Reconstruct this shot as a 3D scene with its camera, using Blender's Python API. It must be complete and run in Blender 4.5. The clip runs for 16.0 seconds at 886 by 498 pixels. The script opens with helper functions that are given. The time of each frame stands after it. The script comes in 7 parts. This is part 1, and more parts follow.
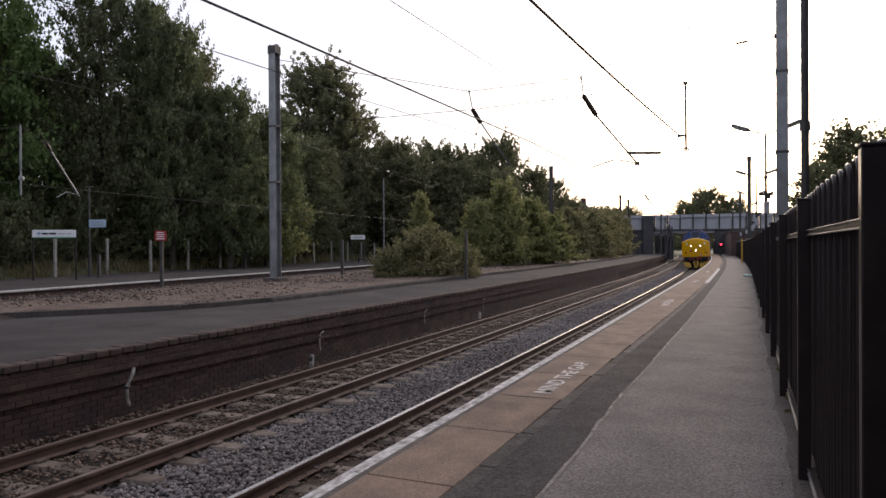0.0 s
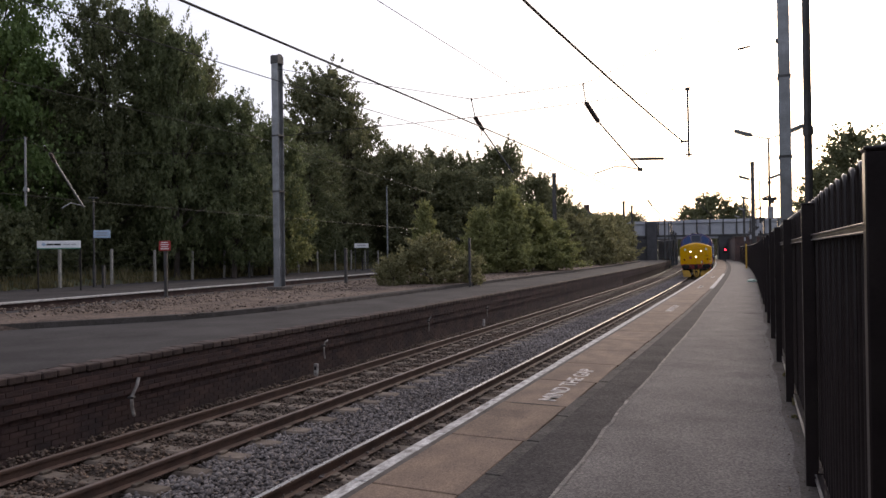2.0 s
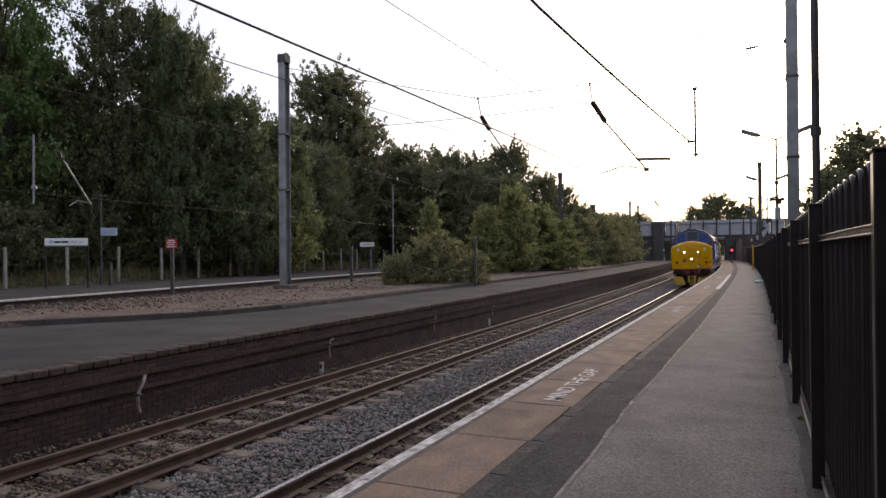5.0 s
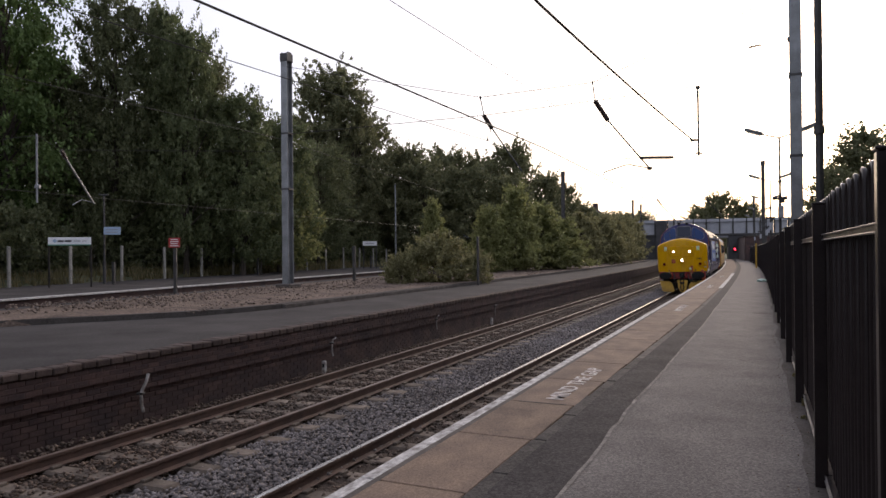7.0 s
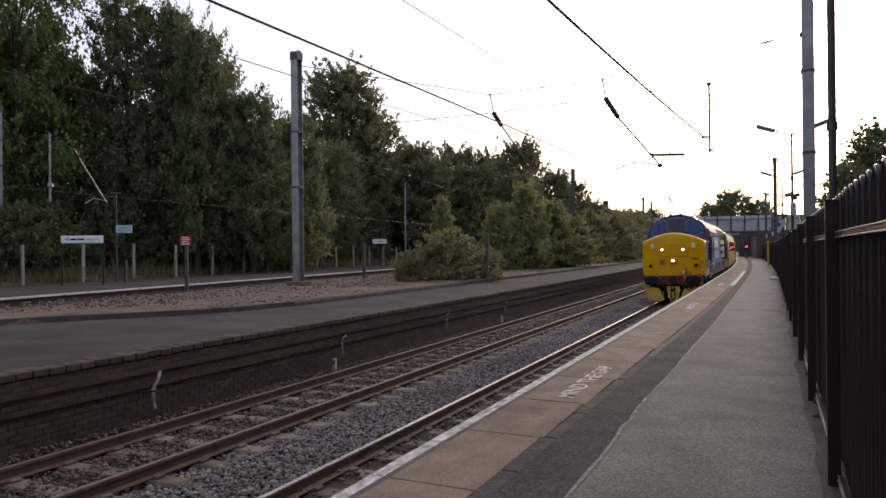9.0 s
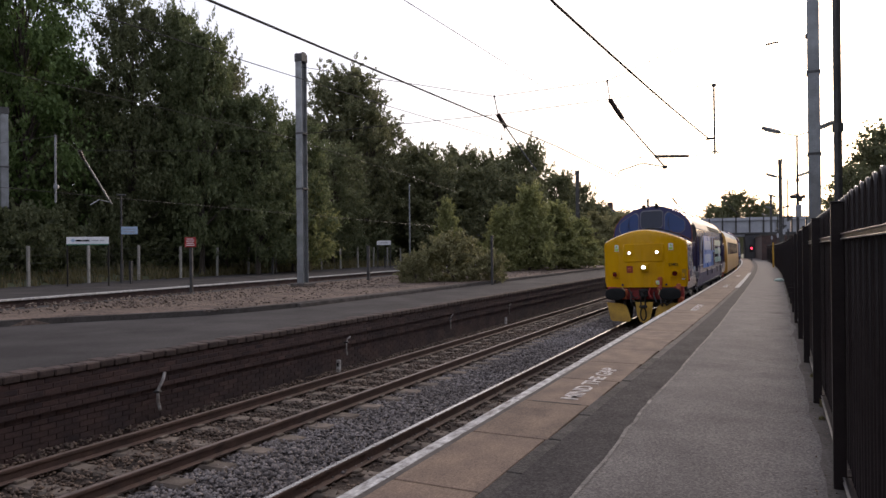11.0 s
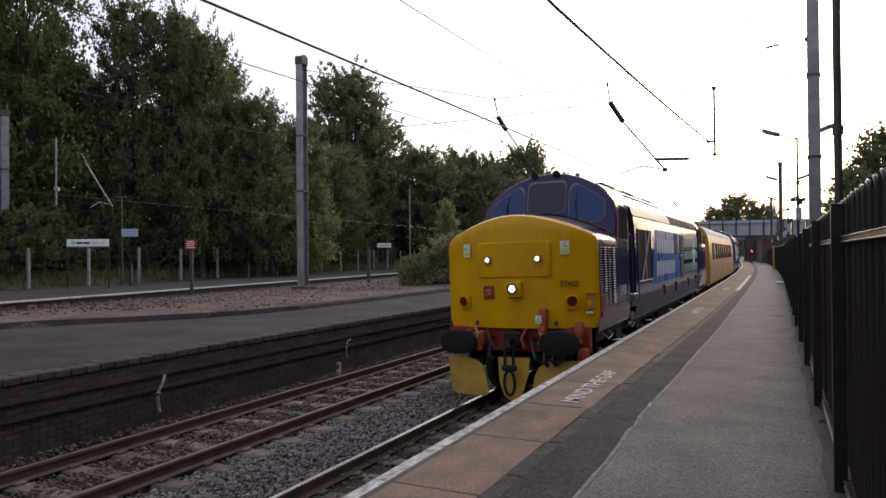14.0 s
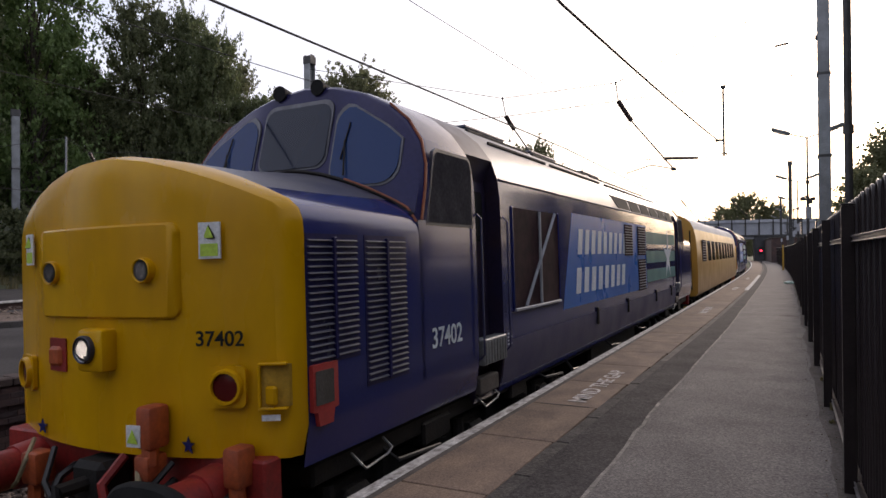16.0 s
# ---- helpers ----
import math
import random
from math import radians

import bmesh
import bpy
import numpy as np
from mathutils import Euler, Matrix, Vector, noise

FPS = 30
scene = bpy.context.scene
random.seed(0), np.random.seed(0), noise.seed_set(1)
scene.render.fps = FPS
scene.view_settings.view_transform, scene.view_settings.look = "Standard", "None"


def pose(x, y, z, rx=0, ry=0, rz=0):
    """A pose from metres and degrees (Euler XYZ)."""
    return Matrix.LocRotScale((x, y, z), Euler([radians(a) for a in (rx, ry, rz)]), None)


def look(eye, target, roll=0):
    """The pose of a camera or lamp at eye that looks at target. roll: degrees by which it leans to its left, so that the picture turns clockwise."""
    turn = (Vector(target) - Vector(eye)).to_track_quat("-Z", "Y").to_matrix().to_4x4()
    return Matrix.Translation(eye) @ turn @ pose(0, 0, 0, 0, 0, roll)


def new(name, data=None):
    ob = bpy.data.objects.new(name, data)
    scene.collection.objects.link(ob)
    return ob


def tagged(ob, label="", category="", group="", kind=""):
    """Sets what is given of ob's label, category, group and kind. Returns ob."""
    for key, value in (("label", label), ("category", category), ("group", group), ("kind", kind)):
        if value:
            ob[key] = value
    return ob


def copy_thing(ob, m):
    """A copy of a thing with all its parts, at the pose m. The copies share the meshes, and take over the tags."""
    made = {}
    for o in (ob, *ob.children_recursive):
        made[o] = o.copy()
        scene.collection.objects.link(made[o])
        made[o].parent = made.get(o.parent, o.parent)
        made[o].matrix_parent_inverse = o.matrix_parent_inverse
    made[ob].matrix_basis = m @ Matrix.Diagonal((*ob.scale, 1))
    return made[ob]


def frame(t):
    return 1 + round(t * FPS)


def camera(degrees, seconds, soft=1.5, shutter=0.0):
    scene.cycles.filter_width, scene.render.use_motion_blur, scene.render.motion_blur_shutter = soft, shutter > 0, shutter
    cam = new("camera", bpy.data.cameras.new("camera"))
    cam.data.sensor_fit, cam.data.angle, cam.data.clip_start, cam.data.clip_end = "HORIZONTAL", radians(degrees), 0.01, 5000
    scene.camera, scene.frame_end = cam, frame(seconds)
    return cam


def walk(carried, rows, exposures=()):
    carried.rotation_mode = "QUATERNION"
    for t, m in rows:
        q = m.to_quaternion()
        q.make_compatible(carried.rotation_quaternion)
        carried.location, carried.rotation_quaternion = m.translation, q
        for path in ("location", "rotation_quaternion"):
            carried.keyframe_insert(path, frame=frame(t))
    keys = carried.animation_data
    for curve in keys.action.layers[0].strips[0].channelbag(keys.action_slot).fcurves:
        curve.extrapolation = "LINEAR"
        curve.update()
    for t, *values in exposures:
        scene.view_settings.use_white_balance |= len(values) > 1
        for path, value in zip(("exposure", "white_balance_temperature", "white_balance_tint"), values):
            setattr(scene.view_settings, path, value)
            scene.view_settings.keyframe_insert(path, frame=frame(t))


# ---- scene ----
# the camera stands on the platform and pans a little by hand
cam = camera(66.03, 16.0)
EYE = (0.0, 0.0, 1.536)
TURNS = [(0, 0.000, -0.250, 0.336), (0.5, 0.137, -0.085, 0.531), (1, 0.187, 0.096, 0.524), (1.5, 0.241, 0.269, 0.684),
         (2, 0.295, 0.395, 0.805), (2.5, 0.353, 0.407, 0.732), (3, 0.543, 0.408, 0.713), (3.5, 0.679, 0.417, 0.562),
         (4, 0.761, 0.419, 0.503), (6.5, 0.830, 0.193, 0.624), (7, 0.988, 0.251, 0.547), (7.5, 1.019, 0.185, 0.363),
         (8, 1.067, 0.061, 0.465), (8.5, 1.323, 0.061, 0.343), (9, 1.810, 0.075, 0.607), (11.5, 2.267, 0.331, 0.595),
         (12, 2.396, 0.482, 0.633), (12.5, 2.487, 0.513, 0.526), (13, 2.430, 0.441, 0.390), (13.5, 2.285, 0.420, 0.510),
         (14, 2.179, 0.424, 0.522), (14.5, 2.468, 0.500, 0.662), (15, 2.859, 0.581, 0.747), (15.5, 3.010, 0.521, 0.596),
         (16, 2.825, 0.374, 0.476)]


def aim(yaw, pitch, roll):
    return pose(*EYE, 90 + pitch, 0, yaw) @ pose(0, 0, 0, 0, 0, -roll)


walk(cam, [(t, aim(y, p, r)) for t, y, p, r in TURNS], exposures=[(0, 0.20, 6280, 19), (7, 0.18, 6280, 19), (11.5, 0.25, 6280, 19), (16, 0.24, 6280, 19)])

# world: a bright hazy evening sky, thin cloud over a low sun
SUN_AZ, SUN_EL = 27.0, 17.5
world = bpy.data.worlds.new("sky")
scene.world = world
world.use_nodes = True
wn = world.node_tree
sky = wn.nodes.new("ShaderNodeTexSky")
sky.sky_type, sky.sun_disc = "NISHITA", False
sky.sun_elevation, sky.sun_rotation = radians(SUN_EL), radians(SUN_AZ)
sky.air_density, sky.dust_density, sky.ozone_density = 1.0, 4.0, 1.0
wbg = wn.nodes["Background"]
wn.links.new(sky.outputs[0], wbg.inputs["Color"])
wbg.inputs["Strength"].default_value = 0.06
cloud_tex = wn.nodes.new("ShaderNodeTexNoise")
cloud_tex.inputs["Scale"].default_value, cloud_tex.inputs["Detail"].default_value = 2.2, 6
cloud_ramp = wn.nodes.new("ShaderNodeValToRGB")
cloud_ramp.color_ramp.elements[0].position, cloud_ramp.color_ramp.elements[0].color = 0.30, (0.72, 0.80, 0.92, 1)
cloud_ramp.color_ramp.elements[1].position, cloud_ramp.color_ramp.elements[1].color = 0.62, (0.97, 0.97, 0.98, 1)
wco = wn.nodes.new("ShaderNodeTexCoord")
wn.links.new(wco.outputs["Generated"], cloud_tex.inputs["Vector"])
wn.links.new(cloud_tex.outputs["Fac"], cloud_ramp.inputs[0])
veil = wn.nodes.new("ShaderNodeBackground")
wn.links.new(cloud_ramp.outputs[0], veil.inputs["Color"])
veil.inputs["Strength"].default_value = 0.66
add = wn.nodes.new("ShaderNodeAddShader")
wn.links.new(wbg.outputs[0], add.inputs[0])
wn.links.new(veil.outputs[0], add.inputs[1])
wn.links.new(add.outputs[0], wn.nodes["World Output"].inputs["Surface"])

sun = new("sun", bpy.data.lights.new("sun", "SUN"))
sun.data.energy, sun.data.angle, sun.data.color = 0.9, radians(6), (1.0, 0.86, 0.68)
a_, e_ = radians(SUN_AZ), radians(SUN_EL)
sun.matrix_world = look((60 * math.sin(a_) * math.cos(e_), 60 * math.cos(a_) * math.cos(e_), 60 * math.sin(e_)), (0, 0, 0))


# ---------------------------------------------------------------- materials
def mat(name, c1, c2=None, rough=0.8, metal=0.0, scale=1.5, fine=40.0, bump=0.25, rnd=0.0, island=0.0, coat=0.0, dist=0.01,
        stretch=(1, 1, 1), spec=0.5, vary=0.22, grit=0.0, grain=70.0):
    """Surface with two scales of variation; rnd varies by object, island by loose piece."""
    m = bpy.data.materials.new(name)
    m.use_nodes = True
    nt = m.node_tree
    n, l = nt.nodes, nt.links
    b = n["Principled BSDF"]
    c2 = c2 or tuple(v * 0.7 for v in c1)
    tc = n.new("ShaderNodeTexCoord")
    mp = n.new("ShaderNodeMapping")
    mp.inputs["Scale"].default_value = stretch
    l.new(tc.outputs["Object"], mp.inputs["Vector"])
    oi, far_off = n.new("ShaderNodeObjectInfo"), n.new("ShaderNodeMath")
    far_off.operation = "MULTIPLY"
    far_off.inputs[1].default_value = 61.0
    l.new(oi.outputs["Random"], far_off.inputs[0])
    l.new(far_off.outputs[0], mp.inputs["Location"])
    n1, n2 = n.new("ShaderNodeTexNoise"), n.new("ShaderNodeTexNoise")
    for t, s, d in ((n1, scale, 5), (n2, fine, 4)):
        t.inputs["Scale"].default_value, t.inputs["Detail"].default_value = s, d
        l.new(mp.outputs[0], t.inputs["Vector"])
    r = n.new("ShaderNodeValToRGB")
    r.color_ramp.elements[0].position, r.color_ramp.elements[1].position = 0.32, 0.68
    r.color_ramp.elements[0].color, r.color_ramp.elements[1].color = (*c1, 1), (*c2, 1)
    l.new(n1.outputs["Fac"], r.inputs[0])
    hsv = n.new("ShaderNodeHueSaturation")
    l.new(r.outputs[0], hsv.inputs["Color"])
    mr = n.new("ShaderNodeMapRange")
    mr.inputs["From Min"].default_value, mr.inputs["From Max"].default_value = 0.25, 0.75
    mr.inputs["To Min"].default_value, mr.inputs["To Max"].default_value = 1 - vary, 1 + vary
    l.new(n2.outputs["Fac"], mr.inputs["Value"])
    val = mr.outputs[0]
    for amount, node, sock in ((rnd, "ShaderNodeObjectInfo", "Random"), (island, "ShaderNodeNewGeometry", "Random Per Island")):
        if amount:
            o = n.new(node)
            q = n.new("ShaderNodeMapRange")
            q.inputs["To Min"].default_value, q.inputs["To Max"].default_value = 1 - amount, 1 + amount
            l.new(o.outputs[sock], q.inputs["Value"])
            mm = n.new("ShaderNodeMath")
            mm.operation = "MULTIPLY"
            l.new(val, mm.inputs[0])
            l.new(q.outputs[0], mm.inputs[1])
            val = mm.outputs[0]
    if grit:
        # single grains, lighter and darker than the binder
        vo, q, mm = n.new("ShaderNodeTexVoronoi"), n.new("ShaderNodeMapRange"), n.new("ShaderNodeMath")
        vo.inputs["Scale"].default_value = grain
        l.new(mp.outputs[0], vo.inputs["Vector"])
        sp = n.new("ShaderNodeSeparateColor")
        l.new(vo.outputs["Color"], sp.inputs[0])
        q.inputs["To Min"].default_value, q.inputs["To Max"].default_value = 1 - grit, 1 + grit
        l.new(sp.outputs[0], q.inputs["Value"])
        mm.operation = "MULTIPLY"
        l.new(val, mm.inputs[0])
        l.new(q.outputs[0], mm.inputs[1])
        val = mm.outputs[0]
    l.new(val, hsv.inputs["Value"])
    l.new(hsv.outputs[0], b.inputs["Base Color"])
    rr = n.new("ShaderNodeMapRange")
    rr.inputs["To Min"].default_value, rr.inputs["To Max"].default_value = max(0.03, rough - 0.12), min(1, rough + 0.12)
    l.new(n1.outputs["Fac"], rr.inputs["Value"])
    l.new(rr.outputs[0], b.inputs["Roughness"])
    b.inputs["Metallic"].default_value, b.inputs["Coat Weight"].default_value = metal, coat
    b.inputs["Specular IOR Level"].default_value = spec
    if bump:
        bp = n.new("ShaderNodeBump")
        bp.inputs["Strength"].default_value, bp.inputs["Distance"].default_value = bump, dist
        l.new(n2.outputs["Fac"], bp.inputs["Height"])
        l.new(bp.outputs[0], b.inputs["Normal"])
    return m


def leaf_mat(name, c1, c2):
    """Leaves: colour by leaf, some light through them."""
    m = bpy.data.materials.new(name)
    m.use_nodes = True
    n, l = m.node_tree.nodes, m.node_tree.links
    b = n["Principled BSDF"]
    g = n.new("ShaderNodeNewGeometry")
    r = n.new("ShaderNodeValToRGB")
    r.color_ramp.elements[0].color, r.color_ramp.elements[1].color = (*c1, 1), (*c2, 1)
    l.new(g.outputs["Random Per Island"], r.inputs[0])
    l.new(r.outputs[0], b.inputs["Base Color"])
    b.inputs["Roughness"].default_value = 0.55
    b.inputs["Specular IOR Level"].default_value = 0.3
    tr = n.new("ShaderNodeBsdfTranslucent")
    l.new(r.outputs[0], tr.inputs["Color"])
    mx = n.new("ShaderNodeMixShader")
    mx.inputs[0].default_value = 0.5
    l.new(b.outputs[0], mx.inputs[1])
    l.new(tr.outputs[0], mx.inputs[2])
    l.new(mx.outputs[0], n["Material Output"].inputs["Surface"])
    return m


def glow(name, c, strength):
    m = bpy.data.materials.new(name)
    m.use_nodes = True
    b = m.node_tree.nodes["Principled BSDF"]
    b.inputs["Base Color"].default_value = (*c, 1)
    b.inputs["Emission Color"].default_value = (*c, 1)
    b.inputs["Emission Strength"].default_value = strength
    return m


def glass(name, tint, rough=0.05):
    """Dark glazing seen from outside."""
    m = bpy.data.materials.new(name)
    m.use_nodes = True
    b = m.node_tree.nodes["Principled BSDF"]
    b.inputs["Base Color"].default_value = (*tint, 1)
    b.inputs["Roughness"].default_value = rough
    b.inputs["Transmission Weight"].default_value = 0.25
    b.inputs["Specular IOR Level"].default_value = 0.25
    return m


ASPHALT = mat("worn grey asphalt", (0.132, 0.119, 0.113), (0.102, 0.091, 0.086), 0.88, scale=1.7, fine=60, bump=0.35, dist=0.003, vary=0.35, grit=0.38, grain=85.0, spec=0.2)
PATCH = mat("newer dark asphalt", (0.052, 0.047, 0.047), (0.036, 0.033, 0.033), 0.92, scale=2.0, fine=70, bump=0.5, dist=0.006, vary=0.35, spec=0.10, grit=0.4, grain=60.0)
TAN = mat("buff paving slab", (0.212, 0.150, 0.110), (0.138, 0.102, 0.081), 0.88, scale=2.4, fine=55, bump=0.3, rnd=0.09, dist=0.004, spec=0.15, vary=0.3, grit=0.16, grain=80.0)
GUTTER = mat("old dark edging", (0.075, 0.068, 0.063), (0.050, 0.045, 0.043), 0.9, scale=4, fine=50, bump=0.5, rnd=0.07, spec=0.12, grit=0.3, grain=60.0)
KERB = mat("weathered concrete", (0.115, 0.102, 0.092), (0.070, 0.062, 0.057), 0.9, scale=4, fine=50, bump=0.4, rnd=0.07, spec=0.15)
WHITE = mat("worn white line paint", (0.60, 0.58, 0.56), (0.22, 0.20, 0.185), 0.78, scale=17, fine=70, bump=0.2, dist=0.003, vary=0.35, spec=0.12, stretch=(1, 0.55, 1))
WHITE_OLD = mat("faded white lettering", (0.62, 0.58, 0.55), (0.40, 0.34, 0.30), 0.8, scale=14, fine=60, bump=0.1)
BRICK = mat("sooty red brick", (0.082, 0.046, 0.039), (0.044, 0.030, 0.030), 0.92, scale=2.0, fine=35, bump=0.5, rnd=0.2, island=0.2)
COPING = mat("blue brick coping", (0.085, 0.060, 0.051), (0.052, 0.040, 0.037), 0.9, scale=3, fine=35, bump=0.5, rnd=0.2, spec=0.2)
MORTAR = mat("dirty mortar", (0.066, 0.044, 0.038), (0.046, 0.034, 0.031), 0.95, scale=3, fine=50, spec=0.1)
GRAVEL = mat("trodden gravel", (0.185, 0.140, 0.112), (0.105, 0.080, 0.066), 0.95, scale=1.2, fine=16, bump=1.0, dist=0.06, vary=0.45, spec=0.1)
RUBBLE = mat("broken rubble", (0.19, 0.15, 0.122), (0.12, 0.095, 0.08), 0.95, scale=0.5, fine=60, bump=0.3, island=0.5, spec=0.1)
DIRT = mat("dark damp dirt", (0.075, 0.066, 0.059), (0.105, 0.094, 0.087), 0.95, scale=3, fine=40, bump=0.6, vary=0.4, spec=0.05)
OLD_TARMAC = mat("old dark tarmac", (0.072, 0.066, 0.063), (0.045, 0.041, 0.040), 0.95, scale=0.7, fine=40, bump=0.5, vary=0.3, spec=0.08)
BED = mat("brown track bed", (0.082, 0.062, 0.050), (0.050, 0.040, 0.034), 0.95, scale=1.2, fine=22, bump=1.0, dist=0.05, spec=0.1)
BED_GREY = mat("packed grey ballast", (0.150, 0.134, 0.128), (0.085, 0.075, 0.072), 0.95, scale=9, fine=26, bump=1.0, dist=0.04, vary=0.45, spec=0.1, grit=0.4, grain=22.0)
STONE = mat("grey ballast stone", (0.195, 0.175, 0.170), (0.135, 0.117, 0.110), 0.92, scale=0.5, fine=60, bump=0.3, island=0.5, spec=0.15)
STONE_BROWN = mat("rusty ballast stone", (0.115, 0.078, 0.056), (0.08, 0.060, 0.048), 0.92, scale=0.6, fine=60, bump=0.3, island=0.45)
SLEEPER = mat("stained concrete sleeper", (0.185, 0.150, 0.122), (0.100, 0.080, 0.066), 0.92, scale=5, fine=50, bump=0.4, rnd=0.28, spec=0.15)
RAIL_RUST = mat("rusty rail web", (0.105, 0.060, 0.043), (0.062, 0.038, 0.030), 0.8, scale=4, fine=60, bump=0.3)
RAIL_TOP = mat("polished rail head", (0.50, 0.48, 0.46), (0.35, 0.33, 0.31), 0.28, metal=1.0, scale=6, fine=80, bump=0.05)
RAIL_DULL = mat("dull worn rail head", (0.17, 0.12, 0.095), (0.10, 0.072, 0.058), 0.5, metal=0.4, scale=6, fine=80, bump=0.05)
REFLECTOR = mat("lamp reflector", (0.36, 0.36, 0.35), (0.28, 0.28, 0.28), 0.3, metal=0.6, scale=8, fine=60, bump=0, vary=0.05)
ROPE = mat("frayed pale rope", (0.32, 0.26, 0.15), (0.2, 0.16, 0.1), 0.9, scale=12, fine=60, bump=0.3)
FENCE = mat("black painted steel", (0.014, 0.010, 0.011), (0.022, 0.016, 0.016), 0.34, scale=6, fine=60, bump=0.08, spec=0.3)
RAIL_LIP = mat("pale metal edge", (0.42, 0.40, 0.39), (0.22, 0.20, 0.20), 0.38, metal=0.8, scale=3, fine=50, bump=0.05, vary=0.25)
GALV = mat("weathered galvanised steel", (0.24, 0.25, 0.26), (0.16, 0.165, 0.17), 0.55, metal=0.5, scale=2, fine=40, bump=0.15, rnd=0.1)
DARK_STEEL = mat("dark weathered steel", (0.07, 0.068, 0.068), (0.04, 0.038, 0.038), 0.55, metal=0.4, scale=4, fine=50, bump=0.2)
WIRE = mat("dark copper wire", (0.03, 0.028, 0.026), (0.045, 0.04, 0.035), 0.6, metal=0.4, scale=3, fine=30, bump=0)
CERAMIC = mat("brown glazed insulator", (0.05, 0.03, 0.025), (0.035, 0.024, 0.02), 0.3, scale=6, fine=50, bump=0)
SEAM = mat("pale crumbled seam", (0.27, 0.245, 0.22), (0.12, 0.11, 0.10), 0.95, scale=8, fine=40, bump=0.4, vary=0.4, spec=0.1)
CONCRETE = mat("aged concrete post", (0.30, 0.28, 0.25), (0.20, 0.19, 0.17), 0.9, scale=3, fine=40, bump=0.4, rnd=0.15)
BARK = mat("rough bark", (0.075, 0.058, 0.045), (0.04, 0.032, 0.026), 0.95, scale=3, fine=14, bump=0.9, dist=0.05, stretch=(1, 1, 0.25))
GRASS = mat("dry grass and weeds", (0.085, 0.085, 0.04), (0.05, 0.06, 0.025), 0.95, scale=0.4, fine=10, bump=1.0, dist=0.1)
LEAF_DARK = leaf_mat("dark green leaves", (0.079, 0.094, 0.046), (0.174, 0.186, 0.091))
LEAF_MID = leaf_mat("mid green leaves", (0.090, 0.112, 0.052), (0.182, 0.205, 0.095))
LEAF_FRESH = leaf_mat("fresh green leaves", (0.085, 0.132, 0.042), (0.17, 0.24, 0.08))
LEAF_LIGHT = leaf_mat("light green leaves", (0.150, 0.165, 0.062), (0.30, 0.305, 0.125))
LEAF_OLIVE = leaf_mat("pale olive leaves", (0.149, 0.147, 0.071), (0.299, 0.282, 0.144))
# paler than the dark leaves: distance haze is put into the colour
LEAF_HAZED = leaf_mat("olive leaves paled for haze", (0.106, 0.115, 0.06), (0.219, 0.219, 0.112))
BLADE = leaf_mat("weed blades", (0.10, 0.095, 0.042), (0.24, 0.20, 0.10))
YELLOW = mat("warning yellow paint", (0.62, 0.332, 0.0), (0.54, 0.272, 0.0), 0.27, scale=1.6, fine=7, bump=0.03, vary=0.07, dist=0.02, stretch=(1, 1, 0.35), spec=0.25)
# dirt on plough and bollard; stands in for shade at the step recess
YELLOW_DIRT_SHADE = mat("dirty yellow steel, also recess shade", (0.50, 0.29, 0.015), (0.30, 0.17, 0.02), 0.6, scale=3, fine=40, bump=0.15)
COACH_YELLOW = mat("coach yellow paint", (0.46, 0.255, 0.045), (0.38, 0.21, 0.045), 0.34, scale=1.5, fine=40, bump=0.02, vary=0.04)
BLUE = mat("dark blue paint", (0.018, 0.024, 0.130), (0.022, 0.027, 0.112), 0.12, scale=1.5, fine=50, bump=0.012, vary=0.06, spec=0.28, coat=0.2)
DUSTY_BLUE = mat("dusty blue nose top", (0.045, 0.045, 0.075), (0.075, 0.07, 0.085), 0.42, scale=2.2, fine=30, bump=0.03, vary=0.1)
CAB_BLUE = mat("dusty dark blue cab paint", (0.022, 0.021, 0.085), (0.032, 0.030, 0.080), 0.22, scale=2.0, fine=30, bump=0.02, vary=0.1, spec=0.22)
RUST_SEAM = mat("rusty orange seam", (0.30, 0.085, 0.03), (0.18, 0.05, 0.025), 0.7, scale=6, fine=40, bump=0.1)
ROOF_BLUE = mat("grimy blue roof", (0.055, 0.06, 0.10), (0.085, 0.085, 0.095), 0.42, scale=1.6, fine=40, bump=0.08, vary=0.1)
GREYBLUE = mat("dusty blue grey sill", (0.055, 0.055, 0.110), (0.026, 0.027, 0.095), 0.5, scale=1.4, fine=30, bump=0.05, vary=0.15, spec=0.3)
LIGHTBLUE = mat("light blue panel paint", (0.022, 0.13, 0.50), (0.026, 0.135, 0.45), 0.3, scale=1.5, fine=50, bump=0.01, vary=0.05, spec=0.2)
TEAL = mat("teal green stripe paint", (0.03, 0.20, 0.19), (0.03, 0.16, 0.17), 0.4, scale=1.5, fine=50, bump=0.02)
PALE = mat("pale lettering", (0.62, 0.68, 0.74), (0.5, 0.57, 0.65), 0.5, scale=4, fine=60, bump=0)
BLACK = mat("black paint", (0.012, 0.012, 0.012), (0.02, 0.02, 0.02), 0.8, scale=4, fine=60, bump=0, spec=0.15)
RED = mat("buffer beam red", (0.30, 0.02, 0.015), (0.17, 0.018, 0.015), 0.5, scale=4, fine=40, bump=0.1)
ORANGE = mat("orange jumper box", (0.42, 0.085, 0.02), (0.26, 0.05, 0.018), 0.55, scale=7, fine=40, bump=0.1)
GREASE = mat("greasy black steel", (0.012, 0.011, 0.011), (0.024, 0.021, 0.019), 0.7, scale=5, fine=40, bump=0.3, spec=0.2)
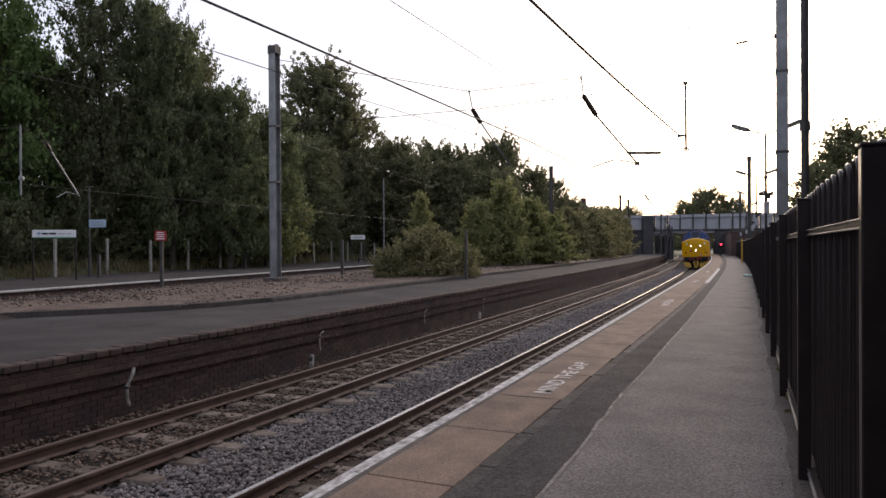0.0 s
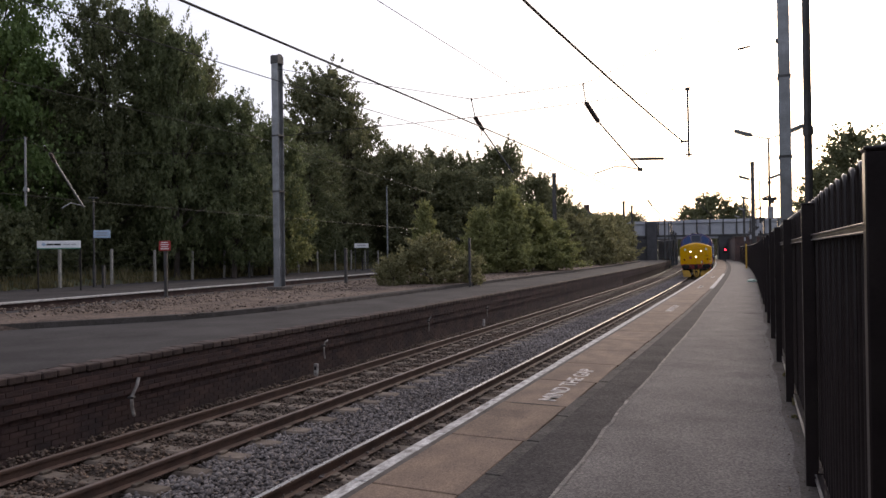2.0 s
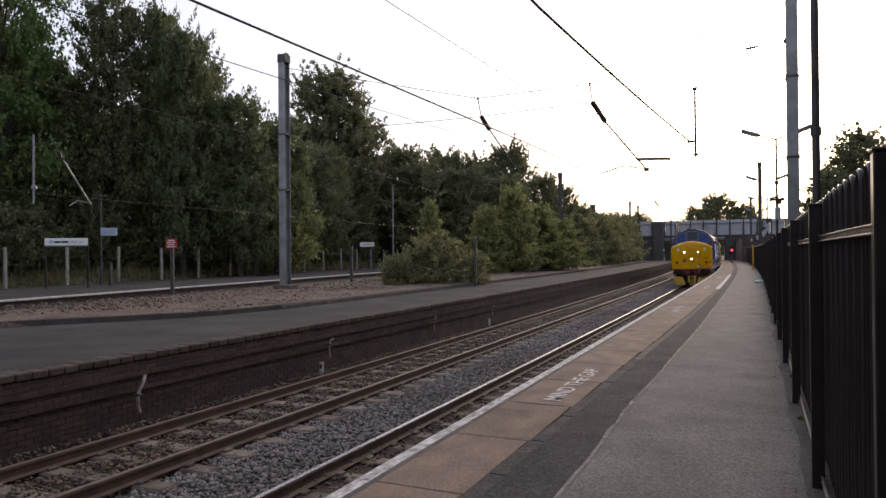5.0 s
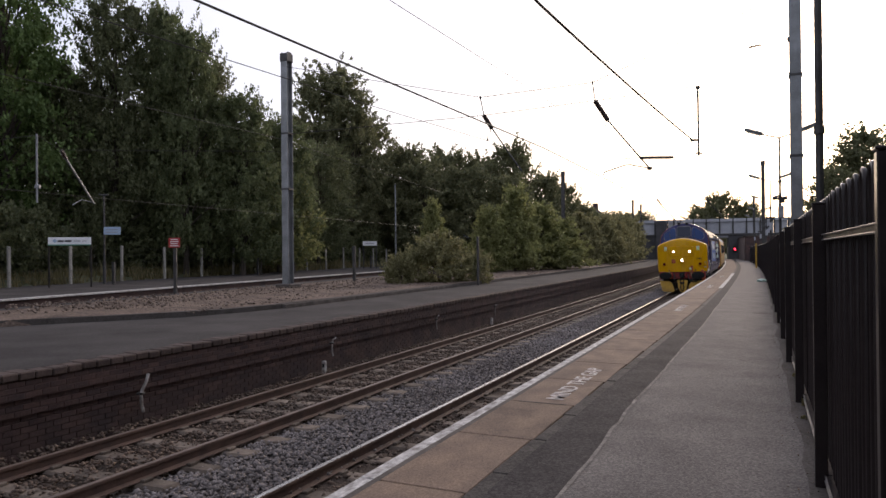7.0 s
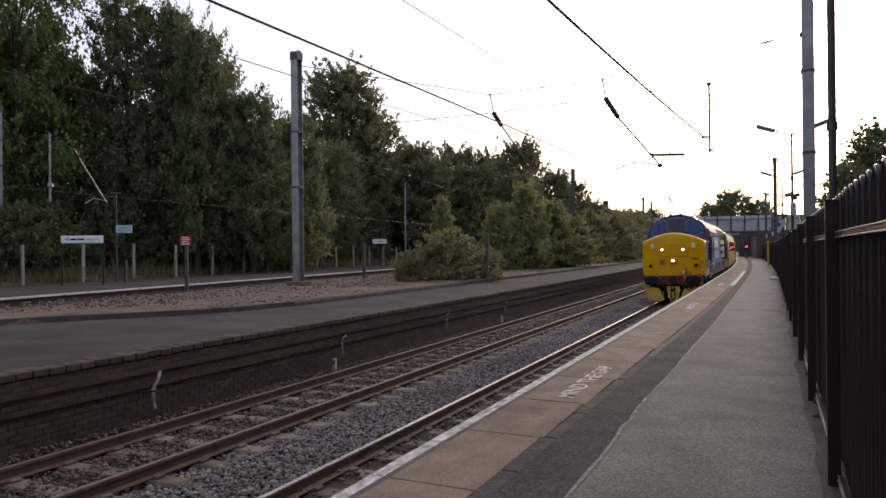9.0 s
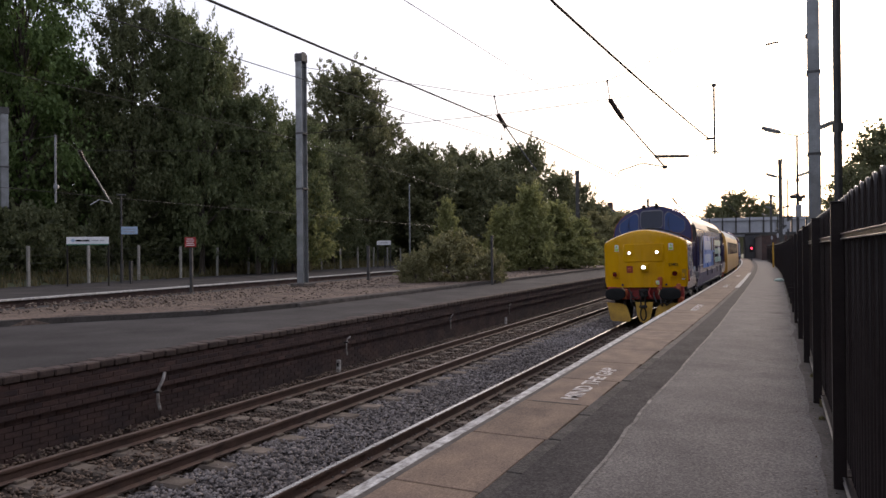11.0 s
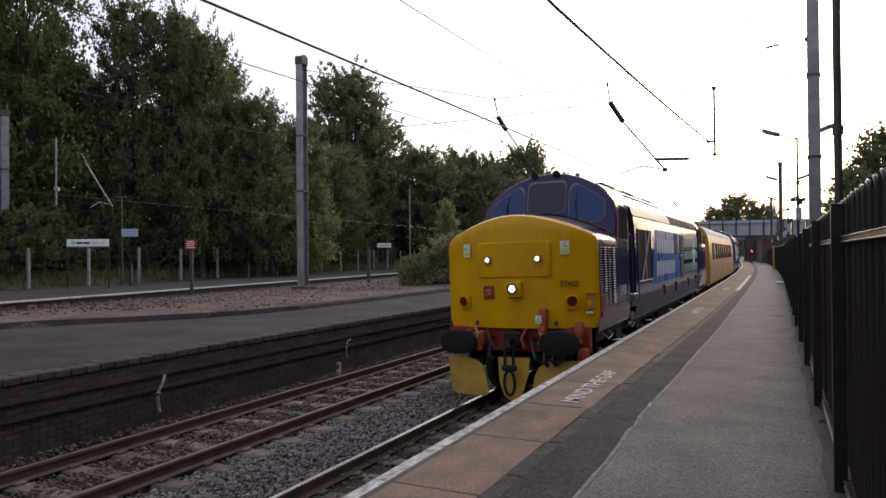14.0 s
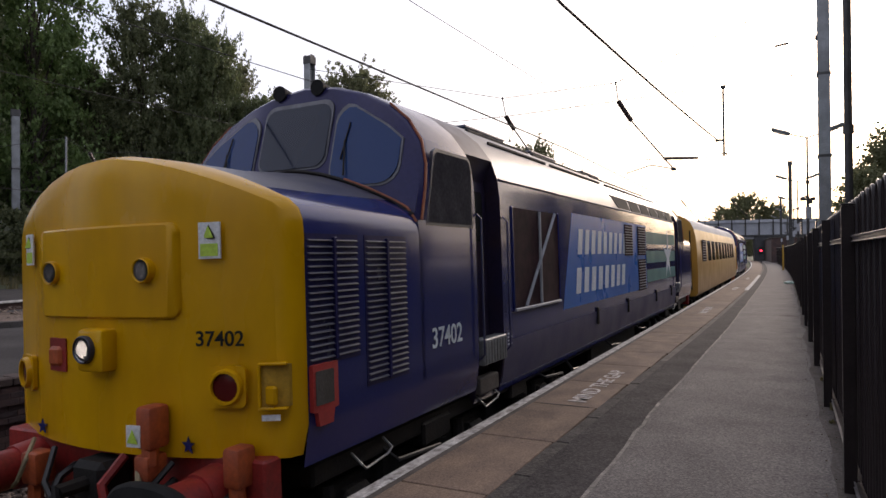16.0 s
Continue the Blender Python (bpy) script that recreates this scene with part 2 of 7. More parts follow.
RUBBER = mat("black rubber hose", (0.012, 0.012, 0.012), (0.02, 0.02, 0.02), 0.45, scale=5, fine=40, bump=0.1)
FRAME_MAT = mat("window rubber and trim", (0.040, 0.040, 0.065), (0.028, 0.028, 0.045), 0.45, scale=5, fine=40, bump=0)
LOUVRE = mat("louvre slat edge", (0.13, 0.13, 0.165), (0.08, 0.08, 0.11), 0.5, scale=5, fine=40, bump=0, spec=0.2)
PALE_BAR = mat("pale louvre bar", (0.30, 0.30, 0.32), (0.2, 0.2, 0.22), 0.5, scale=5, fine=40, bump=0)
MAROON = mat("dark engine grille", (0.036, 0.013, 0.018), (0.020, 0.009, 0.013), 0.9, scale=7, fine=80, bump=0.3, spec=0.1)
SIGN_WHITE = mat("white enamel sign", (0.74, 0.74, 0.74), (0.66, 0.67, 0.68), 0.4, scale=3, fine=50, bump=0)
PIPE_WHITE = mat("chipped white paint", (0.50, 0.48, 0.46), (0.18, 0.15, 0.13), 0.8, scale=9, fine=40, bump=0.2, vary=0.3, spec=0.2)
SIGN_RED = mat("red enamel sign", (0.36, 0.030, 0.025), (0.30, 0.026, 0.025), 0.45, scale=3, fine=50, bump=0)
SIGN_GREEN = mat("sign green", (0.05, 0.20, 0.13), (0.05, 0.2, 0.13), 0.5, bump=0)
BAG = mat("pale green plastic", (0.20, 0.34, 0.26), (0.42, 0.50, 0.46), 0.35, scale=14, fine=60, bump=0.1)
SIGN_BLUE = mat("sign pale blue", (0.32, 0.42, 0.55), (0.28, 0.38, 0.5), 0.5, bump=0)
LIME = mat("lime label", (0.45, 0.62, 0.06), (0.42, 0.6, 0.06), 0.5, bump=0)
# grey lightened so that haze over the distant bridge sits in the colour
GREY_PANEL = mat("grey bridge panel", (0.36, 0.37, 0.40), (0.27, 0.28, 0.31), 0.7, scale=0.5, fine=12, bump=0.15)
SLATE = mat("slate roof", (0.06, 0.058, 0.062), (0.04, 0.04, 0.044), 0.8, scale=1, fine=20)
GLAZING = glass("dark cab glass", (0.022, 0.030, 0.055))
GLAZING_BLUE = glass("blue-tinted cab glass", (0.012, 0.045, 0.17))
# darker than BLUE: the doorway's shade is put into this paint
DOOR_SHADE = mat("shaded door paint", (0.018, 0.015, 0.045), (0.03, 0.018, 0.03), 0.45, scale=3, fine=40, bump=0.02, spec=0.2)
CAB_DARK = mat("dim cab interior", (0.075, 0.07, 0.075), (0.045, 0.043, 0.048), 0.5, scale=3, fine=30, bump=0, spec=0.0)
RIM = mat("weathered alloy rim", (0.14, 0.14, 0.155), (0.09, 0.09, 0.10), 0.4, metal=0.3, scale=6, fine=40, bump=0)
COACH_GLASS = glass("coach window glass", (0.05, 0.055, 0.06))
LENS = glass("clear lamp lens", (0.75, 0.75, 0.72), 0.12)
RED_LENS = glass("dark red lens", (0.12, 0.01, 0.01), 0.15)
LAMP_ON = glow("lit headlamp", (1.0, 0.88, 0.68), 30.0)
LAMP_SMALL = glow("lit marker light", (1.0, 0.93, 0.80), 20.0)
SIGNAL_RED = glow("red signal light", (1.0, 0.03, 0.06), 4.0)


# ---------------------------------------------------------------- plan of the line
KNOTS = (-5, 15, 35, 55, 80, 110, 170, 260)
BENDS = (0.00016, -0.00006, 0.00042, 0.00083, 0.00086, 0.00041, 0.00041, 0.00041)
S_ = np.arange(-40, 260.01, 0.25)
K_ = np.interp(S_, KNOTS, BENDS, left=0.0)
ANG_ = np.concatenate([[0], np.cumsum((K_[1:] + K_[:-1]) / 2 * 0.25)])
I0 = 160
ANG_ = ANG_ - ANG_[I0] - 0.4179
MID_ = (ANG_[1:] + ANG_[:-1]) / 2
X_ = np.concatenate([[0], np.cumsum(-np.sin(MID_) * 0.25)])
Y_ = np.concatenate([[0], np.cumsum(np.cos(MID_) * 0.25)])
X_, Y_ = X_ - X_[I0] - 5.102, Y_ - Y_[I0]

RAIL_Z, FAR_Z, CANT = -0.941, -0.853, 0.0235
BED_Z = -1.13
EDGE = 2.166          # near platform edge, right of the near track's left rail
ISLAND = -4.18        # island platform edge
FENCE_OFF = 5.06


def heading(s):
    return float(np.interp(s, S_, ANG_))


def at(s, off=0.0, z=0.0):
    """Point at s metres along the line, off metres to the right of the near track's left rail."""
    a = heading(s)
    return Vector((float(np.interp(s, S_, X_)) + off * math.cos(a), float(np.interp(s, S_, Y_)) + off * math.sin(a), z))


def station(s, off=0.0, z=0.0, turn=0.0):
    p = at(s, off, z)
    return pose(p.x, p.y, p.z, 0, 0, math.degrees(heading(s)) + turn)


# ---------------------------------------------------------------- building helpers
def tidy(me, angle=35):
    me.polygons.foreach_set("use_smooth", [True] * len(me.polygons))
    me.set_sharp_from_angle(angle=radians(angle))


def part(name, bm, material, parent=None, label="", smooth=True):
    """Link a bmesh as one mesh object, under parent if given."""
    me = bpy.data.meshes.new(name)
    bmesh.ops.recalc_face_normals(bm, faces=bm.faces[:])
    bm.to_mesh(me)
    bm.free()
    me.materials.append(material)
    if smooth:
        tidy(me)
    ob = new(name, me)
    if parent:
        ob.parent = parent
    if label:
        tagged(ob, label)
    return ob


def raw(name, verts, faces, material, parent=None, label="", smooth=False):
    me = bpy.data.meshes.new(name)
    me.from_pydata([tuple(v) for v in verts], [], faces)
    me.materials.append(material)
    if smooth:
        tidy(me)
    ob = new(name, me)
    if parent:
        ob.parent = parent
    if label:
        tagged(ob, label)
    return ob


def thing(name, m, label, category, group="", kind=""):
    e = new(name)
    e.matrix_basis = m
    e.empty_display_size = 0.2
    return tagged(e, label, category, group, kind)


def box(bm, c, size, bevel=0.0, m=None, seg=1):
    """A box of that size round c; bevel rounds its edges."""
    g = bmesh.ops.create_cube(bm, size=1.0)["verts"]
    bmesh.ops.scale(bm, vec=size, verts=g)
    bmesh.ops.translate(bm, vec=c, verts=g)
    if bevel:
        edges = list({e for v in g for e in v.link_edges})
        r = bmesh.ops.bevel(bm, geom=edges, offset=bevel, segments=seg, affect="EDGES", profile=0.5)
        g = list({v for f in r["faces"] for v in f.verts} | {v for v in g if v.is_valid})
    if m is not None:
        bmesh.ops.transform(bm, matrix=m, verts=[v for v in g if v.is_valid])
    return bm


def tube(bm, pts, r, n=8, r2=None, caps=True):
    """A round tube along the points, tapering from r to r2."""
    pts = [Vector(p) for p in pts]
    r2 = r if r2 is None else r2
    rings = []
    up = None
    for i, p in enumerate(pts):
        d = (pts[min(i + 1, len(pts) - 1)] - pts[max(i - 1, 0)]).normalized()
        if up is None or abs(up.dot(d)) > 0.95:
            up = Vector((0, 0, 1)) if abs(d.z) < 0.9 else Vector((1, 0, 0))
        x = d.cross(up).normalized()
        y = x.cross(d).normalized()
        up = y
        rr = r + (r2 - r) * i / max(1, len(pts) - 1)
        rings.append([bm.verts.new(p + x * rr * math.cos(k * 2 * math.pi / n) + y * rr * math.sin(k * 2 * math.pi / n)) for k in range(n)])
    for a, b in zip(rings, rings[1:]):
        for k in range(n):
            bm.faces.new((a[k], a[(k + 1) % n], b[(k + 1) % n], b[k]))
    if caps:
        bm.faces.new(rings[0][::-1])
        bm.faces.new(rings[-1])
    return bm


def B():
    return bmesh.new()


def sweep(name, prof, s0, s1, material, parent=None, label="", step=2.0, kind="", closed=True, smooth=False):
    """A strip along the line with the cross-section prof: (off, z) points, clockwise or not."""
    n = max(1, int(round((s1 - s0) / step)))
    verts, faces, k = [], [], len(prof)
    for i in range(n + 1):
        s = s0 + (s1 - s0) * i / n
        verts += [at(s, o, z) for o, z in prof]
    for i in range(n):
        for j in range(k if closed else k - 1):
            a, b = i * k + j, i * k + (j + 1) % k
            faces.append((a, b, b + k, a + k))
    if closed:
        faces += [tuple(range(k))[::-1], tuple(range(n * k, n * k + k))]
    me = bpy.data.meshes.new(name)
    me.from_pydata([tuple(v) for v in verts], [], faces)
    bm = bmesh.new()
    bm.from_mesh(me)
    bmesh.ops.recalc_face_normals(bm, faces=bm.faces[:])
    bm.to_mesh(me)
    bm.free()
    me.materials.append(material)
    if smooth:
        tidy(me)
    ob = new(name, me)
    if parent:
        ob.parent = parent
    if label or kind:
        tagged(ob, label, kind=kind)
    return ob


def writing(text, size, material, m, name, parent=None, depth=0.002, bold=0.0):
    """Letters in the built-in font, as a mesh, centred at m."""
    cu = bpy.data.curves.new(name, "FONT")
    cu.body, cu.size, cu.align_x, cu.align_y, cu.extrude = text, size, "CENTER", "CENTER", depth
    cu.offset = bold
    tmp = new(name, cu)
    bpy.context.view_layer.update()
    me = bpy.data.meshes.new_from_object(tmp.evaluated_get(bpy.context.evaluated_depsgraph_get()))
    bpy.data.objects.remove(tmp)
    me.name = name
    me.materials.clear()
    me.materials.append(material)
    ob = new(name, me)
    ob.matrix_basis = m
    if parent:
        ob.parent = parent
    return ob


# ---------------------------------------------------------------- ground and track bed
def build_ground():
    bm = B()
    n = 40
    grid = [[bm.verts.new((-2500 + 5000 * i / n, -2500 + 5000 * j / n, BED_Z - 0.12)) for j in range(n + 1)] for i in range(n + 1)]
    for i in range(n):
        for j in range(n):
            bm.faces.new((grid[i][j], grid[i + 1][j], grid[i + 1][j + 1], grid[i][j + 1]))
    tagged(part("ground", bm, GRASS), "rough grassy ground beyond the station", kind="structure")
    sweep("track_bed", [(ISLAND + 0.2, BED_Z - 0.2), (ISLAND + 0.2, BED_Z + 0.02), (-3.9, BED_Z + 0.03), (-0.8, BED_Z + 0.03), (0.0, BED_Z), (EDGE - 0.1, BED_Z),
                        (EDGE - 0.1, BED_Z - 0.2)], -25, 170, BED, label="brown dusty bed of ballast under the two tracks", kind="structure")


def rail_profile(off, z):
    """Flat-bottomed rail, foot to head."""
    return [(off - 0.07, z - 0.155), (off + 0.07, z - 0.155), (off + 0.07, z - 0.145), (off + 0.012, z - 0.125), (off + 0.011, z - 0.045),
            (off + 0.036, z - 0.035), (off + 0.036, z - 0.006), (off + 0.030, z - 0.001), (off - 0.030, z - 0.001), (off - 0.036, z - 0.006),
            (off - 0.036, z - 0.035), (off - 0.011, z - 0.045), (off - 0.012, z - 0.125), (off - 0.07, z - 0.145)]


SLEEPER_PITCH = 0.68


def build_track(left, zl, right, zr_, label, head):
    tr = thing("railway_track", Matrix(), label, "railway track", "tracks between the platforms")
    for off, z in ((left, zl), (right, zr_)):
        r = sweep("rail", rail_profile(off, z), -20, 170, RAIL_RUST, tr, "rusty steel rail with a polished top", step=1.5)
        sweep("running_surface", [(off - 0.030, z - 0.0012), (off - 0.030, z + 0.0015), (off + 0.030, z + 0.0015), (off + 0.030, z - 0.0012)], -20, 170, head, r, "worn steel rail head", step=1.5)
    bm = B()
    box(bm, (0, 0, -0.10), (2.5, 0.27, 0.20), 0.03)
    for x in (-0.7525, 0.7525):
        for d in (-0.11, 0.11):
            box(bm, (x + d, 0, 0.018), (0.07, 0.13, 0.04), 0.008)
    first = part("sleeper", bm, SLEEPER, tr)
    mid, tilt = (left + right) / 2, math.degrees(math.atan2(zr_ - zl, right - left))
    zc = (zl + zr_) / 2 - 0.165
    for i in range(170):
        s = -6 + i * SLEEPER_PITCH
        o = first if i == 0 else new("sleeper", first.data)
        o.parent = tr
        o.matrix_basis = station(s, mid, zc, random.uniform(-1, 1)) @ pose(0, random.uniform(-.02, .02), random.uniform(-.012, .006), 0, -tilt, 0)
    return tr


def scatter_stones(name, material, label, count, area, zf, size, seed):
    """Loose ballast: many small faceted stones in one mesh."""
    rng = np.random.default_rng(seed)
    s = area[0] + (area[1] - area[0]) * rng.random(count) ** 1.5
    o = area[2] + (area[3] - area[2]) * rng.random(count)
    a = np.interp(s, S_, ANG_)
    x = np.interp(s, S_, X_) + o * np.cos(a)
    y = np.interp(s, S_, Y_) + o * np.sin(a)
    z = zf(o) + rng.uniform(-0.012, 0.022, count)
    base = np.array([(1, 0, 0), (0, 1, 0), (-1, 0, 0), (0, -1, 0), (0, 0, 1), (0, 0, -1)], float)
    tri = np.array([(0, 1, 4), (1, 2, 4), (2, 3, 4), (3, 0, 4), (1, 0, 5), (2, 1, 5), (3, 2, 5), (0, 3, 5)])
    r = size * rng.uniform(0.6, 1.35, (count, 1, 1))
    v = base[None] * rng.uniform(0.6, 1.2, (count, 6, 1)) + rng.uniform(-0.25, 0.25, (count, 6, 3))
    v *= r * np.array([1.0, 1.0, 0.72]) * rng.uniform(0.62, 1.3, (count, 1, 3))
    t = rng.random(count) * 6.28
    c, sn = np.cos(t)[:, None], np.sin(t)[:, None]
    vx, vy = v[..., 0] * c - v[..., 1] * sn, v[..., 0] * sn + v[..., 1] * c
    verts = np.stack([vx + x[:, None], vy + y[:, None], v[..., 2] + z[:, None]], -1).reshape(-1, 3)
    faces = (tri[None] + 6 * np.arange(count)[:, None, None]).reshape(-1, 3)
    me = bpy.data.meshes.new(name)
    me.vertices.add(len(verts))
    me.vertices.foreach_set("co", verts.ravel())
    me.loops.add(faces.size)
    me.loops.foreach_set("vertex_index", faces.ravel().astype(np.int32))
    me.polygons.add(len(faces))
    me.polygons.foreach_set("loop_start", np.arange(0, faces.size, 3, dtype=np.int32))
    me.update(calc_edges=True)
    me.materials.append(material)
    tagged(new(name, me), label, "ballast", kind="stuff")


# ---------------------------------------------------------------- near platform
def build_near_platform():
    pf = thing("platform", Matrix(), "near platform of worn asphalt with a buff slab edge", "platform", kind="structure")
    a0, a1 = -12, 118
    sweep("retaining_wall", [(EDGE + 0.12, BED_Z - 0.2), (EDGE + 0.12, -0.09), (EDGE + 0.5, -0.09), (EDGE + 0.5, BED_Z - 0.2)], a0, a1, BRICK, pf, "sooty brick platform wall")
    sweep("asphalt", [(3.40, -0.3), (3.40, 0.0), (5.55, 0.0), (5.55, -0.3)], a0, a1, ASPHALT, pf, "worn grey asphalt")
    # hidden strip, added dark so the locomotive's side reflects less brightness
    sweep("verge", [(5.55, -1.3), (5.55, 0.003), (14.0, 0.003), (14.0, -1.3)], a0, a1, GRASS, pf, "unseen grass strip added behind the fence to darken reflections")
    # wavering seam where the dark patching meets the old surface
    def border(s):
        """Outer edge of the buff slabs, which widen along the platform."""
        return float(np.interp(s, (4, 7, 12, 15, 20, 31), (2.94, 2.955, 3.03, 3.09, 3.155, 3.22)))

    def seam(s):
        w = 0.05 * noise.noise((s * 0.5, 0, 0)) + 0.02 * noise.noise((s * 2.2, 5, 0)) + 0.012 * noise.noise((s * 6.0, 7, 0))
        return float(np.interp(s, (6, 9, 13, 17, 42), (3.50, 3.505, 3.56, 3.605, 3.63))) + 0.7 * w + 0.014 * noise.noise((s * 4.3, 11, 0))
    vs, fs = [], []
    for i in range(521):
        s = a0 + i * 0.25
        vs += [at(s, border(s) + 0.12, 0.002), at(s, seam(s), 0.002), at(s, border(s) + 0.12, -0.2), at(s, seam(s), -0.2)]
        if i:
            k = 4 * i
            fs += [(k - 4, k - 3, k + 1, k), (k - 3, k - 1, k + 3, k + 1), (k - 2, k - 4, k, k + 2)]
    raw("asphalt_patch", vs, fs, PATCH, pf, "strip of newer dark asphalt")
    vs, fs = [], []
    for i in range(521):
        s = a0 + i * 0.25
        h = 0.014 + 0.013 * noise.noise((s * 3.0, 9, 0))
        vs += [at(s, seam(s) - h, 0.0045), at(s, seam(s) + h, 0.0045)]
        if i:
            k = 2 * i
            fs.append((k - 2, k - 1, k + 1, k))
    raw("seam", vs, fs, SEAM, pf, "pale crumbled seam in the asphalt")
    vs, fs = [], []
    for i in range(301):
        s = a0 + i * 0.4
        w = 0.09 * noise.noise((s * 0.8, 20, 0)) + 0.05 * noise.noise((s * 3.1, 25, 0))
        vs += [at(s, FENCE_OFF - 0.13 + w * 0.8, 0.0025), at(s, FENCE_OFF + 0.6, 0.0025)]
        if i:
            k = 2 * i
            fs.append((k - 2, k - 1, k + 1, k))
    raw("dirt_margin", vs, fs, DIRT, pf, "dark dirt gathered along the fence foot")
    # cracks and dark stains in the old asphalt
    for s0, o0, ln, wd, sd in ((12.4, 4.46, 0.32, 0.018, 1), (12.9, 4.70, 0.25, 0.012, 4), (20.0, 4.70, 0.42, 0.20, 2), (9.2, 4.70, 0.24, 0.012, 3), (26.5, 4.55, 0.5, 0.14, 6)):
        vs, fs = [], []
        for i in range(13):
            q = i / 12
            sv = s0 + 0.20 * noise.noise((q * 3, sd, 0))
            h = wd * (0.15 + math.sin(math.pi * q)) * (0.8 + 0.5 * noise.noise((q * 6, sd, 3)))
            vs += [at(sv - h, o0 + (q - 0.5) * ln, 0.0032), at(sv + h, o0 + (q - 0.5) * ln, 0.0032)]
            if i:
                fs.append((2 * i - 2, 2 * i - 1, 2 * i + 1, 2 * i))
        raw("crack", vs, fs, DIRT, pf, "dark crack or stain in the asphalt")
    # edge slabs, one by one: white edge course, buff slab, grey border
    slab_len = 1.34

    def slab_mesh(w, ln, h, bev):
        bm = B()
        box(bm, (0, 0, -h / 2), (w, ln, h), bev)
        me = bpy.data.meshes.new("slab")
        bm.to_mesh(me)
        bm.free()
        return me
    white, buff, grey = slab_mesh(0.112, slab_len - 0.006, 0.12, 0.008), slab_mesh(1.0, slab_len - 0.012, 0.12, 0.006), slab_mesh(0.135, 0.90, 0.12, 0.01)
    pale_border = slab_mesh(0.115, 0.905, 0.12, 0.006)
    pale_border.materials.append(KERB)
    white.materials.append(WHITE), buff.materials.append(TAN), grey.materials.append(GUTTER)
    for i in range(73):
        s = -3.99 + i * slab_len
        w = border(s) - EDGE - 0.152
        for me, off, nm, k in ((white, EDGE + 0.054, "edge_slab", 1.0), (buff, EDGE + 0.152 + w / 2, "paving_slab", w)):
            o = new(nm, me)
            o.parent = pf
            o.matrix_basis = station(s, off, random.uniform(0, 0.004)) @ Matrix.Diagonal((k, 1, 1, 1))
    for i in range(106):
        s = -4.0 + i * 0.915
        o = new("border_slab", grey if s < 11.6 else pale_border)
        o.parent = pf
        slope = math.degrees(math.atan2(border(s + 0.45) - border(s - 0.45), 0.9))
        o.matrix_basis = station(s, border(s) + 0.068 + random.uniform(-0.006, 0.006), random.uniform(-0.004, 0.003), -slope + random.uniform(-.4, .4))
    sweep("slab_bedding", [(EDGE + 0.13, -0.2), (EDGE + 0.13, -0.02), (3.34, -0.02), (3.34, -0.2)], a0, a1, MORTAR, pf, "mortar bed under the slabs")
    sweep("edge_run", [(EDGE - 0.002, -0.1), (EDGE - 0.002, 0.0), (EDGE + 0.148, 0.0), (EDGE + 0.148, -0.1)], 93.2, a1, WHITE, pf, "worn white edge")
    sweep("slab_run", [(EDGE + 0.152, -0.1), (EDGE + 0.152, 0.0), (3.30, 0.0), (3.30, -0.1)], 93.2, a1, TAN, pf, "buff slabs")
    sweep("edge_joint", [(EDGE + 0.105, -0.1), (EDGE + 0.105, 0.001), (EDGE + 0.156, 0.001), (EDGE + 0.156, -0.1)], a0, 93.2, KERB, pf, "grimy inner border of the white edge")
    # painted words, read while facing the line
    for s, off in ((9.93, 2.735), (21.05, 2.79), (32.4, 2.80), (43.6, 2.80)):
        writing("MIND THE GAP", 0.30, WHITE_OLD, station(s, off, 0.006, 90) @ Matrix.Diagonal((0.98, 0.86, 1, 1)), "lettering", pf, 0.001, 0.004)
    for s, ln in ((8.73, 0.025),):
        bm = B()
        box(bm, (0, 0, 0), (0.5, ln, 0.002))
        part("painted_line", bm, KERB, pf).matrix_basis = station(s, 2.66, 0.0055)
    sweep("white_dash", [(3.17, 0.003), (3.17, 0.006), (3.32, 0.006), (3.32, 0.003)], 31.2, 49.3, WHITE, pf, "fresh white painted line")


# ---------------------------------------------------------------- steel fence
def build_fence():
    pitch, first_post = 2.667, 1.745
    f = thing("steel_fence", station(first_post, FENCE_OFF), "black steel fence panel of upright bow-topped bars", "fence", "fence along the platform")
    bm = B()
    box(bm, (-0.05, 0, 0.90), (0.075, 0.06, 1.84), 0.005)
    post = part("post", bm, FENCE, f, "square black steel post")
    bm = B()
    box(bm, (-0.05, 0, 1.826), (0.083, 0.068, 0.012), 0.004)
    part("cap", bm, FENCE, post, "flat steel post cap")
    for z, name in ((0.065, "bottom_rail"), (1.607, "top_rail")):
        bm = B()
        box(bm, (0.002, pitch / 2, z), (0.040, pitch - 0.02, 0.030), 0.003)
        r = part(name, bm, FENCE, f, "flat black steel rail")
        # thin metal lips, paler than the black rail
        for dz in (-0.016, 0.016):
            bm = B()
            box(bm, (-0.021, pitch / 2, z + dz), (0.010, pitch - 0.02, 0.007), 0.0015)
            part("lip", bm, RAIL_LIP, r, "pale metal edge")
    # each hoop is one bent bar, down on both sides
    bm = B()
    w, top = 0.060, 1.885
    arc = [(0.03, -w * math.cos(a), top - w + w * math.sin(a)) for a in np.linspace(0, math.pi, 9)]
    tube(bm, [(0.03, -w, 0.04)] + arc + [(0.03, w, 0.04)], 0.0125, 8)
    hoop = part("bow_bar", bm, FENCE, f)
    k = 10
    for i in range(k):
        o = hoop if i == 0 else new("bow_bar", hoop.data)
        o.parent = f
        o.matrix_basis = pose(0, (i + 0.5) * pitch / k, 0)
    for i in range(-3, 35):
        if i == 0:
            continue
        copy_thing(f, station(first_post + i * pitch, FENCE_OFF, 0, random.uniform(-.3, .3)))


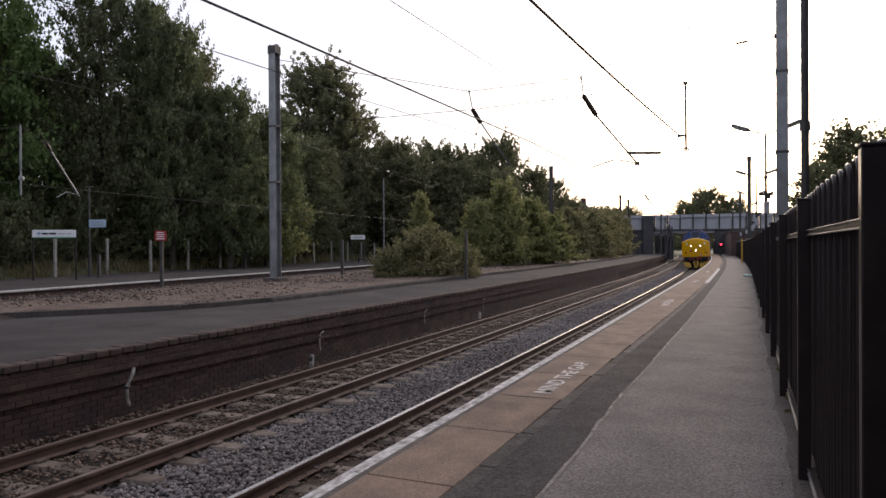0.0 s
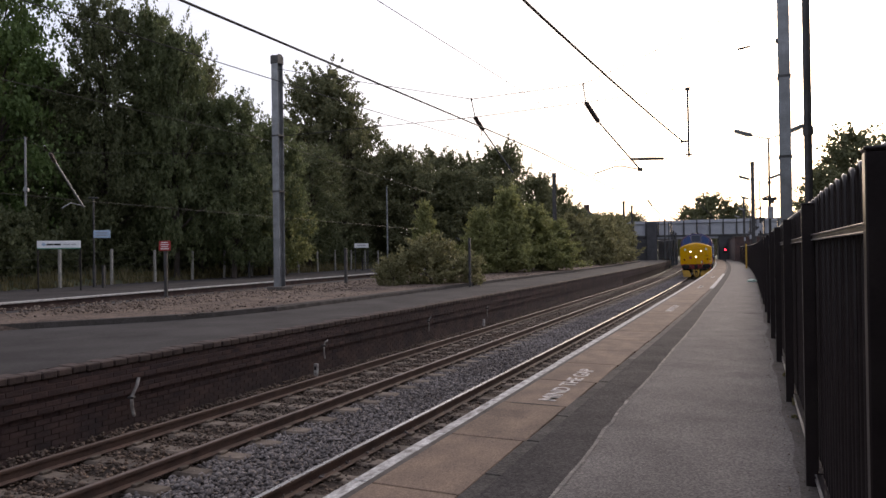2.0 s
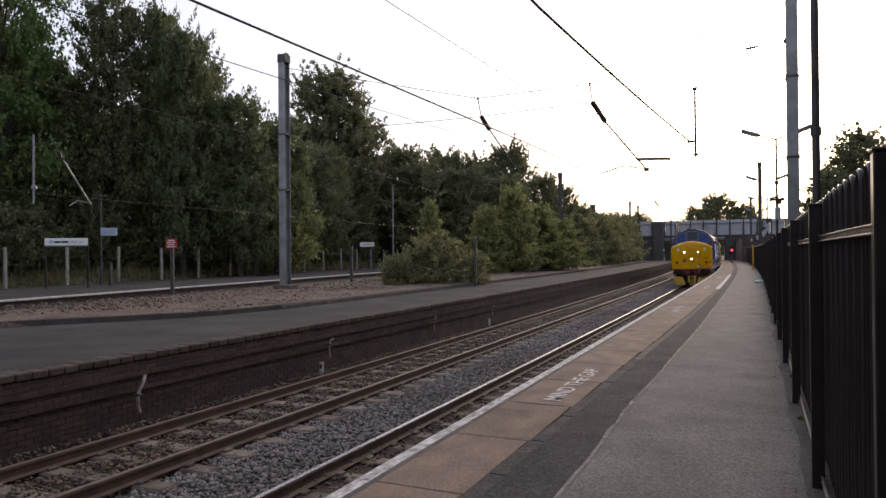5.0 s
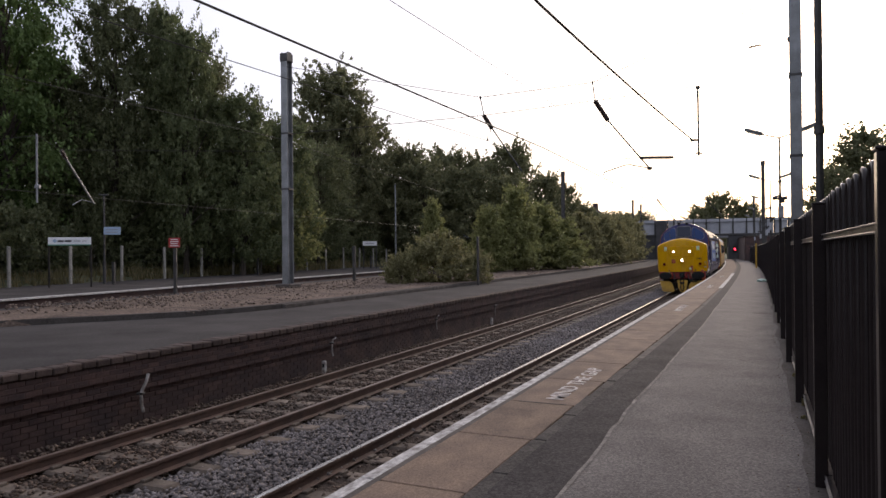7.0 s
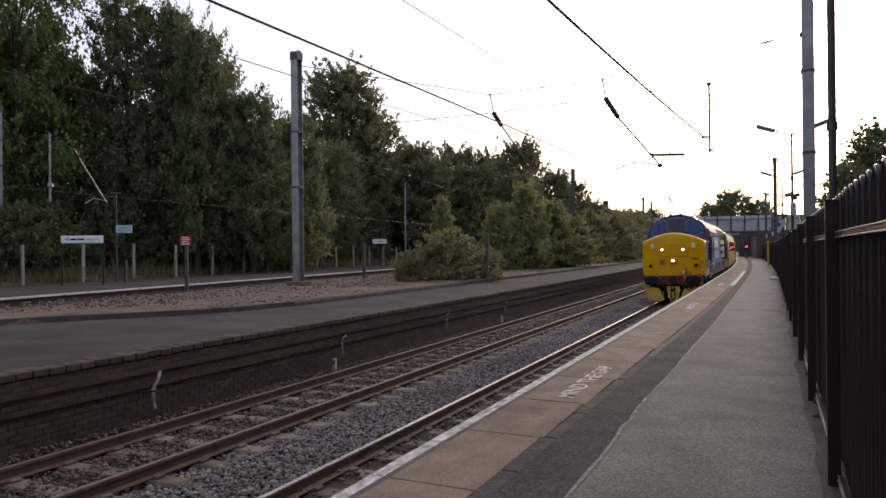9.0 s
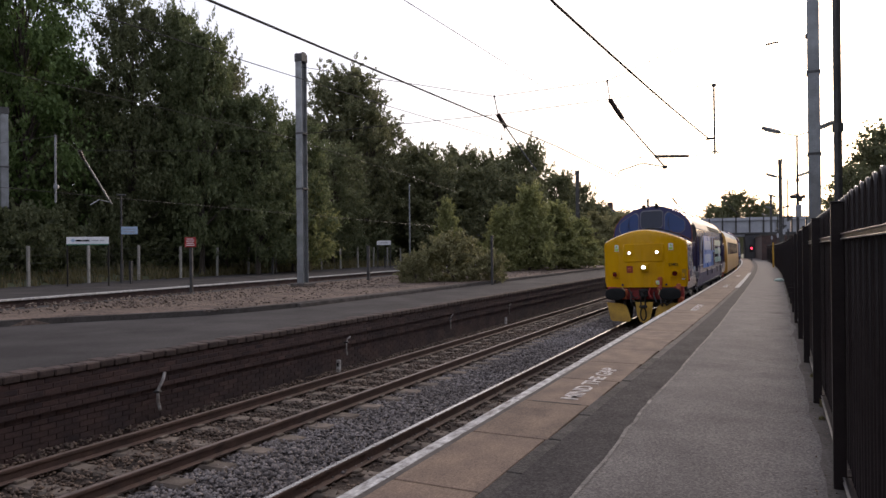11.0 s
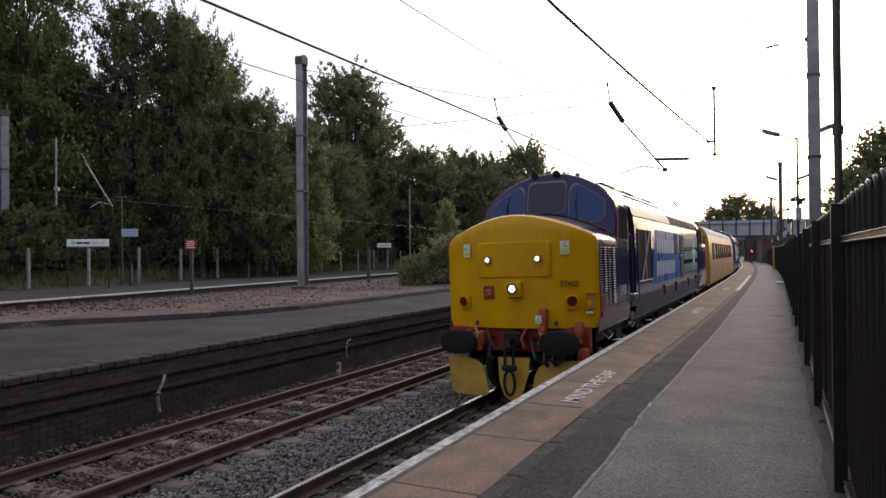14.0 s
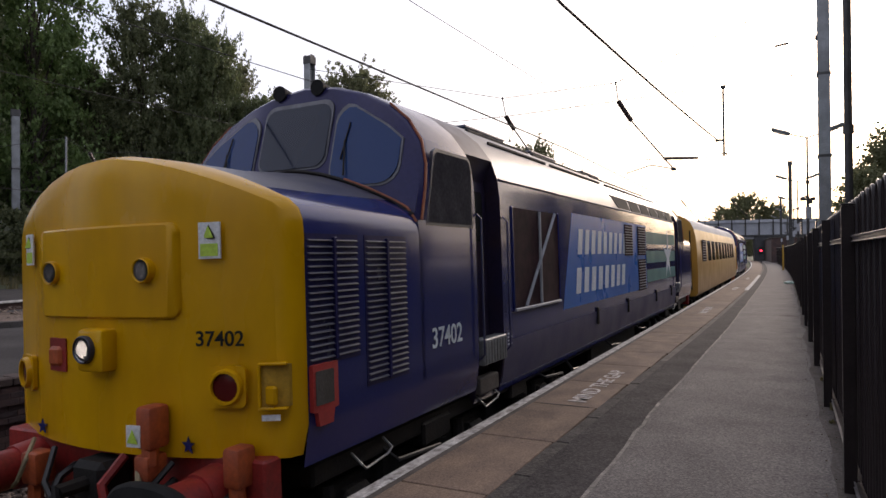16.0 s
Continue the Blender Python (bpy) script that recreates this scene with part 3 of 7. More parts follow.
# ---------------------------------------------------------------- island platform
FAR_DIR = 0.302                                    # heading of the far platform's edge, to the right of y
FAR_ROT = -math.degrees(FAR_DIR)


def far(u, v, z=0.0):
    """Point u metres along the far platform's edge and v metres to its right."""
    x0, y0 = -15.71, 24.15
    return Vector((x0 + u * math.sin(FAR_DIR) + v * math.cos(FAR_DIR), y0 + u * math.cos(FAR_DIR) - v * math.sin(FAR_DIR), z))


def far_pose(u, v, z=0.0, turn=0.0):
    p = far(u, v, z)
    return pose(p.x, p.y, p.z, 0, 0, FAR_ROT + turn)


def build_island():
    isl = thing("island_platform", Matrix(), "disused island platform of gravel and old tarmac behind a brick wall", "platform", kind="structure")
    # top sheet between the near edge and the far track
    vs, fs = [], []
    for i in range(61):
        s = -14 + i * 2.2
        a = at(s, ISLAND + -0.2)
        # meet the far track's trench along a line square to the island edge
        n = Vector((math.cos(heading(s)), math.sin(heading(s)), 0))
        x0 = far(0, 3.6)
        d = Vector((math.sin(FAR_DIR), math.cos(FAR_DIR), 0))
        den = n.x * d.y - n.y * d.x
        w = ((a - x0).x * d.y - (a - x0).y * d.x) / den
        w = min(max(w, 1.0), 26)
        b = a - n * w
        vs += [a, b, a - Vector((0, 0, 1.3)), b - Vector((0, 0, 1.3))]
        if i:
            k = 4 * i
            fs += [(k - 4, k, k + 1, k - 3), (k - 2, k - 1, k + 3, k + 2), (k - 4, k - 2, k + 2, k), (k - 3, k + 1, k + 3, k - 1)]
    raw("tarmac", vs, fs, OLD_TARMAC, isl, "old dark tarmac")
    # raised gravel strip with a rough kerb
    vs, fs = [], []
    m_ = 9
    for i in range(70):
        s = -10 + i * 1.6
        front = -7.5 - 3.4 / (1 + math.exp((s - 13.2) * 0.9)) + 0.06 * noise.noise((s, 3, 0))
        a = at(s, front)
        n = Vector((math.cos(heading(s)), math.sin(heading(s)), 0))
        x0, d = far(0, 4.0), Vector((math.sin(FAR_DIR), math.cos(FAR_DIR), 0))
        w = min(max(((a - x0).x * d.y - (a - x0).y * d.x) / (n.x * d.y - n.y * d.x), 1.0), 22)
        for j in range(m_):
            q = a - n * w * (0, 0.012, 0.06, 0.2, 0.38, 0.55, 0.7, 0.85, 1.0)[j]
            vs.append(q + Vector((0, 0, -0.02 if j in (0, m_ - 1) else (0.13 if j < 5 else 0.05) + (0.07 if j < 5 else 0.02) * noise.noise((q.x * 0.5, q.y * 0.5, 1)) + 0.03 * noise.noise((q.x * 2, q.y * 2, 4)))))
        if i:
            k = m_ * i
            fs += [(k - m_ + j, k + j, k + j + 1, k - m_ + j + 1) for j in range(m_ - 1)]
    kv, kf = [], []
    for i in range(140):
        s = -10 + i * 0.8
        front = -7.5 - 3.4 / (1 + math.exp((s - 13.2) * 0.9)) + 0.06 * noise.noise((s, 3, 0))
        top = 0.125 + 0.02 * noise.noise((s * 1.7, 8, 0))
        kv += [at(s, front + 0.05, 0.0), at(s, front + 0.05, top), at(s, front - 0.09, top + 0.01), at(s, front - 0.09, 0.0)]
        if i:
            k = 4 * i
            kf += [(k - 4, k, k + 1, k - 3), (k - 3, k + 1, k + 2, k - 2), (k - 2, k + 2, k + 3, k - 1)]
    raw("kerb", kv, kf, DIRT, isl, "dark crumbling kerb along the gravel")
    raw("gravel", vs, fs, GRAVEL, isl, "raised strip of trodden brown gravel", smooth=True)
    sweep("kerb", [(-7.52, 0), (-7.52, 0.11), (-7.36, 0.11), (-7.36, 0)], 17.5, 29, KERB, isl, "low concrete kerb", step=1.0)
    # brick wall: backing, corbelled courses, then the bricks themselves
    e = ISLAND
    sweep("wall_backing", [(e - 0.6, BED_Z - 0.2), (e - 0.6, -0.10), (e - 0.113, -0.10), (e - 0.113, BED_Z - 0.2)], -14, 118, MORTAR, isl, "dark mortar backing")
    for z0, z1, out in ((-0.36, -0.12, -0.006), (-0.60, -0.365, -0.058)):
        sweep("corbel", [(e - 0.3, z0), (e + out, z0), (e + out, z1), (e - 0.3, z1)], -14, 118, BRICK, isl, "oversailing brick course")
    bm = B()
    box(bm, (0, 0, -0.055), (0.36, 0.222, 0.11), 0.018)
    me = bpy.data.meshes.new("coping_brick")
    bm.to_mesh(me)
    bm.free()
    me.materials.append(COPING)
    for i in range(270):
        o = new("coping_brick", me)
        o.parent = isl
        o.matrix_basis = station(4.0 + i * 0.232, e - 0.14 + random.uniform(-.006, .006), random.uniform(-0.006, 0.006), random.uniform(-1, 1))
    sweep("coping_run", [(e - 0.3, -0.11), (e + 0.03, -0.11), (e + 0.03, 0.0), (e - 0.3, 0.0)], 66.7, 118, COPING, isl, "brick coping")
    sweep("coping_start", [(e - 0.3, -0.11), (e + 0.03, -0.11), (e + 0.03, 0.0), (e - 0.3, 0.0)], -14, 3.8, COPING, isl, "brick coping")
    vs, fs = [], []
    rng = random.Random(5)
    cube = [(0, 3, 2, 1), (4, 5, 6, 7), (0, 1, 5, 4), (1, 2, 6, 5), (2, 3, 7, 6), (3, 0, 4, 7)]
    bm = B()
    box(bm, (-0.10, 0.111, -0.035), (0.20, 0.222, 0.07), 0.006)
    brick = bpy.data.meshes.new("brick")
    bm.to_mesh(brick)
    bm.free()
    brick.materials.append(BRICK)
    for row in range(13):
        z0 = -0.115 - row * 0.081
        base = -0.002 if row < 3 else (-0.052 if row < 6 else -0.105)
        for i in range(230):
            s = 3.0 + i * 0.235 + (0.117 if row % 2 else 0)
            d = base + rng.uniform(0, 0.005)
            if row < 8 and 7.2 < s < 16.0:
                o = new("brick", brick)
                o.parent = isl
                o.matrix_basis = station(s, e + d, z0, rng.uniform(-0.8, 0.8))
                continue
            s1, z1 = s + 0.222, z0 - 0.07
            k = len(vs)
            for z in (z1, z0):
                vs += [at(s, e - 0.16, z), at(s1, e - 0.16, z), at(s1, e + d, z), at(s, e + d, z)]
            fs += [tuple(k + q for q in f) for f in cube]
    tagged(raw("brickwork", vs, fs, BRICK, isl, "sooty dark red bricks"), kind="stuff")


def build_far_platform():
    fp = thing("far_platform", far_pose(0, 0), "far platform with a white painted edge beyond the single track", "platform", kind="structure")

    def strip(name, prof, u0, u1, material, label):
        vs, n_ = [], len(prof)
        for u in (u0, u1):
            vs += [(v, u, z) for v, z in prof]
        fs = [(j, (j + 1) % n_, (j + 1) % n_ + n_, j + n_) for j in range(n_)] + [tuple(range(n_))[::-1], tuple(range(n_, 2 * n_))]
        return raw(name, vs, fs, material, fp, label)
    strip("surface", [(-9.0, -1.3), (-9.0, 0.0), (-0.45, 0.0), (-0.45, -1.3)], -40, 70, OLD_TARMAC, "old tarmac surface")
    strip("edge", [(-0.45, -0.05), (-0.45, 0.004), (0.0, 0.004), (0.0, -0.05)], -40, 70, WHITE, "white painted edge slabs")
    strip("wall", [(-0.45, -1.3), (-0.45, -0.05), (-0.12, -0.05), (-0.12, -1.3)], -40, 70, BRICK, "dark brick wall")
    strip("bank", [(-45, -1.2), (-45, 7.5), (-30, 4.2), (-14, 0.8), (-9.0, 0.0), (-9.0, -1.2)], -70, 140, GRASS, "wooded grassy bank")
    tr = thing("railway_track", far_pose(0, 1.75, RAIL_Z), "single rusty track beside the far platform", "railway track", "tracks between the platforms")
    for x in (-0.7525, 0.7525):
        bm = B()
        box(bm, (x, 15, -0.02), (0.07, 110, 0.04), 0.004)
        box(bm, (x, 15, -0.09), (0.02, 110, 0.12))
        box(bm, (x, 15, -0.15), (0.14, 110, 0.02))
        part("rail", bm, RAIL_RUST, tr, "rusty steel rail")
    bm = B()
    box(bm, (0, 0, -0.24), (2.5, 0.27, 0.16), 0.02)
    first = part("sleeper", bm, SLEEPER, tr)
    for i in range(100):
        o = first if i == 0 else new("sleeper", first.data)
        o.parent = tr
        o.matrix_basis = pose(0, -10 + i * 0.7, 0)
    # boundary posts with wires
    bm = B()
    box(bm, (0, 0, 1.0), (0.13, 0.13, 2.1), 0.012)
    fpost = thing("fence_post", far_pose(10.1, -8.3), "slim weathered concrete fence post", "fence post", "posts of the boundary fence")
    part("shaft", bm, CONCRETE, fpost)
    for i in range(-4, 13):
        if i:
            copy_thing(fpost, far_pose(10.1 + i * 3.6, -8.3, 0, random.uniform(-5, 5)) @ pose(0, 0, random.uniform(-.1, .05), random.uniform(-1.5, 1.5), random.uniform(-1.5, 1.5), 0))
    bm = B()
    for z in (0.35, 0.75, 1.15, 1.55, 1.9):
        tube(bm, [far(-20, -8.22, z), far(20, -8.22, z - 0.02), far(56, -8.22, z)], 0.004, 4)
    tagged(part("fence_wire", bm, DARK_STEEL), "thin steel strands along the boundary posts", "fence wire")


build_ground()
build_track(-3.219, FAR_Z - 1.5 * CANT, -1.714, FAR_Z, "track beside the island platform on concrete sleepers", RAIL_DULL)
build_track(0.0, RAIL_Z, 1.505, RAIL_Z + 1.5 * CANT, "track beside the near platform on concrete sleepers", RAIL_TOP)
sweep("ballast_bed", [(-1.66, BED_Z), (-1.66, -1.085), (-1.2, -1.062), (-0.5, -1.075), (-0.02, -1.105), (-0.02, BED_Z)], -20, 170, BED_GREY, label="packed bed of grey ballast between the tracks", kind="structure")
scatter_stones("ballast", STONE, "loose grey ballast stones between the tracks", 62000, (-3, 75, -1.62, 0.02), lambda o: np.interp(o, (-1.62, -1.2, -0.5, 0.02), (-1.07, -1.045, -1.058, -1.09)), 0.037, 3)
scatter_stones("ballast", STONE_BROWN, "rusty brown ballast stones round the sleepers", 36000, (-3, 70, -4.12, -1.62), lambda o: np.where(o < -3.75, -1.06, np.where(np.abs(o + 2.466) < 0.36, -1.040, -1.082)), 0.034, 4)
scatter_stones("ballast", STONE_BROWN, "rusty brown ballast stones round the sleepers", 12000, (-3, 60, 0.0, 2.2), lambda o: np.full_like(o, -1.115), 0.036, 6)
scatter_stones("gravel_stones", RUBBLE, "loose brown stones on the island's gravel", 3200, (14.6, 50, -15.0, -7.9), lambda o: np.full_like(o, 0.12), 0.045, 9)
scatter_stones("gravel_stones", RUBBLE, "loose brown stones on the island's gravel", 500, (7, 14.4, -15.0, -11.3), lambda o: np.full_like(o, 0.12), 0.045, 10)
scatter_stones("litter_grit", RUBBLE, "grit and dead leaves along the fence foot", 1100, (2, 40, 4.80, 5.2), lambda o: np.full_like(o, 0.003), 0.008, 12)
build_near_platform()
build_fence()
build_island()
build_far_platform()


# ---------------------------------------------------------------- locomotive
# local space: x to the platform side, y from the middle towards the rear, z over the rail
HALF = 9.6
BODY = [(1.27, 1.00), (1.305, 1.16), (1.345, 1.42), (1.345, 2.2), (1.345, 2.7), (1.343, 2.98), (1.325, 3.17), (1.26, 3.38), (1.12, 3.58),
        (0.92, 3.75), (0.66, 3.89), (0.35, 3.99), (0.0, 4.03)]
NOSE = [(1.300, 1.215), (1.345, 1.40), (1.345, 2.1), (1.345, 2.56), (1.339, 2.645), (1.312, 2.715), (1.235, 2.782), (1.05, 2.865), (0.85, 2.945),
        (0.62, 3.02), (0.38, 3.08), (0.18, 3.11), (0.0, 3.12)]


def mirrored(prof):
    return prof + [(-x, z) for x, z in prof[-2::-1]]


def nose_y(x, z=2.0):
    """Front of the bowed nose."""
    return -0.13 + 0.16 * x * x


def cab_y(x, z):
    """Raked cab front over the nose."""
    return 1.66 + 0.30 * max(0.0, z - 2.7) + 0.045 * x * x


def loft(bm, sections, m, close=False):
    rings = [[bm.verts.new(m @ Vector(p)) for p in sec] for sec in sections]
    for a, b in zip(rings, rings[1:]):
        for i in range(len(a) - 1 + (1 if close else 0)):
            j = (i + 1) % len(a)
            bm.faces.new((a[i], a[j], b[j], b[i]))
    return rings


def patch(bm, x0, x1, z0, z1, fn, out, thick, m, nx=8, nz=2, rim=0.0):
    """A thin plate that follows the surface y = fn(x, z)."""
    def grid(o, sh):
        return [[bm.verts.new(m @ Vector((x0 + sh + (x1 - x0 - 2 * sh) * i / nx, fn(x0 + (x1 - x0) * i / nx, z0 + (z1 - z0) * j / nz) - o,
                                          z0 + sh + (z1 - z0 - 2 * sh) * j / nz))) for j in range(nz + 1)] for i in range(nx + 1)]
    f, b = grid(out, rim), grid(out - thick, 0)
    for i in range(nx):
        for j in range(nz):
            bm.faces.new((f[i][j], f[i + 1][j], f[i + 1][j + 1], f[i][j + 1]))
            bm.faces.new((b[i][j], b[i][j + 1], b[i + 1][j + 1], b[i + 1][j]))
    for i in range(nx):
        bm.faces.new((f[i][0], b[i][0], b[i + 1][0], f[i + 1][0]))
        bm.faces.new((f[i][nz], f[i + 1][nz], b[i + 1][nz], b[i][nz]))
    for j in range(nz):
        bm.faces.new((f[0][j], f[0][j + 1], b[0][j + 1], b[0][j]))
        bm.faces.new((f[nx][j], b[nx][j], b[nx][j + 1], f[nx][j + 1]))


def plate(bm, outline, thick, m):
    """A flat plate: outline in its x, z plane, thick along y."""
    f = [bm.verts.new(m @ Vector((x, 0, z))) for x, z in outline]
    b = [bm.verts.new(m @ Vector((x, thick, z))) for x, z in outline]
    bm.faces.new(f)
    bm.faces.new(b[::-1])
    n = len(f)
    for i in range(n):
        bm.faces.new((f[i], b[i], b[(i + 1) % n], f[(i + 1) % n]))


def rounded(x0, x1, z0, z1, r, seg=4):
    pts = []
    for cx, cz, a0 in ((x1 - r, z1 - r, 0), (x0 + r, z1 - r, 90), (x0 + r, z0 + r, 180), (x1 - r, z0 + r, 270)):
        pts += [(cx + r * math.cos(radians(a0 + 90 * k / seg)), cz + r * math.sin(radians(a0 + 90 * k / seg))) for k in range(seg + 1)]
    return pts


def star(r, k=0.42):
    return [((r if i % 2 == 0 else r * k) * math.sin(i * math.pi / 5), (r if i % 2 == 0 else r * k) * math.cos(i * math.pi / 5)) for i in range(10)]


SIDE = pose(0, 0, 0, 90, 0, 90)      # writing and plates on the platform side: x runs to the rear, y up


def side_plate(bm, outline, out, thick, m=Matrix()):
    """Plate on the platform side: outline in (y from the front, z)."""
    f = [bm.verts.new(m @ Vector((1.345 + out, y - HALF, z))) for y, z in outline]
    b = [bm.verts.new(m @ Vector((1.345 + out - thick, y - HALF, z))) for y, z in outline]
    bm.faces.new(f)
    bm.faces.new(b[::-1])
    n = len(f)
    for i in range(n):
        bm.faces.new((f[i], b[i], b[(i + 1) % n], f[(i + 1) % n]))


def sec(prof, y, dx=0.0, dz=0.0, base=1.215):
    out = []
    for x, z in mirrored(prof):
        out.append((x * (1 - dx / 1.345), y(x, z) if callable(y) else y, base + (z - base) * (1 - dz / 1.9)))
    return out


def lamp_unit(lo, m, name, x, y, z, r_out, r_in, depth, bulb_mat, rim_mat, sub=True, grid=None):
    """A round lamp: rim, reflector bowl and a lit face behind an added grid."""
    n = 24

    def turned(prof, mt, nm, parent, lb, close=False):
        bm = B()
        rr = [[bm.verts.new(m @ Vector((x + r * math.cos(k * 6.2832 / n), y + d, z + r * math.sin(k * 6.2832 / n)))) for k in range(n)] for r, d in prof]
        for a, b in zip(rr, rr[1:]):
            for k in range(n):
                bm.faces.new((a[k], a[(k + 1) % n], b[(k + 1) % n], b[k]))
        if close:
            bm.faces.new(rr[-1])
        return part(nm, bm, mt, parent, lb)
    d_ = depth
    rim = turned([(r_out, 0.03), (r_out, -d_), (r_out - 0.006, -d_ - 0.006), (r_in, -d_), (r_in - 0.001, -d_ + 0.01)], rim_mat, name, lo, "round lamp rim")
    holder = rim if sub else lo
    turned([(r_in, -d_ + 0.004), (r_in * 0.85, -d_ * 0.45), (r_in * 0.6, -0.006), (0.004, -0.006)], REFLECTOR, "reflector", holder, "bright reflector bowl", True)
    turned([(r_in * 0.80, -0.007), (r_in * 0.40, -0.008), (0.004, -0.009)], bulb_mat, "bulb", holder, "glowing lamp face" if bulb_mat != LENS else "unlit lamp face", True)
    if grid:
        # added crossed blades, only there to block the lamp's light from the side
        bm = B()
        step, deep = grid
        cnt = int(r_in * 0.86 / step)
        for i in range(-cnt, cnt + 1):
            half = math.sqrt(max(1e-6, (r_in * 0.88) ** 2 - (i * step) ** 2))
            box(bm, (x + i * step, y - 0.010 - deep / 2, z), (0.0014, deep, 2 * half), 0, m)
            box(bm, (x, y - 0.010 - deep / 2, z + i * step), (2 * half, deep, 0.0014), 0, m)
        part("glare_grid", bm, RIM, holder, "added fine grid that hides the lamp face from aside")
    return rim


def build_end(lo, m, front):
    """One cab end. m takes points from the front's frame (y from the nose) to the locomotive."""
    # yellow nose front
    bm = B()
    s0 = sec(NOSE, nose_y, 0.13, 0.20)
    rings = loft(bm, [s0, sec(NOSE, lambda x, z: nose_y(x) + 0.018, 0.07, 0.10), sec(NOSE, lambda x, z: nose_y(x) + 0.05, 0.028, 0.035),
                      sec(NOSE, lambda x, z: min(0.26, nose_y(x) + 0.13), 0.0, 0.006), sec(NOSE, 0.285)], m)
    k = len(s0)
    low = [bm.verts.new(m @ Vector((p[0], p[1], 1.215))) for p in s0]
    for i in range(k - 1):
        if abs(s0[i][0] - s0[i + 1][0]) > 0.004:
            mid = [bm.verts.new(m @ Vector((s0[j][0], s0[j][1], 1.215 + (s0[j][2] - 1.215) * 0.5))) for j in (i, i + 1)]
            bm.faces.new((low[i], low[i + 1], mid[1], mid[0]))
            bm.faces.new((mid[0], mid[1], rings[0][i + 1], rings[0][i]))
    bmesh.ops.remove_doubles(bm, verts=bm.verts[:], dist=0.0015)
    part("nose_front", bm, YELLOW, lo, "bright yellow bowed nose front")
    rows = [sec(NOSE, 0.287), sec(NOSE, 0.9), [(x, 1.80, z if abs(x) > 1.3 else z + 0.07 * (1 - abs(x) / 1.3)) for x, y, z in sec(NOSE, 1.8)]]
    for a, b, nm, mt, lb in ((0, 8, "nose_side", BLUE, "glossy dark blue nose side"), (7, 18, "nose_top", DUSTY_BLUE, "dusty blue nose top"), (17, 25, "nose_side", BLUE, "glossy dark blue nose side")):
        bm = B()
        secs = [[p for p in r[a:b]] for r in rows]
        if nm == "nose_side":
            secs = [[(p[0], p[1], 1.13) if p[2] < 1.22 else p for p in r] for r in secs]
        loft(bm, secs, m)
        part(nm, bm, mt, lo, lb)
    # cab with raked front
    up = [(x, z) for x, z in BODY if z > 2.6]
    bm = B()
    top0 = sec(up, lambda x, z: cab_y(x, z), 0.035, 0.05, base=2.7)
    r0 = loft(bm, [top0, sec(up, lambda x, z: cab_y(x, z) + 0.035, 0.008, 0.012, base=2.7), sec(up, lambda x, z: cab_y(x, z) + 0.12), sec(up, 2.86)], m)
    k = len(top0)
    lows = [bm.verts.new(m @ Vector((p[0], cab_y(p[0], 2.7), 2.7))) for p in top0]
    for i in range(k - 1):
        if abs(top0[i][0] - top0[i + 1][0]) > 0.004:
            mids = [bm.verts.new(m @ Vector((top0[j][0], cab_y(top0[j][0], 2.7 + (top0[j][2] - 2.7) * 0.5), 2.7 + (top0[j][2] - 2.7) * 0.5))) for j in (i, i + 1)]
            bm.faces.new((lows[i], lows[i + 1], mids[1], mids[0]))
            bm.faces.new((mids[0], mids[1], r0[0][i + 1], r0[0][i]))
    bmesh.ops.remove_doubles(bm, verts=bm.verts[:], dist=0.0015)
    part("cab", bm, CAB_BLUE, lo, "dusty dark blue cab")
    lowp = [(1.296, 1.13)] + [(x, z) for x, z in BODY if 1.15 < z < 2.75]
    for q in (1, -1):
        bm = B()
        loft(bm, [[(q * x, 1.74, z) for x, z in lowp], [(q * x, 2.86, z) for x, z in lowp]], m)
        part("cab_side", bm, BLUE, lo, "dark blue lower cab side")
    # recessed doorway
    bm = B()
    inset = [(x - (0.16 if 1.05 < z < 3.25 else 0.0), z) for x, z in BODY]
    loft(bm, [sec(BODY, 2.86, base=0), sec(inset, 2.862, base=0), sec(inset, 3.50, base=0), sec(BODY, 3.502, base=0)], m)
    part("doorway", bm, DOOR_SHADE, lo, "recessed blue doorway, its shade put into the paint")
    # windscreens: three panes with pale frames
    for x0, x1, z0, z1, r in ((-0.37, 0.37, 3.23, 3.82, 0.11), (0.455, 1.11, 3.03, 3.76, 0.17), (-1.11, -0.455, 3.03, 3.76, 0.17)):
        def lim(px, pz):
            # keep side panes under the roof's curve
            ztop = 3.90 - 0.40 * px * px
            return min(pz, ztop)
        for nm, grow, out, mt in (("window_frame", 0.020, 0.014, RIM), ("windscreen", 0.0, 0.020, GLAZING if abs(x0 + x1) < 0.1 else GLAZING_BLUE)):
            o = rounded(x0 - grow, x1 + grow, z0 - grow, z1 + grow, r)
            bm = B()
            f = [bm.verts.new(m @ Vector((x, cab_y(x, lim(x, z) + (0.02 if grow else 0)) - out, lim(x, z) + (grow if z > 3.5 else 0)))) for x, z in o]
            b_ = [bm.verts.new(m @ Vector((x, cab_y(x, lim(x, z)) + 0.01, lim(x, z) + (grow if z > 3.5 else 0)))) for x, z in o]
            c = bm.verts.new(m @ Vector(((x0 + x1) / 2, cab_y((x0 + x1) / 2, (z0 + z1) / 2) - out, (z0 + z1) / 2)))
            for i in range(len(f)):
                j = (i + 1) % len(f)
                bm.faces.new((f[i], f[j], c))
                bm.faces.new((f[i], b_[i], b_[j], f[j]))
            part(nm, bm, mt, lo, "pale windscreen surround" if grow else "dark cab windscreen")
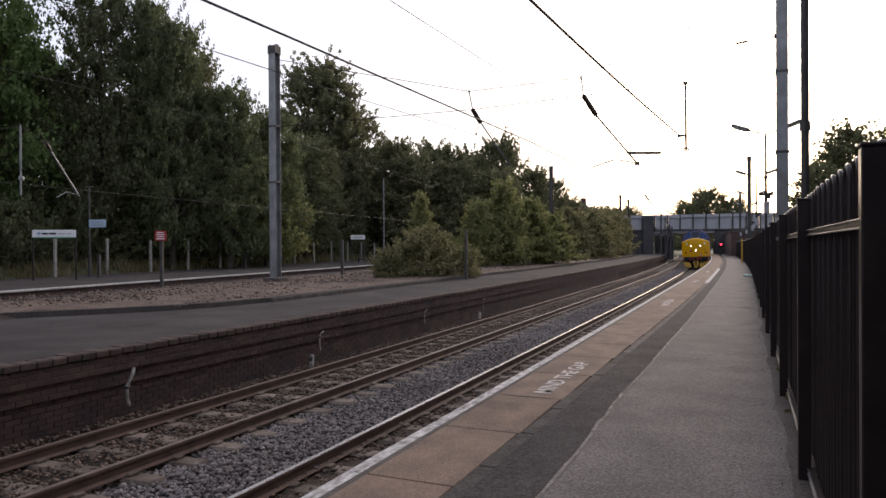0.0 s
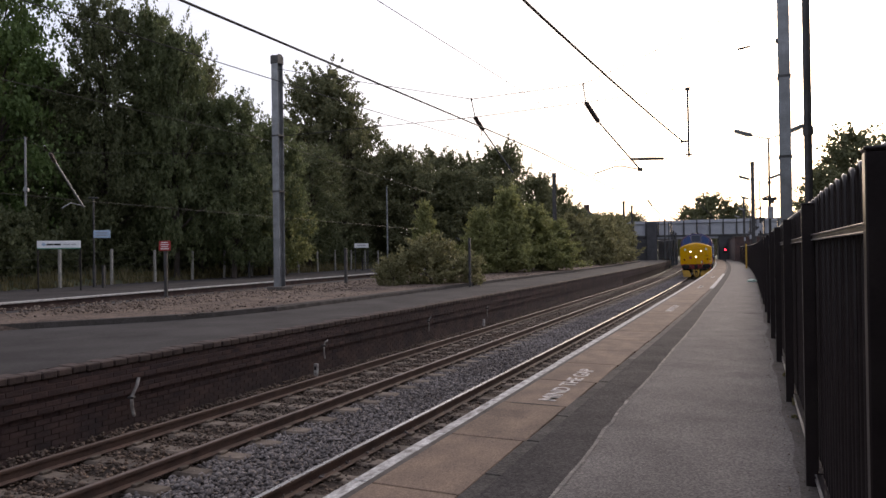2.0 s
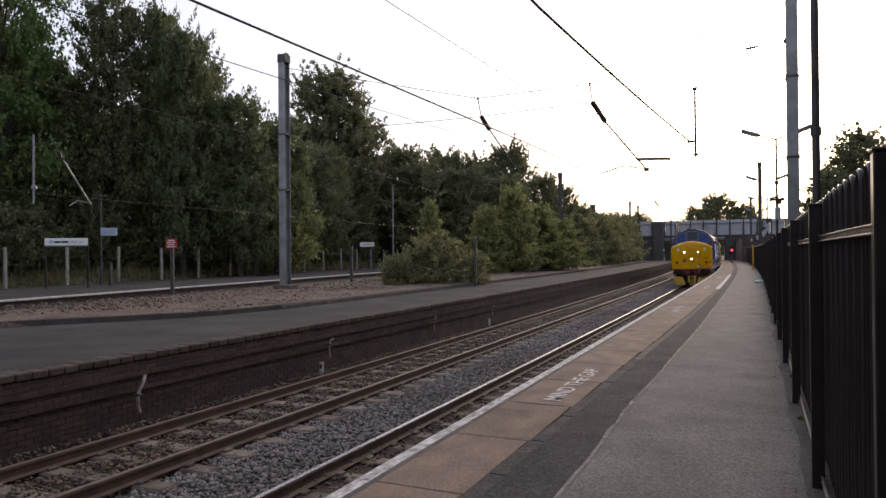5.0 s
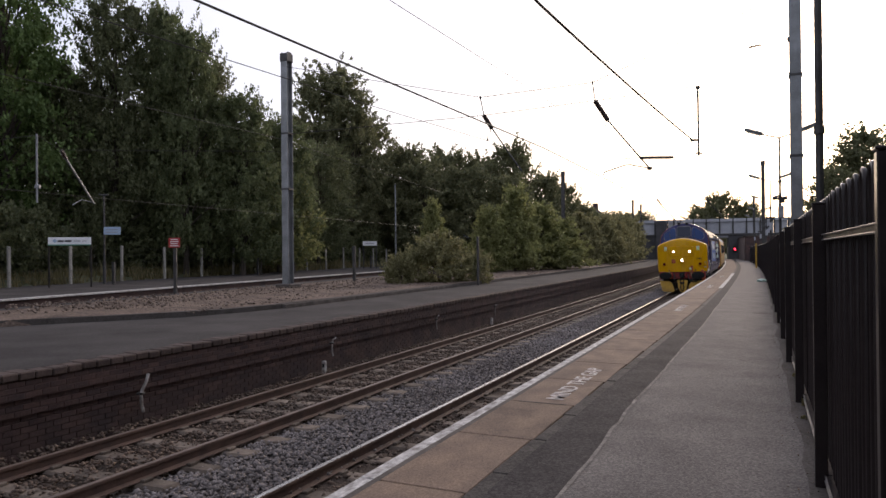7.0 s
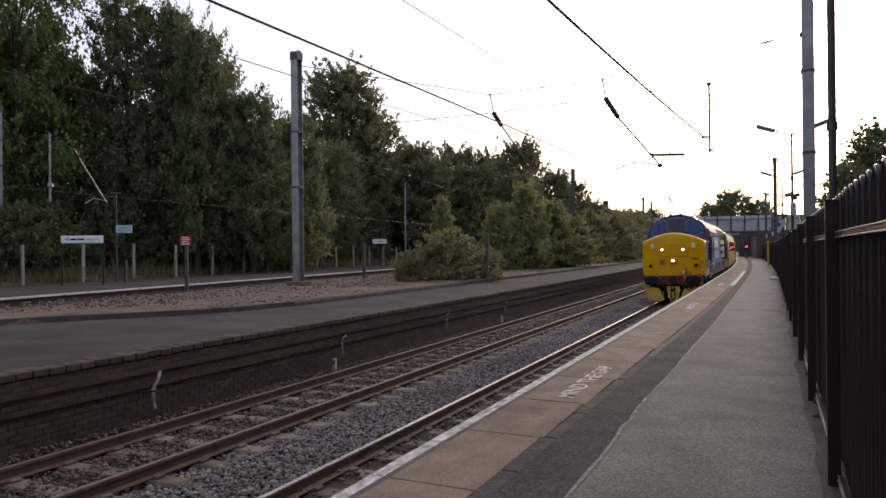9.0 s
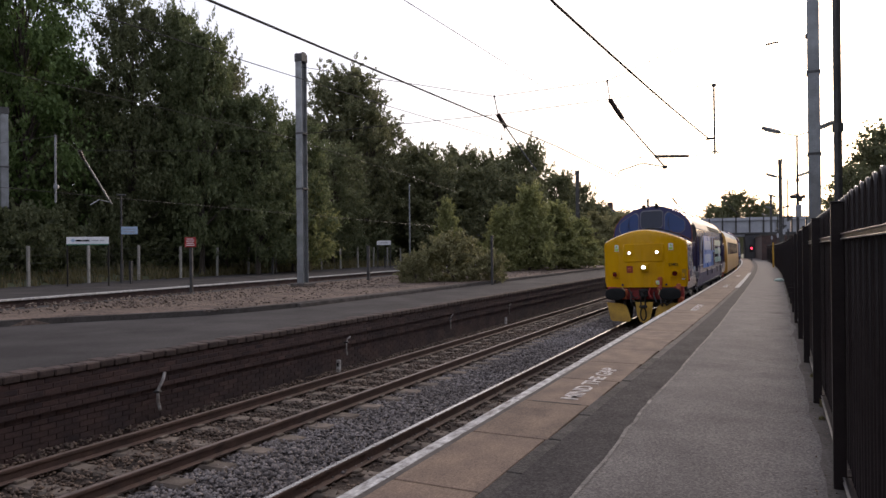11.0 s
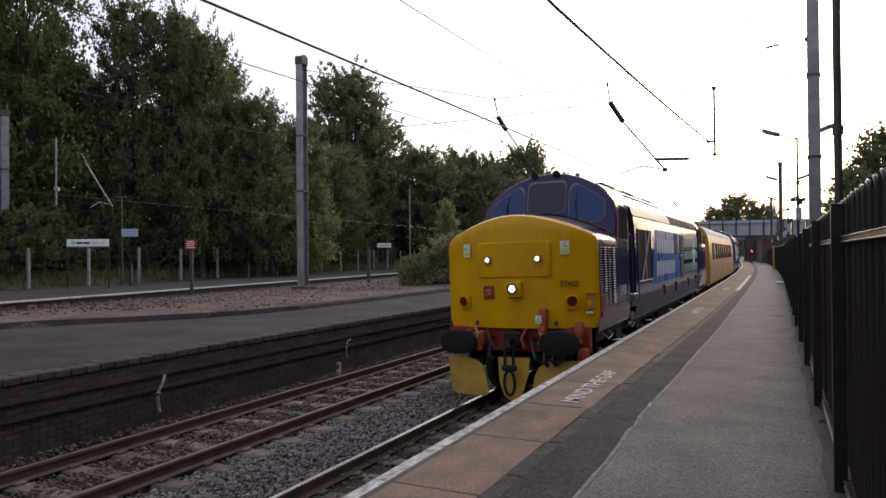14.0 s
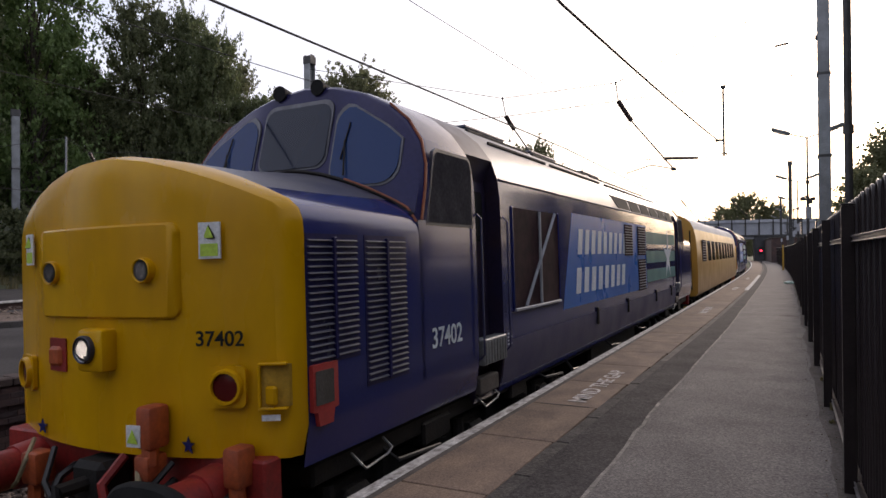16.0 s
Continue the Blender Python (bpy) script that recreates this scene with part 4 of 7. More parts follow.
    for x in (-0.75, 0.62):
        bm = B()
        tube(bm, [m @ Vector((x, cab_y(x, 3.12) - 0.05, 3.12)), m @ Vector((x - 0.05, cab_y(x, 3.45) - 0.04, 3.44))], 0.008, 5)
        tube(bm, [m @ Vector((x - 0.07, cab_y(x, 3.28) - 0.035, 3.27)), m @ Vector((x - 0.02, cab_y(x, 3.62) - 0.035, 3.60))], 0.007, 5)
        part("wiper", bm, GREASE, lo, "black windscreen wiper")
    def nose_top(x):
        x = abs(x)
        return float(np.interp(x, [q[0] for q in NOSE[:2:-1]], [q[1] for q in NOSE[:2:-1]])) + 0.07 * max(0.0, 1 - x / 1.3)
    bm = B()
    tube(bm, [m @ Vector((x, cab_y(x, nose_top(x)) - 0.012, nose_top(x) + 0.018)) for x in np.linspace(-1.3, 1.3, 15)], 0.018, 6)
    part("cab_seam", bm, GREASE, lo, "dark seal under the windscreens")
    for q in (1, -1):
        bm = B()
        tube(bm, [m @ Vector((q * x, cab_y(x, nose_top(x)) - 0.016, nose_top(x) + 0.030)) for x in np.linspace(0.62, 1.335, 9)], 0.012, 6)
        part("rust_seam", bm, RUST_SEAM, lo, "rusty orange seam at the cab base")
    for q in (1, -1):
        bm = B()
        tube(bm, [m @ Vector((q * (x + 0.004), cab_y(x, z) + 0.05, z + 0.004)) for x, z in BODY if z > 2.65 and x > 0.9], 0.012, 6)
        part("corner_seam", bm, RUST_SEAM, lo, "rusty seam along the cab corner")
    # horns on the roof edge
    for x in (-0.27, 0.17):
        bm = B()
        tube(bm, [m @ Vector((x, 2.02, 3.99)), m @ Vector((x, 2.06, 3.99)), m @ Vector((x, 2.16, 3.98))], 0.075, 14, 0.06)
        box(bm, m @ Vector((x, 2.12, 3.95)), (0.06, 0.1, 0.10), 0.01)
        part("horn", bm, BLACK, lo, "black roof horn")
    # raised panel with the two marker lights
    bm = B()
    w_, h_, r_ = 0.66, 0.295, 0.07
    cols = []
    for x in [-w_ + r_ * (1 - math.cos(k * 0.2618)) for k in range(7)] + [-w_ + r_ + (2 * w_ - 2 * r_) * k / 12 for k in range(1, 12)] + [w_ - r_ * (1 - math.cos(k * 0.2618)) for k in range(6, -1, -1)]:
        d = max(0.0, abs(x) - (w_ - r_))
        h = h_ - r_ + math.sqrt(max(0.0, r_ * r_ - d * d))
        sh = 1 - 0.022 / w_
        cols.append([bm.verts.new(m @ Vector((x * q, nose_y(x * q) - o, 2.355 + zz))) for q, o, zz in
                     ((1, -0.02, -h), (1, 0.006, -h), (sh, 0.022, -h * 0.955), (sh, 0.022, h * 0.955), (1, 0.006, h), (1, -0.02, h))])
    for a, b in zip(cols, cols[1:]):
        for k in range(5):
            bm.faces.new((a[k], b[k], b[k + 1], a[k + 1]))
    for a in (cols[0], cols[-1]):
        bm.faces.new(a)
    panel = part("headcode_panel", bm, YELLOW, lo, "raised yellow panel")
    for x in (-0.44, 0.44):
        lamp_unit(lo, m, "marker_light", x, nose_y(x) - 0.024, 2.36, 0.078, 0.066, 0.034, LAMP_SMALL if front else LENS, YELLOW, grid=(0.0095, 0.026))
    # central headlamp in its square box
    x, z = 0.02, 1.875
    y = nose_y(x)
    bm = B()
    box(bm, (x + 0.025, y - 0.03, z - 0.01), (0.25, 0.14, 0.27), 0.03, m, 2)
    hb = part("headlamp", bm, YELLOW, lo, "square yellow headlamp box")
    lamp_unit(hb, m, "lamp_glass", x, y - 0.102, z, 0.088, 0.077, 0.026, LAMP_ON if front else LENS, FRAME_MAT, sub=False, grid=(0.013, 0.014))
    bm = B()
    patch(bm, -0.55, -0.34, 1.70, 1.92, nose_y, 0.006, 0.02, m, 3, 1)
    rec = part("jumper_recess", bm, RED, lo, "dark recess for a jumper socket")
    bm = B()
    box(bm, (-0.45, nose_y(0.45) + 0.0, 1.80), (0.13, 0.07, 0.13), 0.02, m)
    part("socket", bm, ORANGE, rec, "faded orange socket")
    # tail lamps
    for x in (-0.955, 0.955):
        y, z = nose_y(x), 1.65
        bm = B()
        n = 20
        plate(bm, rounded(-0.125, 0.125, -0.125, 0.125, 0.04), 0.03, m @ pose(x, y - 0.008, z, 0, 0, math.degrees(math.atan(0.32 * x))))
        prof = [(0.112, 0.02), (0.110, -0.024), (0.102, -0.040), (0.086, -0.040), (0.082, 0.02)]
        mt = m @ pose(x, y, z, 0, 0, math.degrees(math.atan(0.32 * x)))
        rr = [[bm.verts.new(mt @ Vector((r * math.cos(k * 6.2832 / n), d, r * math.sin(k * 6.2832 / n)))) for k in range(n)] for r, d in prof]
        for a, b in zip(rr, rr[1:]):
            for k in range(n):
                bm.faces.new((a[k], a[(k + 1) % n], b[(k + 1) % n], b[k]))
        tl = part("tail_lamp", bm, YELLOW, lo, "yellow tail lamp surround")
        bm = B()
        ring = [bm.verts.new(mt @ Vector((0.086 * math.cos(k * 6.2832 / n), -0.016, 0.086 * math.sin(k * 6.2832 / n)))) for k in range(n)]
        c = bm.verts.new(mt @ Vector((0, -0.028, 0)))
        for k in range(n):
            bm.faces.new((ring[k], ring[(k + 1) % n], c))
        part("red_lens", bm, RED_LENS, tl, "dark red lens")
    # step recess and cover by the corner
    # flush plate: the recess's darkness is put into its duller yellow
    bm = B()
    patch(bm, 1.165, 1.300, 1.53, 1.78, lambda u, v: nose_y(u) + 0.45 * max(0, u - 1.21), 0.010, 0.03, m, 4, 1)
    rec = part("step_recess", bm, YELLOW_DIRT_SHADE, lo, "flush step recess plate, shade put into its duller yellow")
    bm = B()
    box(bm, (1.225, nose_y(1.225) - 0.012, 1.60), (0.08, 0.04, 0.11), 0.012, m)
    part("step", bm, YELLOW, rec, "yellow step")
    tilt = math.degrees(math.atan(0.32 * 1.22)) + 6
    for dx, dz, w, h in ((0, 0.132, 0.17, 0.016), (0, -0.132, 0.17, 0.016), (-0.078, 0, 0.016, 0.25)):
        bm = B()
        box(bm, (dx, 0, dz), (w, 0.05, h), 0.004, m @ pose(1.232, nose_y(1.232) - 0.008, 1.655, 0, 0, tilt))
        part("recess_lip", bm, YELLOW, rec)
    bm = B()
    plate(bm, [(-0.055, 0), (0.055, 0), (0.055, 0.035), (-0.055, 0.035)], 0.004, m @ pose(1.215, nose_y(1.215) - 0.006, 1.45, 0, 0, tilt))
    part("step_label", bm, SIGN_WHITE, lo, "small white label")
    # warning labels and stars
    for x in (-0.87, 0.87):
        bm = B()
        patch(bm, x - 0.068, x + 0.068, 2.42, 2.64, nose_y, 0.008, 0.01, m, 2, 1)
        lab = part("warning_label", bm, SIGN_WHITE, lo, "white electrification warning label")
        bm = B()
        patch(bm, x - 0.055, x + 0.055, 2.435, 2.51, nose_y, 0.011, 0.006, m, 2, 1)
        part("label_band", bm, LIME, lab, "lime green band")
        bm = B()
        plate(bm, [(-0.05, 0), (0.05, 0), (0, 0.085)], 0.004, m @ pose(x, nose_y(x) - 0.012, 2.54))
        part("triangle", bm, BLACK, lab, "black warning triangle")
        bm = B()
        plate(bm, [(-0.041, 0), (0.041, 0), (0, 0.071)], 0.004, m @ pose(x, nose_y(x) - 0.016, 2.545))
        part("triangle_fill", bm, LIME, lab, "yellow triangle centre")
    for x in (-0.70, 0.70):
        bm = B()
        plate(bm, star(0.055), 0.006, m @ pose(x, nose_y(x) - 0.004, 1.295))
        part("star", bm, BLUE, lo, "small dark blue star")
    writing("37402", 0.128, BLACK, m @ pose(0.925, nose_y(0.925) - 0.012, 1.935, 90, 0, math.degrees(math.atan(0.32 * 0.9))), "number", lo, bold=0.0015)
    # buffer beam, buffers, coupling, hoses
    bm = B()
    box(bm, (0, 0.10, 1.02), (2.45, 0.16, 0.42), 0.015, m)
    part("buffer_beam", bm, RED, lo, "dull red buffer beam")
    for x in (-0.865, 0.865):
        bm = B()
        tube(bm, [m @ Vector((x, y, 1.02)) for y in (0.02, -0.08, -0.16)], 0.17, 16, 0.15)
        tube(bm, [m @ Vector((x, -0.15, 1.02)), m @ Vector((x, -0.37, 1.02))], 0.135, 16)
        part("buffer_housing", bm, RED, lo, "dull red buffer housing")
    for x in (-0.865, 0.865):
        bm = B()
        tube(bm, [m @ Vector((x, -0.14, 1.02)), m @ Vector((x, -0.46, 1.02))], 0.10, 14)
        n = 28
        oval = [(0.33 * math.copysign(abs(math.cos(k * 6.2832 / n)) ** 0.8, math.cos(k * 6.2832 / n)), 0.20 * math.copysign(abs(math.sin(k * 6.2832 / n)) ** 0.8, math.sin(k * 6.2832 / n))) for k in range(n)]
        rr = [[bm.verts.new(m @ Vector((x + u * q, y, 1.02 + w * q))) for u, w in oval] for q, y in ((0.96, -0.45), (1.0, -0.47), (1.0, -0.50), (0.92, -0.525), (0.5, -0.545))]
        for a, b in zip(rr, rr[1:]):
            for k in range(n):
                bm.faces.new((a[k], a[(k + 1) % n], b[(k + 1) % n], b[k]))
        bm.faces.new(rr[0]), bm.faces.new(rr[-1][::-1])
        part("buffer", bm, BLACK, lo, "greasy black oval buffer")
    bm = B()
    box(bm, (0, -0.12, 1.04), (0.30, 0.24, 0.26), 0.04, m)
    tube(bm, [m @ Vector(p) for p in ((0, -0.2, 1.04), (0, -0.42, 1.04), (0, -0.46, 0.95), (0, -0.40, 0.88))], 0.05, 8)
    for x in (-0.07, 0.07):
        tube(bm, [m @ Vector(p) for p in ((x, -0.36, 0.98), (x, -0.42, 0.75), (x, -0.42, 0.58))], 0.026, 7)
    box(bm, (0, -0.42, 0.60), (0.26, 0.10, 0.10), 0.03, m)
    tube(bm, [m @ Vector((0.09 * math.sin(a), -0.43, 0.36 + 0.2 * math.cos(a))) for a in np.linspace(0, 6.2832, 17)], 0.026, 7)
    part("coupling", bm, GREASE, lo, "greasy black screw coupling and hook")
    for x, dx, zb in ((-0.42, 0.02, 0.66), (0.30, 0.16, 0.66), (0.52, 0.05, 0.62), (1.02, -0.3, 0.66), (0.66, 0.05, 0.64)):
        bm = B()
        tube(bm, [m @ Vector(p) for p in ((x, 0.0, 1.05), (x, -0.12, 1.0), (x + dx * 0.3, -0.22, 0.85), (x + dx * 0.6, -0.26, zb + 0.08), (x + dx, -0.22, zb), (x + dx * 1.5, -0.12, zb + 0.06))], 0.028, 7)
        part("hose", bm, RUBBER, lo, "black brake hose")
    for x, z, w, h in ((-0.62, 1.05, 0.17, 0.22), (0.52, 1.42, 0.13, 0.26), (0.50, 1.18, 0.13, 0.16), (1.07, 1.20, 0.13, 0.24), (1.12, 0.80, 0.18, 0.20)):
        bm = B()
        box(bm, (x, nose_y(x) - 0.07, z), (w, 0.16, h), 0.03, m, 2)
        tube(bm, [m @ Vector((x, nose_y(x) - 0.09, z - h / 2 + 0.01)), m @ Vector((x + 0.01, nose_y(x) - 0.10, z - h / 2 - 0.10))], 0.05, 8)
        part("jumper_box", bm, ORANGE, lo, "orange cable jumper box")
    for pts, mt, r in ((((-0.72, -0.10, 1.22), (-0.60, -0.24, 1.12), (-0.66, -0.26, 0.98), (-0.78, -0.22, 0.92)), ROPE, 0.016), (((0.44, -0.2, 1.20), (0.52, -0.27, 1.10), (0.47, -0.3, 0.98)), ROPE, 0.018),
                       (((0.20, -0.1, 1.2), (0.16, -0.24, 1.05), (0.22, -0.26, 0.90)), RED, 0.03), (((-0.5, -0.1, 1.18), (-0.40, -0.24, 1.0), (-0.3, -0.24, 0.86), (-0.2, -0.2, 0.9)), RUBBER, 0.022),
                       (((0.62, -0.1, 1.2), (0.56, -0.25, 1.05), (0.62, -0.28, 0.8)), RUBBER, 0.02)):
        bm = B()
        tube(bm, [m @ Vector(p) for p in pts], r, 6)
        part("cable", bm, mt, lo, "dangling cable")
    bm = B()
    patch(bm, 0.41, 0.51, 1.31, 1.44, lambda u, v: nose_y(u) - 0.15, 0.004, 0.006, m, 1, 1)
    part("jumper_label", bm, SIGN_WHITE, lo, "white warning label")
    bm = B()
    plate(bm, [(-0.045, 0), (0.045, 0), (0, 0.08)], 0.004, m @ pose(0.46, nose_y(0.46) - 0.162, 1.335))
    part("jumper_triangle", bm, LIME, lo, "lime green warning triangle")
    for ol, y0, tn in (([(-1.22, 0.74), (-0.82, 0.72), (-0.68, 0.69), (-0.58, 0.62), (-0.52, 0.50), (-0.43, 0.20), (-0.44, 0.14), (-0.50, 0.10), (-1.00, 0.12), (-1.08, 0.16)], -0.32, 10), ([(-0.28, 0.76), (0.28, 0.76), (0.27, 0.52), (0.20, 0.24), (0.10, 0.08), (-0.02, 0.06), (-0.14, 0.14), (-0.23, 0.36)], -0.36, 0),
                       ([(1.22, 0.74), (0.66, 0.72), (0.52, 0.69), (0.42, 0.60), (0.36, 0.46), (0.32, 0.20), (0.34, 0.14), (0.40, 0.10), (1.00, 0.12), (1.08, 0.16)], -0.32, -10)):
        bm = B()
        plate(bm, ol, 0.03, m @ pose(0, y0, 0, -12, 0, 0))
        part("snowplough", bm, YELLOW_DIRT_SHADE, lo, "dirty yellow snowplough blade")


def build_bogie(lo, yc, name="bogie", axles=(-2.1, 0.0, 2.1), r=0.57):
    """Bogie frame with springs; its wheelsets turn."""
    bm = B()
    span = axles[-1] - axles[0] + 1.5
    for x in (-1.02, 1.02):
        box(bm, (x, yc, 0.72), (0.10, span, 0.20), 0.02)
        for a in axles:
            box(bm, (x * 1.05, yc + a, 0.58), (0.18, 0.34, 0.36), 0.04)
            for d in (-0.34, 0.34):
                tube(bm, [(x * 1.06, yc + a + d, 0.56), (x * 1.06, yc + a + d, 0.86)], 0.075, 10)
        for d in (-1.05, 1.05):
            tube(bm, [(x * 1.12, yc + d - 0.16, 0.86), (x * 1.12, yc + d + 0.22, 0.80)], 0.07, 10)
            box(bm, (x * 1.08, yc + d, 0.62), (0.06, 0.5, 0.06), 0.01)
    tube(bm, [(1.18, yc - span / 2, 0.5), (1.18, yc, 0.42), (1.18, yc + span / 2, 0.5)], 0.03, 6)
    part(name, bm, GREASE, lo, "grimy black bogie frame")
    sets = []
    for a in axles:
        bm = B()
        tube(bm, [(-0.8, 0, 0), (0.8, 0, 0)], 0.09, 10)
        for x in (-0.7525, 0.7525):
            tube(bm, [(x - 0.06, 0, 0), (x + 0.06, 0, 0)], r, 28)
            for k in range(6):
                q = k * 1.0472
                box(bm, (x + math.copysign(0.065, x), 0.55 * r * math.cos(q), 0.55 * r * math.sin(q)), (0.02, 0.1, 0.1), 0.02)
        w = part("wheelset", bm, DARK_STEEL, lo, "steel wheels on their axle")
        w.location = (0, yc + a, r)
        sets.append((w, (0, yc + a, r), r))
    return sets


def build_locomotive():
    lo = thing("locomotive", Matrix(), "dark blue diesel locomotive with a bright yellow nose", "locomotive", "the train")
    build_end(lo, pose(0, -HALF, 0), True)
    build_end(lo, pose(0, HALF, 0, 0, 0, 180), False)
    # main body: sides, roof
    bm = B()
    y0, y1 = 3.50, 2 * HALF - 3.50
    side = [(x, z) for x, z in BODY if z < 3.2]
    for q in (1, -1):
        loft(bm, [[(q * x, y - HALF, z) for x, z in side] for y in (y0, y1)], Matrix())
    part("body_side", bm, BLUE, lo, "dark blue body sides")
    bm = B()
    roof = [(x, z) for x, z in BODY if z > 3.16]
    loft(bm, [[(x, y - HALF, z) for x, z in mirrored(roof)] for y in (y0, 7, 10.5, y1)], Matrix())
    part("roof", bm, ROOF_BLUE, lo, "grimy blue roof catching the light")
    bm = B()
    for q in (1, -1):
        tube(bm, [(q * 1.328, 3.52 - HALF, 3.19), (q * 1.328, y1 - 0.02 - HALF, 3.19)], 0.012, 6)
    part("rain_strip", bm, GREYBLUE, lo, "pale gutter strip")
    bm = B()
    box(bm, (0, 0, 1.0), (2.4, 2 * HALF - 1.0, 0.16), 0.02)
    box(bm, (0, 0, 0.72), (2.2, 3.6, 0.62), 0.05)
    for y in (-5.4, 5.2, -7.4, 7.4):
        box(bm, (1.15, y, 0.92), (0.16, 0.5, 0.2), 0.02)
    part("underframe", bm, GREASE, lo, "grimy black underframe and tanks")
    # foot irons and pipes under the platform side
    for y in (0.9, 3.0, 15.2):
        bm = B()
        tube(bm, [(1.22, y - HALF, 1.05), (1.31, y - HALF, 0.98), (1.31, y + 0.05 - HALF, 0.94), (1.31, y + 0.34 - HALF, 0.97), (1.31, y + 0.40 - HALF, 1.0), (1.22, y + 0.42 - HALF, 1.06)], 0.010, 6)
        part("foot_iron", bm, GALV, lo, "bent pale foot iron")
    for y, dz in ((1.35, 0.0), (4.9, 0.04), (6.1, -0.05), (8.4, 0.0), (10.9, 0.03)):
        bm = B()
        tube(bm, [(1.18, y - HALF, 0.98), (1.27, y + 0.1 - HALF, 0.86 + dz), (1.27, y + 0.8 - HALF, 0.80 + dz), (1.22, y + 1.1 - HALF, 0.62)], 0.018, 6)
        part("pipe", bm, DARK_STEEL, lo, "grey underframe pipe")
    # grilles on the nose side, slat by slat
    for ya, yb, za, zb in ((0.31, 0.84, 1.76, 2.54), (0.96, 1.50, 1.53, 2.54)):
        bm = B()
        side_plate(bm, [(ya - 0.02, za - 0.02), (yb + 0.02, za - 0.02), (yb + 0.02, zb + 0.02), (ya - 0.02, zb + 0.02)], 0.004, 0.02)
        g = part("grille", bm, CAB_BLUE, lo, "louvred side grille")
        w = (yb - ya) / 2 - 0.02
        bm = B()
        box(bm, (0, 0, 0), (0.022, w, 0.006), 0.0015, pose(0, 0, 0, 0, 25, 0))
        me = part("slat", bm, LOUVRE, g).data
        bpy.data.objects.remove([o for o in g.children][0])
        n = int((zb - za) / 0.041)
        for i in range(n):
            for c in (ya + w / 2, yb - w / 2):
                o = new("slat", me)
                o.parent = g
                o.location = (1.355, c - HALF, za + 0.020 + i * (zb - za) / n)
        bm = B()
        box(bm, (1.357, (ya + yb) / 2 - HALF, (za + zb) / 2), (0.03, 0.03, zb - za), 0.004)
        part("divider", bm, CAB_BLUE, g, "dark blue centre bar")
    bm = B()
    side_plate(bm, rounded(0.30, 0.56, 1.46, 1.75, 0.012), 0.030, 0.04)
    red = part("lamp_bracket", bm, SIGN_RED, lo, "red edged cable socket")
    bm = B()
    side_plate(bm, rounded(0.325, 0.51, 1.50, 1.71, 0.008), 0.034, 0.02)
    part("socket_face", bm, DARK_STEEL, red, "dark grey socket face")
    bm = B()
    side_plate(bm, [(0.36, 1.37), (0.50, 1.37), (0.52, 1.47), (0.34, 1.47)], 0.03, 0.03)
    part("bracket_tab", bm, SIGN_RED, red)
    # cab side windows, doors, handrails
    for m in (Matrix(), pose(0, 0, 0, 0, 0, 180) @ Matrix.Diagonal((-1, 1, 1, 1))):
        bm = B()
        side_plate(bm, [(1.87, 2.66), (2.80, 2.66), (2.80, 3.22), (2.76, 3.29), (2.70, 3.32), (2.08, 3.32), (2.03, 3.29)], 0.002, 0.03, m)
        fr = part("side_window", bm, FRAME_MAT, lo, "cab side window surround")
        # no opening here: the dim cab inside is put into the plate's colour
        bm = B()
        side_plate(bm, [(1.91, 2.69), (2.77, 2.69), (2.77, 3.21), (2.73, 3.27), (2.69, 3.29), (2.10, 3.29), (2.06, 3.26)], 0.006, 0.03, m)
        part("pane", bm, CAB_DARK, fr, "solid window plate, the cab's dimness put into its colour")
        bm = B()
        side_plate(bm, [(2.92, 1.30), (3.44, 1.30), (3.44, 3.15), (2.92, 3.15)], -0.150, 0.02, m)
        dr = part("cab_door", bm, DOOR_SHADE, lo, "blue cab door, the recess shade put into its paint")
        bm = B()
        side_plate(bm, rounded(3.0, 3.36, 2.55, 3.05, 0.05), -0.144, 0.02, m)
        part("door_glass", bm, BLACK, dr, "dark door glass")
        for y in (2.87, 3.54):
            bm = B()
            tube(bm, [m @ Vector((1.35, y - HALF, 1.42)), m @ Vector((1.40, y - HALF, 1.47)), m @ Vector((1.40, y - HALF, 2.75)), m @ Vector((1.35, y - HALF, 2.8))], 0.011, 6)
            part("handrail", bm, GREYBLUE, lo, "pale steel handrail")
        bm = B()
        box(bm, m @ Vector((1.30, 3.22 - HALF, 1.475)), (0.14, 0.60, 0.25), 0.012)
        stp = part("cab_step", bm, GALV, lo, "grey cab door step")
        bm = B()
        box(bm, m @ Vector((1.27, 3.16 - HALF, 1.15)), (0.10, 0.46, 0.16), 0.01)
        part("lower_step", bm, KERB, lo, "grimy lower footstep")
        for k in range(8):
            bm = B()
            box(bm, m @ Vector((1.372, 2.97 + 0.072 * k - HALF, 1.47)), (0.012, 0.022, 0.21), 0.003)
            part("rib", bm, GALV, stp)
    bm = B()
    side_plate(bm, [(3.56, 1.44), (3.74, 1.44), (3.74, 1.62), (3.56, 1.62)], 0.004, 0.01)
    lab = part("data_panel", bm, GREYBLUE, lo, "small grey data panel")
    bm = B()
    for k in range(4):
        side_plate(bm, [(3.59, 1.47 + k * 0.036), (3.71 - 0.02 * (k % 2), 1.47 + k * 0.036), (3.71 - 0.02 * (k % 2), 1.485 + k * 0.036), (3.59, 1.485 + k * 0.036)], 0.007, 0.006)
    tagged(part("data_text", bm, PALE, lab, "pale unreadable lines"), kind="stuff")
    writing("37402", 0.235, PALE, pose(1.349, 2.20 - HALF, 1.72, 90, 0, 90), "number", lo, bold=0.0025)
    # engine room opening with diagonal braces
    bm = B()
